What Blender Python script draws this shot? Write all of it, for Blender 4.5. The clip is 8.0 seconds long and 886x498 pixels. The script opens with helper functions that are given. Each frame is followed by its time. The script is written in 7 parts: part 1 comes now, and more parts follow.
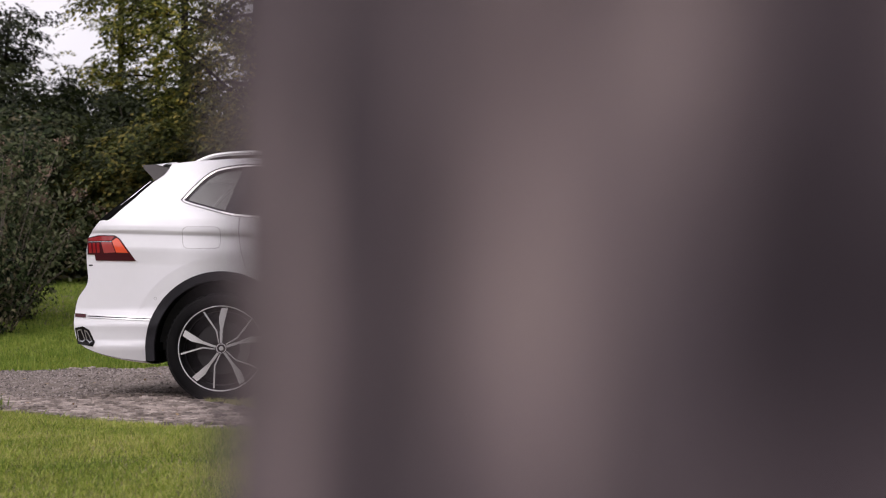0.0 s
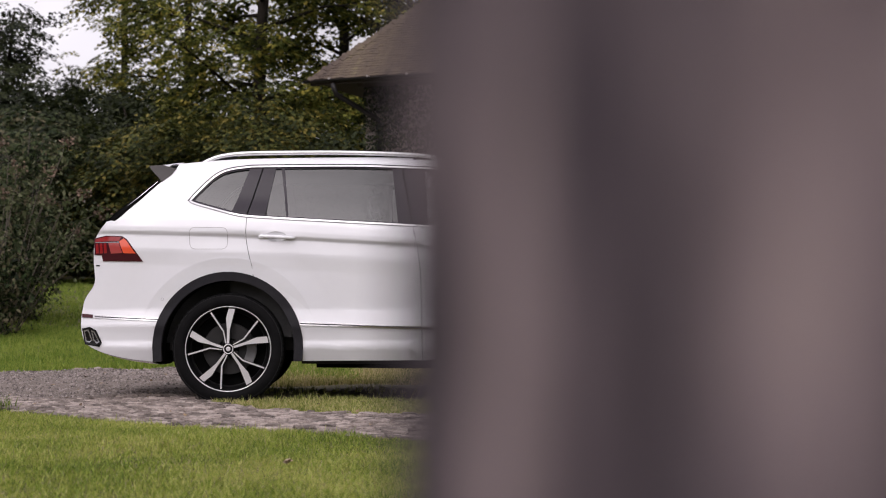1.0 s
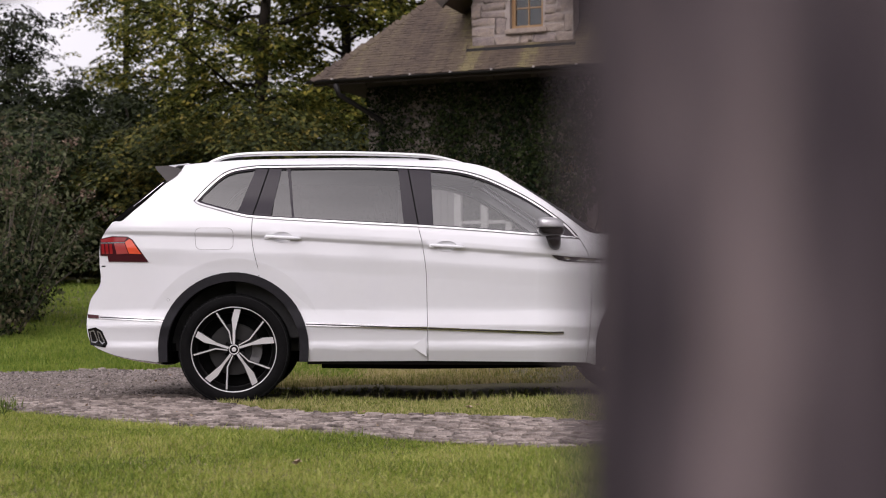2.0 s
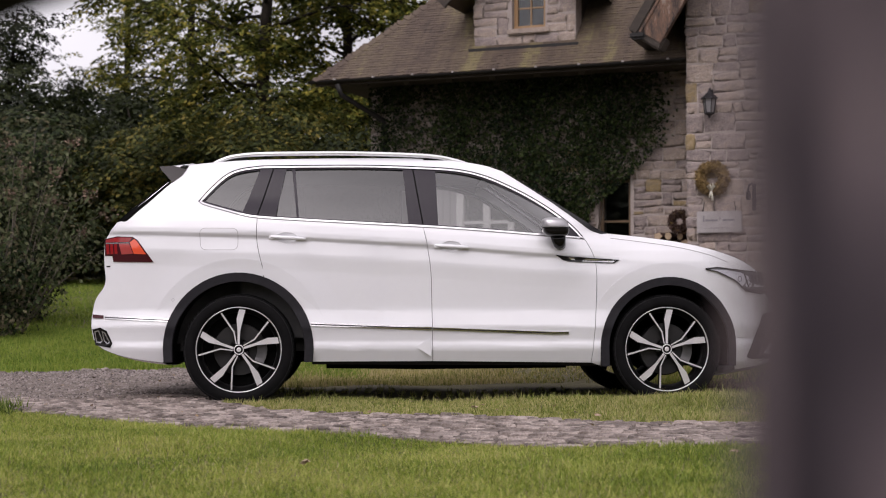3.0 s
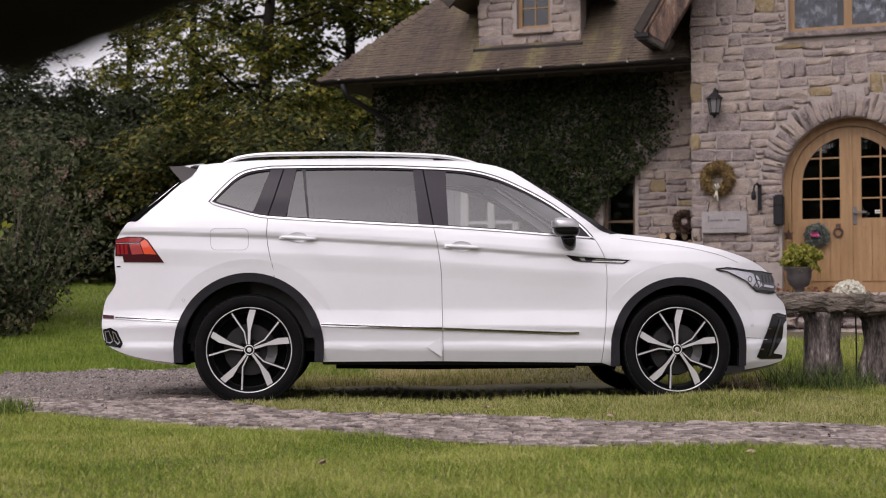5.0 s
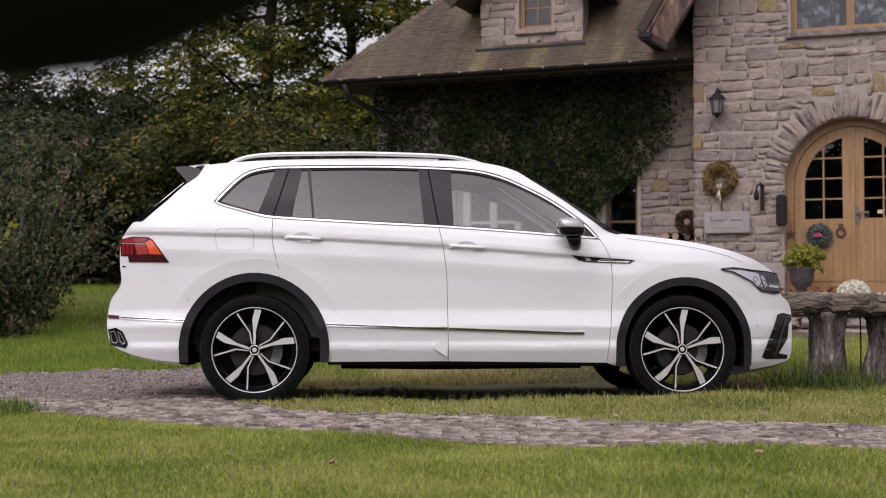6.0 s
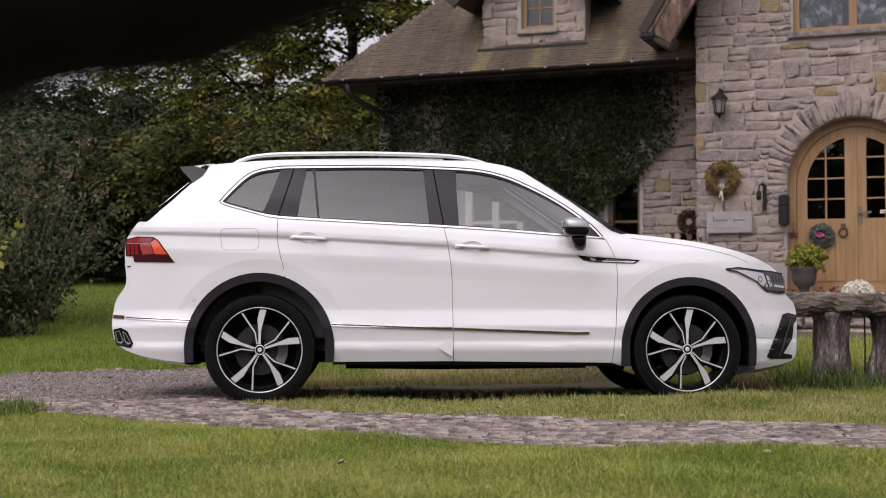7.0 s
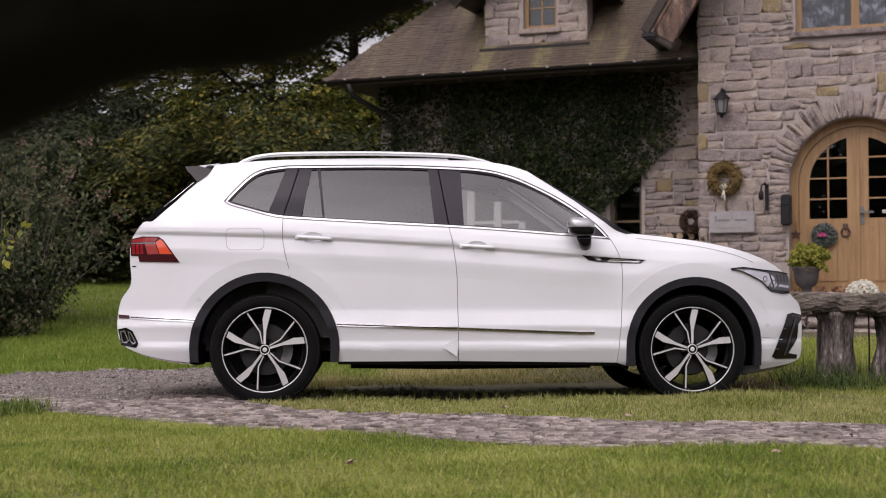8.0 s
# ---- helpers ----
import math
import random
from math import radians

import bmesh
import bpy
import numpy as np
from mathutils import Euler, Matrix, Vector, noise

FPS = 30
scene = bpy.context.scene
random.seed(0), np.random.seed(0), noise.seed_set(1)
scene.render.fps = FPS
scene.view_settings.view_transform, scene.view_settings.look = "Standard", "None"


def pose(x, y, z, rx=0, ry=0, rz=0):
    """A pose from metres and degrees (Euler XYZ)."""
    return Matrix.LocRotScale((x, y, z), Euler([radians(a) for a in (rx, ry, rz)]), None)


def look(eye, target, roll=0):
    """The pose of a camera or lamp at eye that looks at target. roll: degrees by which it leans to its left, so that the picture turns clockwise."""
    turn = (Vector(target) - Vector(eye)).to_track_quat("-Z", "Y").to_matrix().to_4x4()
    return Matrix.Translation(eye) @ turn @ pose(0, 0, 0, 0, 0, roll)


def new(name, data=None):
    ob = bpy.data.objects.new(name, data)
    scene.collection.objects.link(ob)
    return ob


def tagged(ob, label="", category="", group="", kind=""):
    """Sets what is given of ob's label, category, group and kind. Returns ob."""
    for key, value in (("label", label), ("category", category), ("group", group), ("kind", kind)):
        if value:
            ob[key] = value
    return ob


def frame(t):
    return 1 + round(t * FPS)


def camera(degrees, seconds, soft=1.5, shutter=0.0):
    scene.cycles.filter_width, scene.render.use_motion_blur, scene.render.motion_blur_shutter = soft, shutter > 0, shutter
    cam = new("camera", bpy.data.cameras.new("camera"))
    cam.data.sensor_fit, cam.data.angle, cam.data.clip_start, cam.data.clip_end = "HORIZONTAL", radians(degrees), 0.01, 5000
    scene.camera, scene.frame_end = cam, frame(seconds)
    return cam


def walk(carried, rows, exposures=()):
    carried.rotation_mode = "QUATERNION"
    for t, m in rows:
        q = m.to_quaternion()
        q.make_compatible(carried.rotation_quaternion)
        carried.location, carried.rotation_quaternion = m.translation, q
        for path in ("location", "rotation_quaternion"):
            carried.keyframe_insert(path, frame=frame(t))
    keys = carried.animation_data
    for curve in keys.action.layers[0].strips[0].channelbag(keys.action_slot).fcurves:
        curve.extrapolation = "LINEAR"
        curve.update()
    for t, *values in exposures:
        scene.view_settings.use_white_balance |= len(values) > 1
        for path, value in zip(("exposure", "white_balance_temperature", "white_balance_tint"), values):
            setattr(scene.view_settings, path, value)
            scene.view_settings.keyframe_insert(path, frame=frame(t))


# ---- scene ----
# camera on a slider beside an old tree, moving to the left at a steady pace
cam = camera(34.0, 8.0, soft=1.1)
cam.data.dof.use_dof = True
cam.data.dof.focus_distance = 8.7
cam.data.dof.aperture_fstop = 4.1
EYE = 0.615
PATH = [
    (0.0, 0.2640, -0.100, 2.270), (0.5, 0.2500, -0.045, 2.280), (1.0, 0.2355, 0.000, 2.292),
    (1.5, 0.2195, 0.022, 2.305), (3.0, 0.1745, 0.042, 2.322), (3.5, 0.1580, 0.040, 2.324),
    (4.0, 0.1405, 0.037, 2.325), (4.5, 0.1235, 0.034, 2.327), (6.0, 0.0720, 0.034, 2.331),
    (6.5, 0.0550, 0.028, 2.331), (7.0, 0.0370, 0.023, 2.329), (7.5, 0.0190, 0.014, 2.327),
    (8.0, 0.0000, 0.000, 2.323),
]
walk(cam, [(t, pose(x, 0.0, EYE, 90 + pitch, 0, yaw)) for t, x, yaw, pitch in PATH], exposures=[(0.0, 0.18, 6500, 20), (8.0, 0.18, 6500, 20)])

# overcast sky with a weak, wide sun
world = bpy.data.worlds.new("overcast_sky")
scene.world = world
world.use_nodes = True
wn, wl = world.node_tree.nodes, world.node_tree.links
sky = wn.new("ShaderNodeTexSky")
sky.sky_type = "NISHITA"
sky.sun_disc = False
sky.sun_elevation = radians(45)
sky.sun_rotation = radians(200)
sky.dust_density = 4.0
grey = wn.new("ShaderNodeHueSaturation")
grey.inputs["Saturation"].default_value = 0.16
wl.new(sky.outputs["Color"], grey.inputs["Color"])
cloud = wn.new("ShaderNodeMix")
cloud.data_type = "RGBA"
cloud.inputs[0].default_value = 0.42
cloud.inputs[7].default_value = (4.5, 4.4, 4.45, 1)
wl.new(grey.outputs["Color"], cloud.inputs[6])
veil = wn.new("ShaderNodeTexNoise")
veil.inputs["Scale"].default_value = 3.2
veil.inputs["Detail"].default_value = 4.0
way = wn.new("ShaderNodeTexCoord")
wl.new(way.outputs["Generated"], veil.inputs["Vector"])
shade = wn.new("ShaderNodeMapRange")
shade.inputs["From Min"].default_value, shade.inputs["From Max"].default_value = 0.3, 0.7
shade.inputs["To Min"].default_value, shade.inputs["To Max"].default_value = 0.72, 1.28
wl.new(veil.outputs["Fac"], shade.inputs["Value"])
bright = wn.new("ShaderNodeVectorMath")
bright.operation = "SCALE"
wl.new(cloud.outputs[2], bright.inputs[0])
# an overcast sky is brightest overhead and dims towards the horizon
axes = wn.new("ShaderNodeSeparateXYZ")
wl.new(way.outputs["Generated"], axes.inputs[0])
climb = wn.new("ShaderNodeMapRange")
climb.inputs["To Min"].default_value, climb.inputs["To Max"].default_value = 0.66, 1.24
wl.new(axes.outputs["Z"], climb.inputs["Value"])
both = wn.new("ShaderNodeMath")
both.operation = "MULTIPLY"
wl.new(shade.outputs["Result"], both.inputs[0])
wl.new(climb.outputs["Result"], both.inputs[1])
wl.new(both.outputs[0], bright.inputs["Scale"])
wl.new(bright.outputs[0], wn["Background"].inputs["Color"])
wn["Background"].inputs["Strength"].default_value = 0.215
sun = new("sun", bpy.data.lights.new("sun", "SUN"))
sun.data.energy = 0.35
sun.data.angle = radians(30)
sun.data.color = (1.0, 0.96, 0.92)
sun.matrix_world = look((-8.0, -7.0, 20.0), (0.0, 0.0, 0.0))


# ---- building tools ----
def link_nodes(m, a, b):
    m.node_tree.links.new(a, b)


def surface(name, colors, rough=0.6, scale=8.0, metal=0.0, bump=0.0, bump_scale=40.0, per="", spread=0.25, coat=0.0, detail=6.0, spec=0.5, stretch=(1, 1, 1), fine=0.35, ends=(0.28, 0.72), light_dark=0.0):
    """A material whose colour wanders between the colours at two scales; per: 'object' or 'island' shifts it piece by piece."""
    m = bpy.data.materials.new(name)
    m.use_nodes = True
    n = m.node_tree.nodes
    b = n["Principled BSDF"]
    b.inputs["Roughness"].default_value = rough
    b.inputs["Metallic"].default_value = metal
    b.inputs["Coat Weight"].default_value = coat
    b.inputs["Coat Roughness"].default_value = 0.04
    b.inputs["Specular IOR Level"].default_value = spec
    co = n.new("ShaderNodeTexCoord")
    mp = n.new("ShaderNodeMapping")
    mp.inputs["Scale"].default_value = stretch
    link_nodes(m, co.outputs["Object"], mp.inputs["Vector"])
    t1 = n.new("ShaderNodeTexNoise")
    t1.inputs["Scale"].default_value = scale
    t1.inputs["Detail"].default_value = detail
    link_nodes(m, mp.outputs["Vector"], t1.inputs["Vector"])
    t2 = n.new("ShaderNodeTexNoise")
    t2.inputs["Scale"].default_value = scale * 7.3
    t2.inputs["Detail"].default_value = 3.0
    link_nodes(m, mp.outputs["Vector"], t2.inputs["Vector"])
    mix = n.new("ShaderNodeMix")
    mix.inputs[0].default_value = fine
    link_nodes(m, t1.outputs["Fac"], mix.inputs[2])
    link_nodes(m, t2.outputs["Fac"], mix.inputs[3])
    fac = mix.outputs[0]
    if light_dark:
        # light and dark patches painted into the bark colour, from a mesh value
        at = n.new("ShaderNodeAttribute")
        at.attribute_name = "light_dark"
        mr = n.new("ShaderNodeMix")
        mr.inputs[0].default_value = light_dark
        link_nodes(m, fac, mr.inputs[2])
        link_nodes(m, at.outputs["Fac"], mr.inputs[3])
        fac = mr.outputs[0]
    if per:
        r = n.new("ShaderNodeObjectInfo" if per == "object" else "ShaderNodeNewGeometry")
        out = r.outputs["Random"] if per == "object" else r.outputs["Random Per Island"]
        ma = n.new("ShaderNodeMath")
        ma.operation = "MULTIPLY_ADD"
        ma.inputs[1].default_value = spread * 2
        ma.inputs[2].default_value = -spread
        link_nodes(m, out, ma.inputs[0])
        ad = n.new("ShaderNodeMath")
        ad.operation = "ADD"
        link_nodes(m, fac, ad.inputs[0])
        link_nodes(m, ma.outputs[0], ad.inputs[1])
        fac = ad.outputs[0]
    ramp = n.new("ShaderNodeValToRGB")
    e = ramp.color_ramp.elements
    lo, hi = ends
    for i, c in enumerate(colors):
        p = lo + (hi - lo) * i / max(1, len(colors) - 1)
        if i < 2:
            e[i].position = p
            e[i].color = (*c, 1)
        else:
            e.new(p).color = (*c, 1)
    link_nodes(m, fac, ramp.inputs["Fac"])
    link_nodes(m, ramp.outputs["Color"], b.inputs["Base Color"])
    if bump:
        t3 = n.new("ShaderNodeTexNoise")
        t3.inputs["Scale"].default_value = bump_scale
        t3.inputs["Detail"].default_value = 5.0
        link_nodes(m, mp.outputs["Vector"], t3.inputs["Vector"])
        bp = n.new("ShaderNodeBump")
        bp.inputs["Strength"].default_value = bump
        bp.inputs["Distance"].default_value = 0.02
        link_nodes(m, t3.outputs["Fac"], bp.inputs["Height"])
        link_nodes(m, bp.outputs["Normal"], b.inputs["Normal"])
    return m


def leafy(name, colors, through_light=0.35, spread=0.45, scale=0.6, gloss=0.3):
    """Leaf or grass material: colours by piece and by place, with light passing through."""
    m = surface(name, colors, rough=0.55, scale=scale, per="island", spread=spread, spec=gloss, ends=(0.33, 0.67))
    n = m.node_tree.nodes
    b = n["Principled BSDF"]
    col = b.inputs["Base Color"].links[0].from_socket
    tr = n.new("ShaderNodeBsdfTranslucent")
    link_nodes(m, col, tr.inputs["Color"])
    mx = n.new("ShaderNodeMixShader")
    mx.inputs[0].default_value = through_light
    link_nodes(m, b.outputs[0], mx.inputs[1])
    link_nodes(m, tr.outputs[0], mx.inputs[2])
    link_nodes(m, mx.outputs[0], n["Material Output"].inputs["Surface"])
    return m


def plain(name, color, rough=0.4, metal=0.0, coat=0.0, spec=0.5):
    return surface(name, [tuple(c * 0.93 for c in color), tuple(min(1, c * 1.05) for c in color)], rough, 5.0, metal, coat=coat, spec=spec)


def glass(name, tint, rough=0.0, ior=1.45, clear=0.5):
    m = bpy.data.materials.new(name)
    m.use_nodes = True
    n = m.node_tree.nodes
    b = n["Principled BSDF"]
    b.inputs["Base Color"].default_value = (*tint, 1)
    b.inputs["Roughness"].default_value = rough
    b.inputs["IOR"].default_value = ior
    tp = n.new("ShaderNodeBsdfTransparent")
    tp.inputs["Color"].default_value = (*tint, 1)
    gl = n.new("ShaderNodeBsdfGlossy")
    gl.inputs["Roughness"].default_value = rough
    fr = n.new("ShaderNodeFresnel")
    fr.inputs["IOR"].default_value = ior
    ad = n.new("ShaderNodeMath")
    ad.operation = "MULTIPLY_ADD"
    ad.inputs[1].default_value = 1.0
    ad.inputs[2].default_value = clear
    link_nodes(m, fr.outputs[0], ad.inputs[0])
    mx = n.new("ShaderNodeMixShader")
    link_nodes(m, ad.outputs[0], mx.inputs[0])
    link_nodes(m, tp.outputs[0], mx.inputs[1])
    link_nodes(m, gl.outputs[0], mx.inputs[2])
    link_nodes(m, mx.outputs[0], n["Material Output"].inputs["Surface"])
    return m


def part(name, bm, material, parent=None, label="", smooth=False, category="", group="", kind=""):
    """Links a bmesh as one mesh object, under a thing or a part or on its own."""
    me = bpy.data.meshes.new(name)
    bm.normal_update()
    bm.to_mesh(me)
    bm.free()
    if smooth:
        me.shade_smooth()
    me.materials.append(material)
    ob = new(name, me)
    ob.parent = parent
    return tagged(ob, label, category, group, kind)


def empty(name, m, label, category, group=""):
    ob = new(name)
    ob.empty_display_size = 0.2
    ob.matrix_world = m
    return tagged(ob, label, category, group)


def soup(name, verts, size, material, parent=None, **tags):
    """A mesh of many loose faces with `size` corners each, from an array of corners."""
    verts = np.asarray(verts, dtype=np.float32).reshape(-1, 3)
    k = len(verts)
    me = bpy.data.meshes.new(name)
    me.vertices.add(k)
    me.vertices.foreach_set("co", verts.ravel())
    me.loops.add(k)
    me.loops.foreach_set("vertex_index", np.arange(k, dtype=np.int32))
    me.polygons.add(k // size)
    me.polygons.foreach_set("loop_start", np.arange(0, k, size, dtype=np.int32))
    me.update(calc_edges=True)
    me.materials.append(material)
    ob = new(name, me)
    ob.parent = parent
    return tagged(ob, **tags)


def box(bm, x0, x1, y0, y1, z0, z1, m=None, bevel=0.0):
    c = Matrix.LocRotScale(((x0 + x1) / 2, (y0 + y1) / 2, (z0 + z1) / 2), None, (x1 - x0, y1 - y0, z1 - z0))
    vs = bmesh.ops.create_cube(bm, size=1, matrix=(m or Matrix()) @ c)["verts"]
    if bevel:
        bmesh.ops.bevel(bm, geom=list({e for v in vs for e in v.link_edges}), offset=bevel, segments=2, affect="EDGES")
    return bm


def boxed(*a, **k):
    return box(bmesh.new(), *a, **k)


def tube(bm, pts, radii, sides=10, caps=True):
    """A tapered tube through points."""
    rings = []
    pts = [Vector(p) for p in pts]
    for i, p in enumerate(pts):
        d = (pts[min(i + 1, len(pts) - 1)] - pts[max(i - 1, 0)]).normalized()
        a = d.orthogonal().normalized() if i == 0 else (rings[-1][1] - d * rings[-1][1].dot(d)).normalized()
        b = d.cross(a)
        r = radii[i] if hasattr(radii, "__len__") else radii
        rings.append(([bm.verts.new(p + (a * math.cos(2 * math.pi * k / sides) + b * math.sin(2 * math.pi * k / sides)) * r) for k in range(sides)], a))
    for (p, _), (q, _) in zip(rings, rings[1:]):
        for k in range(sides):
            bm.faces.new((p[k], p[(k + 1) % sides], q[(k + 1) % sides], q[k]))
    if caps:
        bm.faces.new(rings[0][0][::-1])
        bm.faces.new(rings[-1][0])
    return bm


def lathe(profile, steps=48, axis="y", bm=None, m=Matrix()):
    """Turns (radius, along) pairs round an axis through the origin."""
    bm = bm or bmesh.new()
    rows = []
    for r, h in profile:
        row = []
        for k in range(steps):
            a = 2 * math.pi * k / steps
            c = Vector((r * math.cos(a), h, r * math.sin(a))) if axis == "y" else Vector((r * math.cos(a), r * math.sin(a), h))
            row.append(bm.verts.new(m @ c))
        rows.append(row)
    for p, q in zip(rows, rows[1:]):
        for k in range(steps):
            f = (p[k], p[(k + 1) % steps], q[(k + 1) % steps], q[k])
            bm.faces.new(f if axis == "z" else f[::-1])
    return bm


def smooth_line(points, steps=6):
    """Catmull-Rom through 2D points."""
    p = [np.array(q, float) for q in points]
    p = [2 * p[0] - p[1], *p, 2 * p[-1] - p[-2]]
    out = []
    for a, b, c, d in zip(p, p[1:], p[2:], p[3:]):
        for i in range(steps):
            t = i / steps
            out.append(tuple(0.5 * (2 * b + (c - a) * t + (2 * a - 5 * b + 4 * c - d) * t * t + (3 * b - a - 3 * c + d) * t ** 3)))
    return out + [tuple(p[-2])]


def step_up(a, b, x):
    x = np.clip((x - a) / (b - a), 0, 1)
    return x * x * (3 - 2 * x)

# ---- materials ----
M_GRASS_SOIL = surface("lawn_soil", [(0.05, 0.04, 0.022), (0.09, 0.078, 0.035), (0.13, 0.12, 0.05)], 0.9, 1.6, bump=0.6, bump_scale=30)
M_GRASS = leafy("grass_blades", [(0.13, 0.165, 0.03), (0.24, 0.28, 0.055), (0.34, 0.355, 0.10), (0.46, 0.41, 0.19)], 0.3, 0.26, 1.5)
M_GRASS_DRY = leafy("dry_grass_blades", [(0.17, 0.18, 0.045), (0.31, 0.30, 0.085), (0.42, 0.37, 0.15), (0.50, 0.41, 0.22)], 0.3, 0.28, 1.2)
M_GRASS_NEAR = leafy("lawn_blades", [(0.10, 0.155, 0.018), (0.22, 0.297, 0.038), (0.325, 0.372, 0.070), (0.43, 0.42, 0.13)], 0.3, 0.19, 1.3)
M_GRASS_FAR = leafy("far_grass_blades", [(0.115, 0.185, 0.022), (0.185, 0.268, 0.034), (0.265, 0.318, 0.06)], 0.3, 0.3, 0.8)
M_THATCH = leafy("lawn_thatch", [(0.12, 0.10, 0.045), (0.24, 0.205, 0.10), (0.40, 0.35, 0.20)], 0.25, 0.3, 2.2)
M_STRAW_GRASS = leafy("dead_grass_blades", [(0.07, 0.042, 0.026), (0.16, 0.11, 0.07), (0.27, 0.20, 0.12)], 0.25, 0.35, 4.0)
M_TALL_GRASS = leafy("tall_grass_blades", [(0.02, 0.04, 0.008), (0.07, 0.115, 0.024), (0.15, 0.20, 0.055)], 0.3, 0.3, 2.0)
M_TALL_LAWN = leafy("long_lawn_blades", [(0.05, 0.085, 0.014), (0.12, 0.175, 0.03), (0.21, 0.26, 0.06)], 0.3, 0.3, 2.0)
M_GRAVEL = surface("gravel", [(0.05, 0.038, 0.030), (0.165, 0.134, 0.115), (0.31, 0.262, 0.232)], 0.9, 7, bump=1.0, bump_scale=90, fine=0.5)
M_PEBBLE = surface("pebble", [(0.06, 0.047, 0.042), (0.165, 0.139, 0.129), (0.31, 0.268, 0.25)], 0.85, 20, per="island", spread=0.3)
M_COBBLE = surface("cobble_stone", [(0.085, 0.068, 0.060), (0.22, 0.179, 0.158), (0.44, 0.372, 0.335)], 0.8, 22, bump=1.0, bump_scale=60, per="object", spread=0.16)
M_COBBLE_REST = surface("cobble_stone_rest", [(0.085, 0.068, 0.060), (0.22, 0.179, 0.158), (0.44, 0.372, 0.335)], 0.8, 22, bump=1.0, bump_scale=60, per="island", spread=0.16)
STONE_COLORS = [(0.115, 0.094, 0.090), (0.205, 0.168, 0.160), (0.268, 0.219, 0.200), (0.32, 0.256, 0.210), (0.405, 0.340, 0.305)]
M_STONE = surface("house_stone", STONE_COLORS, 0.85, 9, bump=1.0, bump_scale=28, per="object", spread=0.10, ends=(0.30, 0.70), fine=0.38)
M_STONE_OCHRE = surface("ochre_stone", [(0.13, 0.098, 0.074), (0.20, 0.155, 0.105), (0.24, 0.175, 0.085), (0.33, 0.27, 0.20)], 0.85, 11, bump=0.9, bump_scale=35, per="object", spread=0.1)
M_STONE_REST = surface("house_stone_rest", STONE_COLORS, 0.85, 9, bump=1.0, bump_scale=35, per="island", spread=0.15, ends=(0.32, 0.68), fine=0.4)
M_MORTAR = surface("mortar", [(0.27, 0.230, 0.212), (0.39, 0.338, 0.312)], 0.95, 9, bump=0.5, bump_scale=60)
M_OAK = surface("honey_oak", [(0.21, 0.115, 0.046), (0.29, 0.168, 0.073), (0.36, 0.225, 0.108)], 0.45, 3, bump=0.15, stretch=(6, 6, 0.6))
M_OLD_OAK = surface("weathered_oak", [(0.09, 0.058, 0.032), (0.16, 0.105, 0.06)], 0.7, 6, bump=0.3, stretch=(4, 4, 0.6))
M_DARKWOOD = surface("old_dark_wood", [(0.025, 0.019, 0.015), (0.05, 0.038, 0.03)], 0.8, 5, bump=0.5, stretch=(1, 1, 4))
M_BARGE = surface("weathered_barge_wood", [(0.016, 0.011, 0.009), (0.075, 0.048, 0.037), (0.145, 0.080, 0.050), (0.22, 0.175, 0.15)], 0.8, 9, bump=0.6, stretch=(1.6, 1.6, 0.3), ends=(0.36, 0.64))
M_SHINGLE = surface("roof_shingle", [(0.038, 0.026, 0.021), (0.074, 0.052, 0.040), (0.100, 0.075, 0.050), (0.160, 0.132, 0.064)], 0.9, 1.25, bump=0.5, bump_scale=50, per="island", spread=0.045, stretch=(1.9, 0.22, 0.22), fine=0.2, ends=(0.30, 0.66))
M_SHINGLE_ONE = surface("single_shingle", [(0.038, 0.026, 0.021), (0.074, 0.052, 0.040), (0.100, 0.075, 0.050), (0.160, 0.132, 0.064)], 0.9, 1.25, bump=0.5, bump_scale=50, per="object", spread=0.045, stretch=(1.9, 0.22, 0.22), fine=0.2, ends=(0.30, 0.66))
M_ZINC = plain("dark_zinc", (0.016, 0.0145, 0.0145), 0.5, 0.2, spec=0.3)
M_BLACK_IRON = plain("black_iron", (0.014, 0.013, 0.015), 0.55, spec=0.2)
M_SLATE = surface("grey_board", [(0.30, 0.275, 0.265), (0.40, 0.37, 0.36)], 0.8, 6, bump=0.2)
M_SIGN = surface("faded_sign_board", [(0.23, 0.21, 0.21), (0.34, 0.315, 0.315)], 0.8, 9, bump=0.2)
M_SILVER_HANDLE = plain("dull_steel", (0.16, 0.155, 0.15), 0.45, 0.7)
M_LOG_BARK = surface("red_brown_bark", [(0.05, 0.028, 0.02), (0.11, 0.06, 0.045)], 0.9, 12, bump=0.6)
M_ROOM = plain("unlit_room_dark", (0.02, 0.018, 0.016), 0.9)
M_LACE = surface("lace_curtain", [(0.02, 0.02, 0.03), (0.11, 0.105, 0.14), (0.62, 0.60, 0.68)], 0.9, 8, ends=(0.40, 0.62))
M_PANE = glass("window_pane", (0.85, 0.88, 0.9), 0.0, 1.45, 0.015)
M_LAMP_GLASS = plain("frosted_lamp_glass", (0.17, 0.165, 0.17), 0.3)
M_BARK = surface("grey_bark", [(0.029, 0.021, 0.028), (0.078, 0.060, 0.069), (0.141, 0.109, 0.116), (0.292, 0.232, 0.228)], 0.9, 46, bump=1.0, bump_scale=60, stretch=(1, 1, 0.24), detail=2.0, fine=0.1, ends=(0.20, 0.80), light_dark=0.72)
# bough's backlit darkness is put into this near-black colour
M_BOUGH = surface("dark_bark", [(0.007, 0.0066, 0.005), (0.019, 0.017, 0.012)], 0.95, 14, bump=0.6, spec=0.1)
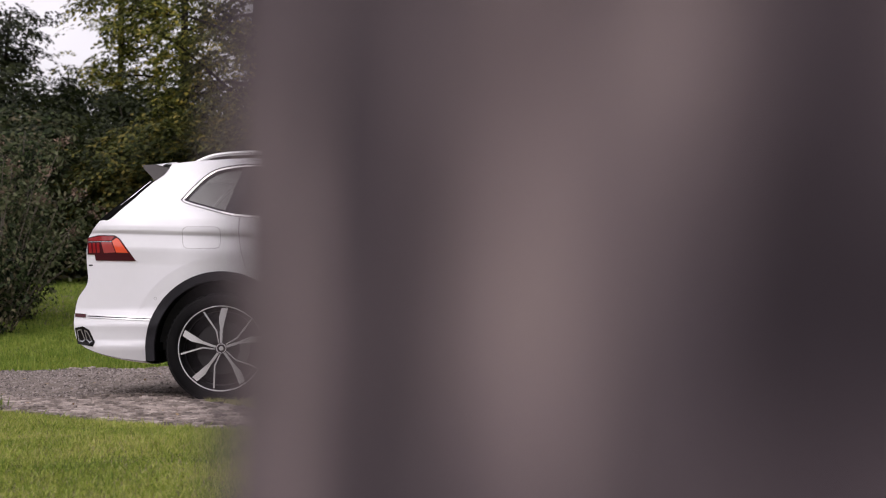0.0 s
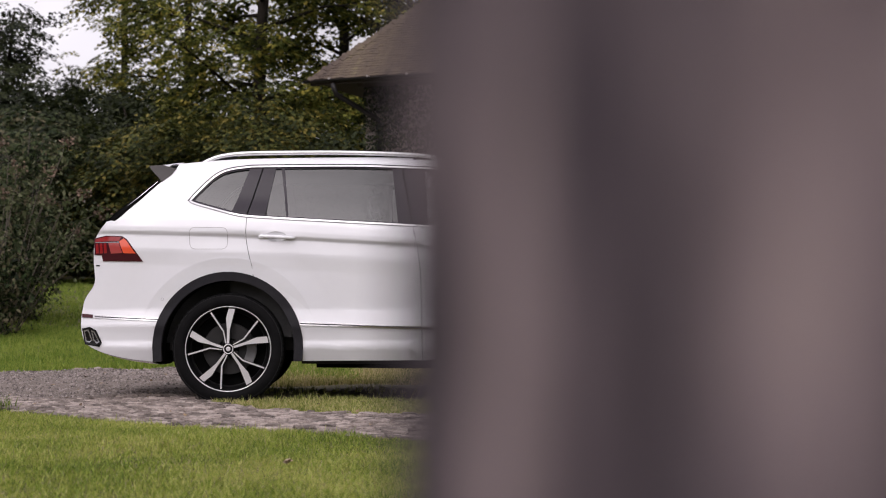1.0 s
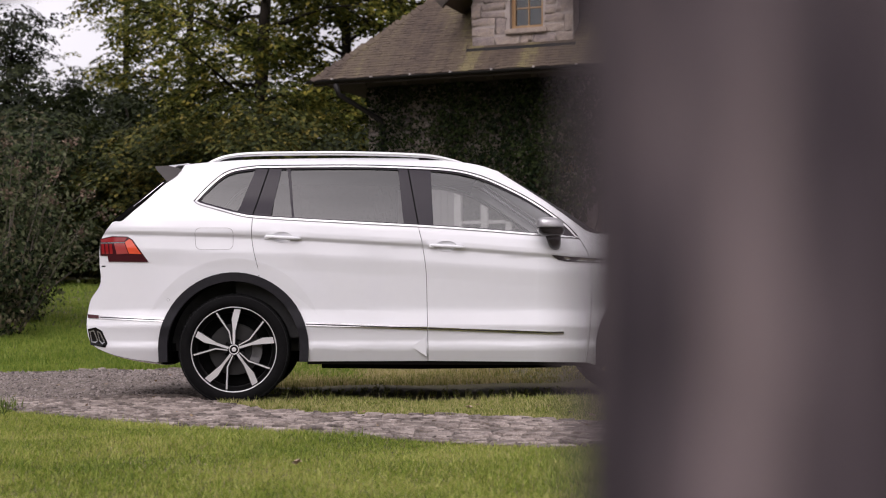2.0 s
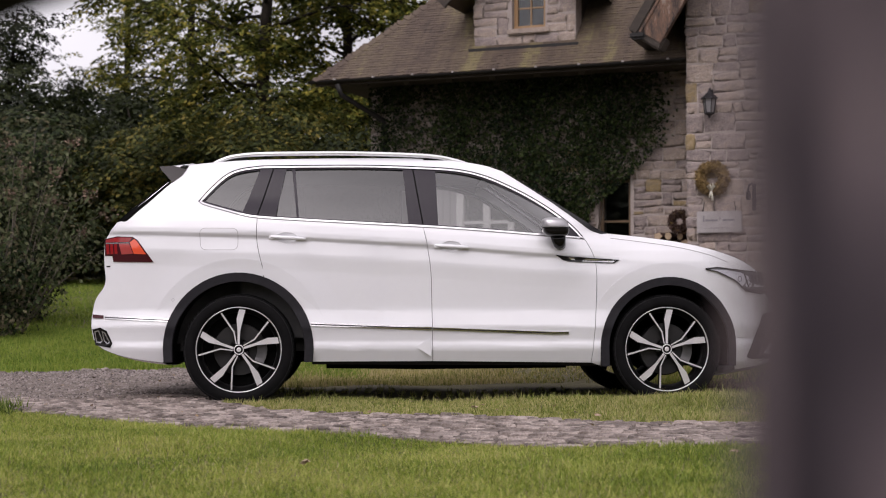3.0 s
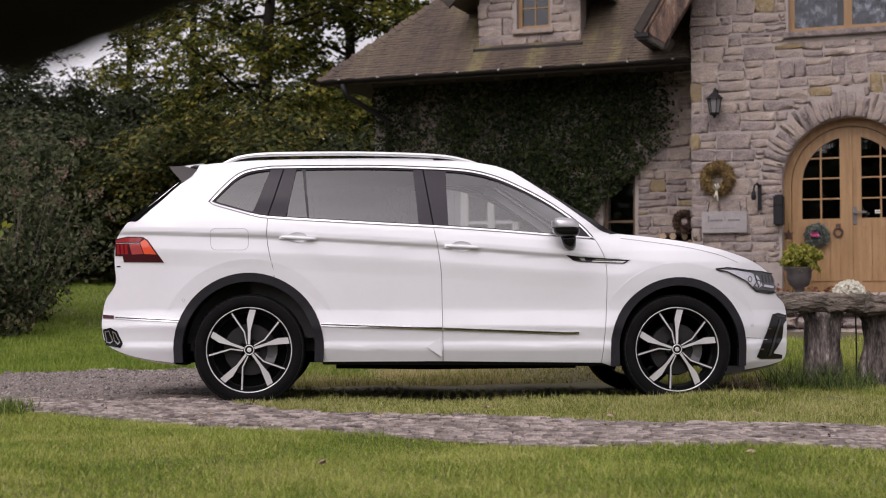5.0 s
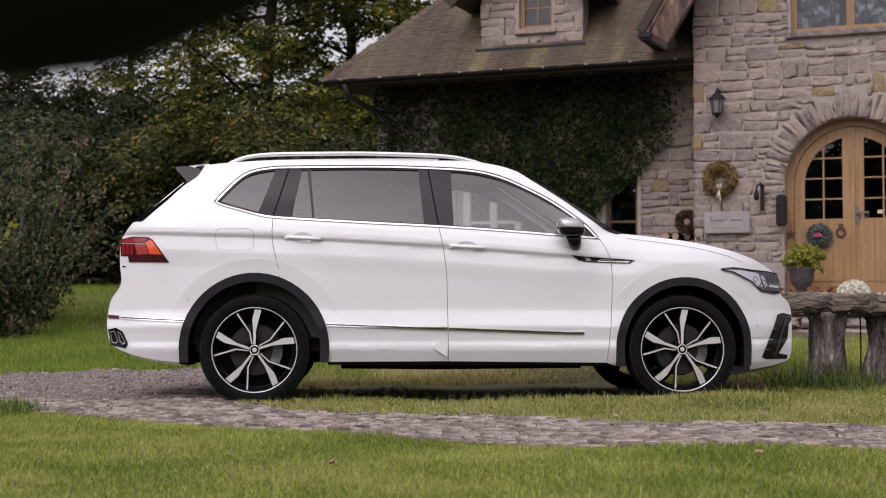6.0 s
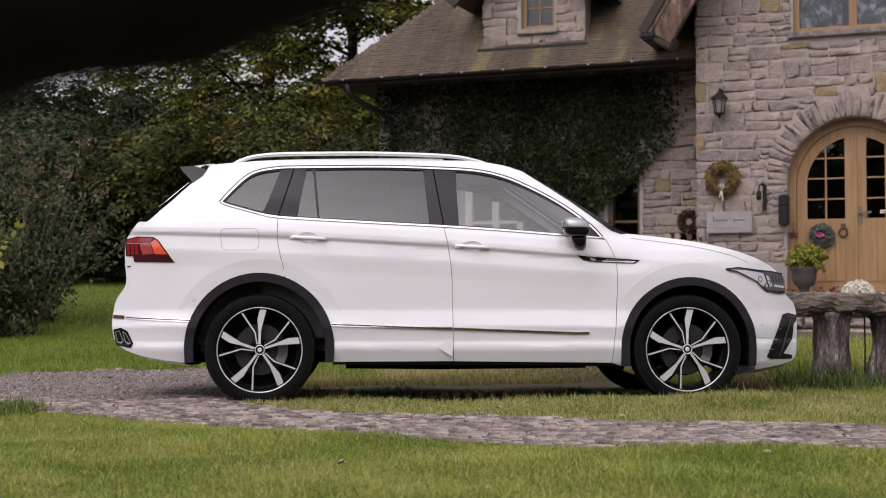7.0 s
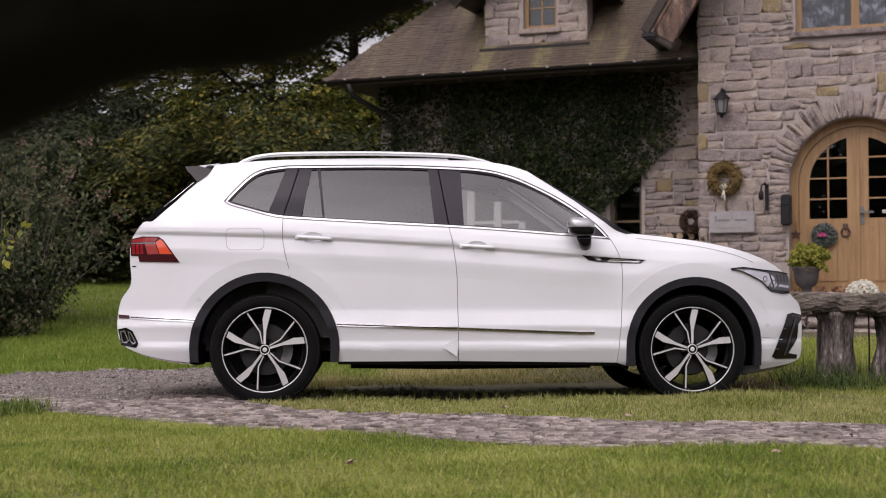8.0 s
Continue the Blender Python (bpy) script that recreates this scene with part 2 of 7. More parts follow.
M_TRUNK = surface("far_bark", [(0.012, 0.010, 0.008), (0.032, 0.027, 0.022)], 0.95, 4, bump=0.5, spec=0.08)
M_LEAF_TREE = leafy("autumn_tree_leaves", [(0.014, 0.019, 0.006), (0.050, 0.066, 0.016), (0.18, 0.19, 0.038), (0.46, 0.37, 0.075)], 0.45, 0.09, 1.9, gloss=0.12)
# darker copy of the tree leaves, the low crowns' shade in its colours
M_LEAF_SHADED = leafy("painted_shade_leaves", [(0.010, 0.014, 0.005), (0.028, 0.038, 0.011), (0.080, 0.090, 0.022), (0.19, 0.15, 0.034)], 0.35, 0.14, 1.9, gloss=0.12)
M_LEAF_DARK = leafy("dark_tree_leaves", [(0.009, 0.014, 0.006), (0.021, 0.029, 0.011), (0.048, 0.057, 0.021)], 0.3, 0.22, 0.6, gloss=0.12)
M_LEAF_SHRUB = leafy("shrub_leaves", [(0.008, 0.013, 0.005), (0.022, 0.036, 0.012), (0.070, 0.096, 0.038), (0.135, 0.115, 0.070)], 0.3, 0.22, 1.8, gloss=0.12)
M_LEAF_YELLOW = leafy("yellow_green_leaves", [(0.13, 0.155, 0.025), (0.29, 0.30, 0.05), (0.45, 0.42, 0.09)], 0.4, 0.3, 5)
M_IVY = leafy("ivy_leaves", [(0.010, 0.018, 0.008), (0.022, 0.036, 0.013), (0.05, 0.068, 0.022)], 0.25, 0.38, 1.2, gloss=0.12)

# ---- ground ----
def ground_height(x, y):
    x, y = np.asarray(x, float), np.asarray(y, float)
    k = step_up(-1.5, 1.8, x)
    start = 14.3 + (10.3 - 14.3) * k
    slope = 0.072 + (0.10 - 0.072) * k
    d = np.maximum(0, y - start)
    rise = slope * d * step_up(-0.5, 1.5, y - start)
    rise = np.minimum(rise, 0.75 + 0.06 * np.maximum(0, d - 10) * (1 - k))
    # level stand under the car
    rise = rise * (1 - (1 - step_up(2.1, 2.6, x)) * (1 - step_up(11.0, 12.4, y)))
    bump = 0.012 * np.sin(x * 2.1 + 0.7) * np.sin(y * 1.7) + 0.008 * np.sin(x * 5.3 + y * 3.1)
    rise = rise + 0.04 * np.exp(-((x - 1.62) / 0.75) ** 2 - ((y - 9.15) / 0.42) ** 2)
    return np.minimum(rise, 3.0) + bump * step_up(3.0, 6.0, y)


NEAR_X, NEAR_Y = [-14, -6, -4, -2.76, -2.18, -1.11, -0.5, 0.04, 0.55, 1.27, 1.89, 5, 9], [13.4, 11.6, 10.4, 9.0, 8.17, 7.44, 7.0, 6.63, 6.49, 6.3, 6.18, 5.6, 5.0]
STRIP_X, STRIP_Y = [-1.36, -1.09, -0.475, 0.10, 0.97, 1.56, 2.32, 5, 9], [9.40, 9.04, 8.46, 7.98, 7.76, 7.60, 7.42, 6.80, 6.2]
FAR_X, FAR_Y = [-14, -6, -3.9, -3.65, -2.98, -2.34, -1.6], [15.0, 13.2, 12.9, 13.6, 14.2, 14.5, 14.4]


def path_near(x):
    return np.interp(x, NEAR_X, NEAR_Y) + 0.010 * np.sin(3.7 * np.asarray(x)) + 0.012 * np.sin(9.1 * np.asarray(x))


def path_far(x):
    x = np.asarray(x, float)
    k = step_up(-1.62, -1.22, x)
    return np.interp(x, FAR_X, FAR_Y) * (1 - k) + np.interp(x, STRIP_X, STRIP_Y) * k + 0.015 * np.sin(4.3 * x + 1) + 0.02 * np.sin(11 * x)


def build_ground():
    def steps(lo, hi, fine_lo, fine_hi, fine, grow):
        a = list(np.arange(fine_lo, fine_hi + 1e-6, fine))
        s = fine
        while a[-1] < hi:
            s *= grow
            a.append(a[-1] + s)
        s = fine
        while a[0] > lo:
            s *= grow
            a.insert(0, a[0] - s)
        return np.array(a)
    xs, ys = steps(-1500, 1500, -8, 8, 0.2, 1.22), steps(-600, 2500, 2, 28, 0.2, 1.22)
    X, Y = np.meshgrid(xs, ys)
    Z = ground_height(X, Y)
    v = np.stack([X, Y, Z], -1).reshape(-1, 3)
    w = len(xs)
    f = [(j * w + i, j * w + i + 1, (j + 1) * w + i + 1, (j + 1) * w + i) for j in range(len(ys) - 1) for i in range(w - 1)]
    me = bpy.data.meshes.new("ground")
    me.from_pydata(v.tolist(), [], f)
    me.shade_smooth()
    me.materials.append(M_GRASS_SOIL)
    tagged(new("ground", me), "lawn soil under short green grass, rising gently behind", "ground", kind="structure")
    # gravel bed of the drive
    xs = np.arange(-14, 9.01, 0.07)
    rows = 30
    v, f = [], []
    for x in xs:
        a, b = float(path_near(x)), float(path_far(x))
        for j in range(rows + 1):
            y = a + (b - a) * j / rows
            crown = 0.006 * math.sin(math.pi * j / rows) ** 0.5
            v.append((x, y, float(ground_height(x, y)) + 0.010 + crown + 0.003 * math.sin(x * 13 + y * 7) * math.sin(y * 19)))
    for i in range(len(xs) - 1):
        for j in range(rows):
            a = i * (rows + 1) + j
            f.append((a, a + rows + 1, a + rows + 2, a + 1))
    me = bpy.data.meshes.new("pavement")
    me.from_pydata(v, [], f)
    me.shade_smooth()
    me.materials.append(M_GRAVEL)
    return tagged(new("pavement", me), "grey gravel drive with worn cobble edging", "drive", kind="structure")


pavement = build_ground()


def blades(name, count, xlo, xhi, ylo, yhi, keep, height, width, material, label, seed, lean=0.5, bent=True):
    """Scatters single blades where keep(x, y) allows; bent ones have a knee, far ones are straight."""
    rng = np.random.default_rng(seed)
    x, y = rng.uniform(xlo, xhi, count), rng.uniform(ylo, yhi, count)
    ok = keep(x, y)
    x, y = x[ok], y[ok]
    n = len(x)
    z = ground_height(x, y) - 0.004
    patch = 0.82 + 0.26 * np.sin(x * 3.1 + 1.3 * np.sin(y * 2.3)) * np.sin(y * 2.7 + x)
    h = height * rng.uniform(0.45, 1.25, n) * patch * np.where(rng.random(n) < 0.04, 1.6, 1.0)
    w = width * rng.uniform(0.6, 1.3, n)
    a, b = rng.uniform(0, 2 * np.pi, n), rng.uniform(0, 2 * np.pi, n)
    l = h * lean * rng.random(n)
    dx, dy = np.cos(a) * w / 2, np.sin(a) * w / 2
    tx, ty = np.cos(b) * l, np.sin(b) * l
    base = np.stack([x, y, z], -1)
    side = np.stack([dx, dy, 0 * x], -1)
    mid = base + np.stack([tx * 0.35, ty * 0.35, h * 0.55], -1)
    tip = base + np.stack([tx, ty, h], -1)
    quad = np.stack([base - side, base + side, mid + side * 0.8, tip], 1)
    if not bent:
        quad[:, 2], quad[:, 3] = tip + side * 0.12, tip - side * 0.12
        return soup(name, quad, 4, material, label=label, category="grass", kind="stuff")
    quad[:, 3] = mid - side * 0.8
    tri = np.stack([mid - side * 0.8, mid + side * 0.8, tip, tip], 1)
    tri[:, 3] = tip - side * 0.12
    return soup(name, np.concatenate([quad, tri], 1), 4, material, label=label, category="grass", kind="stuff")


def worn(x, y):
    """The trampled patch before the bumper, bare but for dead grass."""
    return np.hypot((x - 2.22) / 0.46, (y - 10.75) / 0.75) < 0.75 + 0.3 * np.sin(x * 19) * np.sin(y * 13)


def in_view(x, y, pad=0.35):
    return np.abs(x - 0.13) < 0.315 * y + pad


def near_lawn(x, y):
    rag = 0.06 * np.sin(7.0 * x) * np.sin(17.0 * x + 2)
    return in_view(x, y) & (y < path_near(x) + 0.03 + rag)


def car_shade_patch(x, y):
    """Sparse, dark soil under the car, stretched to its shadow's edges to deepen it; in the car's own axes."""
    c, s = math.cos(radians(3.27)), math.sin(radians(3.27))
    u, v = c * (x + 1.198) + s * (y - 10.234), -s * (x + 1.198) + c * (y - 10.234)
    return (u > -0.8) & (u < 3.5) & (v > -0.84) & (v < 1.15)


def strip_lawn(x, y):
    rag = 0.07 * np.sin(8.0 * x) * np.sin(19.0 * x + 1)
    bare = (np.sin(x * 5.1 + y) * np.sin(y * 6.3) > 0.35) & (y > 9.4)
    return in_view(x, y) & (y > path_far(x) - 0.02 + rag) & ~bare & ~worn(x, y) & (x > -1.35) & ~(car_shade_patch(x, y) & (np.sin(x * 37) * np.sin(y * 29 + x) < 0.6))


def far_lawn(x, y):
    return in_view(x, y) & (y > path_far(x) + 0.05) & (x < -0.5)


blades("lawn_grass", 360000, -2.8, 3.2, 4.0, 9.2, near_lawn, 0.037, 0.0042, M_GRASS_NEAR, "short green lawn with a few yellowed blades", 1, 0.95)
blades("lawn_thatch", 120000, -2.8, 3.2, 4.0, 9.2, near_lawn, 0.026, 0.0048, M_THATCH, "dry beige thatch between the lawn blades", 21, 1.6, bent=False)
blades("meadow_grass", 34000, -5.0, 5.0, -4.0, 4.3, lambda x, y: (np.hypot(x - 0.35, y - 0.25) > 0.2) & ~(in_view(x, y) & (y > 4.0)), 0.05, 0.013, M_GRASS_NEAR, "short green lawn round the old tree", 22, 0.8, bent=False)
blades("verge_grass", 120000, -1.35, 4.2, 6.9, 10.9, strip_lawn, 0.045, 0.006, M_GRASS, "patchy yellow-green verge grass beside the cobbles", 2, 0.8)
blades("back_lawn_grass", 68000, -1.5, 2.6, 10.9, 16.5, lambda x, y: in_view(x, y) & ~car_shade_patch(x, y) & ~worn(x, y) & ((x > -1.2) | (y > path_far(x))) & (np.sin(x * 4.1 + 2 * np.sin(y * 3)) * np.sin(y * 5.3) < 0.93), 0.045, 0.0135, M_GRASS_DRY, "patchy yellowish lawn behind the car", 9, bent=False)
blades("wheel_grass", 9000, 0.7, 2.4, 8.7, 9.4, lambda x, y: np.hypot((x - 1.58) / 0.75, (y - 9.12) / 0.26) < 1, 0.062, 0.006, M_GRASS, "longer verge grass round the front tyre", 15, 0.8)
blades("upper_lawn_grass", 115000, -9.5, 0.0, 12.5, 32.0, far_lawn, 0.06, 0.019, M_GRASS_FAR, "fresh green lawn sloping up to the shrubs", 3, bent=False)
blades("edge_lawn_grass", 62000, -5.6, -0.6, 13.2, 19.0, far_lawn, 0.06, 0.014, M_GRASS_FAR, "dense green lawn along the drive", 16, bent=False)
blades("bench_lawn_grass", 75000, 1.6, 5.5, 10.3, 15.0, lambda x, y: in_view(x, y) & (y < 13.6) & ~worn(x, y), 0.05, 0.008, M_GRASS_NEAR, "green lawn round the stone bench", 4, bent=False)
blades("bench_tall_grass", 2200, 2.3, 3.6, 10.4, 11.2, lambda x, y: (np.hypot((x - 2.90) / 0.44, (y - 10.74) / 0.24) < 1), 0.215, 0.006, M_TALL_GRASS, "tall dark green grass tuft at the bench leg", 5, 1.1)
blades("worn_patch_grass", 5000, 1.7, 2.9, 9.5, 11.4, lambda x, y: np.hypot((x - 2.22) / 0.46, (y - 10.75) / 0.75) < 0.8 + 0.2 * np.sin(x * 23) * np.sin(y * 17), 0.055, 0.006, M_STRAW_GRASS, "dead reddish-brown grass under the car's nose", 17, 1.2)
blades("path_tall_grass", 14000, -3.2, -1.8, 7.2, 8.9, lambda x, y: (np.hypot((x + 2.78) / 0.62, (y - 8.25) / 0.5) < 0.75 + 0.25 * np.sin(x * 61) * np.sin(y * 53)), 0.115, 0.007, M_TALL_LAWN, "longer green grass at the lawn's edge", 6, 0.8)


def build_fallen_leaves():
    """A few pale leaves and daisies lying on the lawn."""
    rng = random.Random(8)
    for x, y in ((0.35, 8.35), (1.02, 8.0), (-0.35, 5.5), (1.35, 5.9), (1.9, 8.3)):
        bm = bmesh.new()
        lobes = [(r * math.cos(a), r * math.sin(a)) for a, r in ((k * math.pi / 5, 0.014 if k % 2 else 0.023) for k in range(10))]
        c = bm.verts.new((0, 0, 0.012))
        ring = [bm.verts.new((px, py, 0.004 * math.sin(3 * px * 90))) for px, py in lobes]
        for k in range(10):
            bm.faces.new((c, ring[k], ring[(k + 1) % 10]))
        ob = part("fallen_leaf", bm, M_FALLEN, None, "small dry pale leaf lying on the grass", category="leaf", group="fallen leaves on the lawn")
        ob.matrix_world = pose(x, y, float(ground_height(x, y)) + 0.028, rng.uniform(-25, 25), rng.uniform(-25, 25), rng.uniform(0, 360))


def build_leaf_litter():
    """Small brown bits of leaf strewn over the drive and the verge."""
    rng = np.random.default_rng(19)
    n = 900
    x, y = rng.uniform(-5.5, 3.2, n), rng.uniform(5.9, 14.4, n)
    ok = in_view(x, y) & (y > path_near(x)) & (y < path_far(x) + 0.9)
    x, y = x[ok], y[ok]
    n = len(x)
    z = ground_height(x, y) + np.where(y > path_far(x), 0.03, 0.022)
    a, s = rng.uniform(0, 2 * np.pi, n), rng.uniform(0.008, 0.022, n)
    c = np.stack([x, y, z], -1)
    u = np.stack([np.cos(a), np.sin(a), rng.normal(size=n) * 0.3], -1) * s[:, None]
    v = np.stack([-np.sin(a), np.cos(a), rng.normal(size=n) * 0.3], -1) * s[:, None] * 0.55
    soup("leaf_litter", np.stack([c - u, c - v, c + u, c + v], 1), 4, M_LITTER, label="small brown leaf bits strewn over the drive", category="leaves", kind="stuff")


M_LITTER = leafy("leaf_litter", [(0.06, 0.035, 0.02), (0.14, 0.085, 0.045), (0.30, 0.21, 0.12)], 0.2, 0.4, 8)
build_leaf_litter()
M_FALLEN = surface("dry_leaf", [(0.30, 0.20, 0.13), (0.46, 0.36, 0.28)], 0.8, 20)
build_fallen_leaves()

# ---- stone house ----
HOUSE = pose(3.42, 19.3, 0, 0, 0, -21)
house = empty("stone_house", HOUSE, "old grey rubble-stone house with shingled roof and arched oak door", "house")
FLOOR = 0.80
DOOR_U, DOOR_R, SPRING = 2.025, 0.853, 2.23


def arc(cx, cz, r, a0, a1, n):
    return [(cx + r * math.cos(radians(a0 + (a1 - a0) * i / n)), cz + r * math.sin(radians(a0 + (a1 - a0) * i / n))) for i in range(n + 1)]


def slab(outer, holes, y0, y1, bm=None):
    """A plate in the x-z plane with holes through it, from y0 (front) to y1."""
    from mathutils.geometry import tessellate_polygon
    bm = bm or bmesh.new()
    loops = [outer, *holes]
    flat = [p for l in loops for p in l]
    tris = tessellate_polygon([[Vector((p[0], p[1], 0)) for p in l] for l in loops])
    a = [bm.verts.new((p[0], y0, p[1])) for p in flat]
    b = [bm.verts.new((p[0], y1, p[1])) for p in flat]
    for t in tris:
        bm.faces.new([a[i] for i in t])
        bm.faces.new([b[i] for i in t][::-1])
    k = 0
    for l in loops:
        for i in range(len(l)):
            j = (i + 1) % len(l)
            bm.faces.new((a[k + i], a[k + j], b[k + j], b[k + i]))
        k += len(l)
    bmesh.ops.recalc_face_normals(bm, faces=bm.faces)
    return bm


DOOR_HOLE = [(DOOR_U - DOOR_R, FLOOR), (DOOR_U + DOOR_R, FLOOR), *arc(DOOR_U, SPRING, DOOR_R, 0, 180, 20)]
UP_WIN = (1.28, 2.77, 4.22, 5.4)
WING_WIN = (-1.51, -1.04, 1.25, 2.47)
WING_Y = 1.1
DORMER = (-3.19, -1.67)
DORMER_WIN = (-2.62, -2.12, 4.62, 5.5)


def rect(u0, u1, z0, z1):
    return [(u0, z0), (u1, z0), (u1, z1), (u0, z1)]


wall_gable = part("wall", slab([(0, 0.1), (6.0, 0.1), (6.0, 5.05), (3.0, 9.95), (0, 5.05)], [DOOR_HOLE, rect(*UP_WIN)], 0, 0.5), M_MORTAR, house, "front gable wall of grey-beige rubble stone")
wall_wing = part("wall", slab([(-5.1, 0.1), (0.0, 0.1), (0.0, 4.75), (-4.7, 4.75), (-5.1, 4.35)], [rect(*WING_WIN)], WING_Y, WING_Y + 0.45), M_MORTAR, house, "recessed wing wall half covered in ivy")
wall_dormer = part("wall", slab([(DORMER[0], 4.38), (DORMER[1], 4.38), (DORMER[1], 5.5), (DORMER[0], 5.5)], [rect(*DORMER_WIN)], 0.5, 0.8), M_MORTAR, house, "stone front of the dormer")
part("wall", boxed(-5.1, -4.65, 1.552, 7.0, 0.1, 4.0), M_MORTAR, house)
part("wall", boxed(-5.1, 6.0, 7.001, 7.4, 0.1, 4.0), M_MORTAR, house)
part("wall", boxed(5.6, 6.0, 0.501, 7.0, 0.1, 4.6), M_MORTAR, house)
# dark sheets stand in for the shade inside the rooms
part("dark_backing", boxed(-4.4, 5.4, 2.2, 2.3, 0.2, 5.3), M_ROOM, house, "dark panels standing in for the unlit rooms behind the windows")
part("dark_backing", boxed(DORMER_WIN[0] - 0.1, DORMER_WIN[1] + 0.1, 0.86, 0.90, 4.45, 5.5), M_ROOM, house)
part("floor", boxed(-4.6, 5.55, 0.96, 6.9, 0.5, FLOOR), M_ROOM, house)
# the near gable's side wall above and beside the recess
part("wall", boxed(0.002, 0.45, 0.501, 3.0, 0.1, 4.6), M_MORTAR, house)


def stone_mesh(w, h, d, rng):
    """A rough block with chipped, rounded front edges."""
    bm = bmesh.new()
    i = min(0.022, h * 0.22)
    j = lambda s: rng.uniform(-s, s)
    back = [bm.verts.new((x, 0, z)) for x, z in ((-w / 2, -h / 2), (w / 2, -h / 2), (w / 2, h / 2), (-w / 2, h / 2))]
    mid, front = [], []
    n = 8
    pts = []
    for k in range(4):
        (x0, z0), (x1, z1) = [((-w / 2, -h / 2), (w / 2, -h / 2), (w / 2, h / 2), (-w / 2, h / 2))[q % 4] for q in (k, k + 1)]
        pts += [(x0 * 0.985, z0 * 0.96, True), ((x0 + x1) / 2, (z0 + z1) / 2, False)]
    mid = [bm.verts.new((x + j(0.020), -d * 0.5 + j(0.003), z * (0.93 if c else 1.0) + j(0.016))) for x, z, c in pts]
    front = [bm.verts.new((x * (1 - 2 * i / w) + j(0.018), -d + j(0.006), z * (1 - 2 * i / h) * (0.90 if c else 1.0) + j(0.015))) for x, z, c in pts]
    for k in range(n):
        bm.faces.new((mid[k], mid[(k + 1) % n], front[(k + 1) % n], front[k]))
    c = bm.verts.new((j(w * 0.1), -d - rng.uniform(0.0, 0.006), j(h * 0.1)))
    for k in range(n):
        bm.faces.new((front[k], front[(k + 1) % n], c))
    for k in range(4):
        a, b = back[k], back[(k + 1) % 4]
        bm.faces.new((a, b, mid[(2 * k + 1) % n]))
        bm.faces.new((a, mid[(2 * k + 1) % n], mid[2 * k]))
        bm.faces.new((b, mid[(2 * k + 2) % n], mid[2 * k + 1]))
    bmesh.ops.recalc_face_normals(bm, faces=bm.faces)
    return bm


def lay_stones(parent, u0, u1, z0, z1, y, blocked, seed, limit, top=lambda u: 99.0):
    """Coursed rubble: uneven rows of blocks; the first `limit` are single pieces, the rest one joined part."""
    rng = random.Random(seed)
    rest = bmesh.new()
    made = 0
    z = z0
    while z < z1 - 0.03:
        h = min(rng.choice((0.12, 0.15, 0.18, 0.21, 0.25)) * rng.uniform(0.9, 1.1), z1 - z)
        u = u0 - rng.uniform(0, 0.03)
        while u < u1 - 0.02:
            w = rng.uniform(0.13, 0.24) if rng.random() < 0.45 else rng.uniform(0.24, 0.46)
            if u1 - (u + w) < 0.12:
                w = u1 - u
            split = h > 0.17 and w > 0.2 and rng.random() < 0.5
            cutf = rng.uniform(0.38, 0.62)
            hit = any(blocked(u + w * q / 6, z + h * r / 4) for q in range(7) for r in range(5))
            if hit:
                cells = [(z + h * r / 2, h / 2) for r in range(2)]
            elif split:
                cells = [(z, h * cutf), (z + h * cutf, h * (1 - cutf))]
            else:
                cells = [(z, h)]
            for zz, hh in cells:
                gu, gz = u + w / 2, zz + hh / 2
                bits = [(u, w)]
                if any(blocked(u + w * q / 6, gz + s * hh * 0.5) for q in range(7) for s in (-1, 0, 1)):
                    # keep the run that stays clear of the opening
                    run = [q for q in range(25) if not any(blocked(u + w * q / 24, gz + s * hh * 0.5) for s in (-1, 0, 1))]
                    bits = []
                    if run:
                        a = run[0]
                        last = a
                        for q in run[1:] + [99]:
                            if q != last + 1:
                                if (last - a) * w / 24 > 0.05:
                                    bits.append((u + w * a / 24, (last - a) * w / 24))
                                a = q
                            last = q
                for bu, bw in bits:
                    if zz + hh > top(bu + bw / 2):
                        continue
                    sm = stone_mesh(bw - 0.020, hh - 0.020, rng.uniform(0.004, 0.013), rng)
                    m = Matrix.Translation((bu + bw / 2, y, gz + rng.uniform(-0.012, 0.012))) @ Matrix.Rotation(rng.uniform(-0.06, 0.06), 4, "Y")
                    if made < limit:
                        made += 1
                        part("stone", sm, M_STONE_OCHRE if rng.random() < 0.09 else M_STONE, parent, smooth=True).matrix_local = m
                    else:
                        tmp = bpy.data.meshes.new("tmp")
                        sm.transform(m)
                        sm.to_mesh(tmp)
                        sm.free()
                        rest.from_mesh(tmp)
                        bpy.data.meshes.remove(tmp)
            u += w
        z += h
    if len(rest.verts):
        part("stonework", rest, M_STONE_REST, parent, kind="stuff", smooth=True)
    else:
        rest.free()


def door_blocked(u, z):
    ring = DOOR_R + 0.275
    if z > SPRING - 0.25:
        return math.hypot(u - DOOR_U, max(z - SPRING, 0)) < ring and (z > SPRING or abs(u - DOOR_U) < DOOR_R + 0.02)
    return z > FLOOR - 0.05 and abs(u - DOOR_U) < DOOR_R + 0.02


def gable_blocked(u, z):
    return door_blocked(u, z) or (UP_WIN[0] - 0.02 < u < UP_WIN[1] + 0.02 and UP_WIN[2] - 0.10 < z < UP_WIN[3])


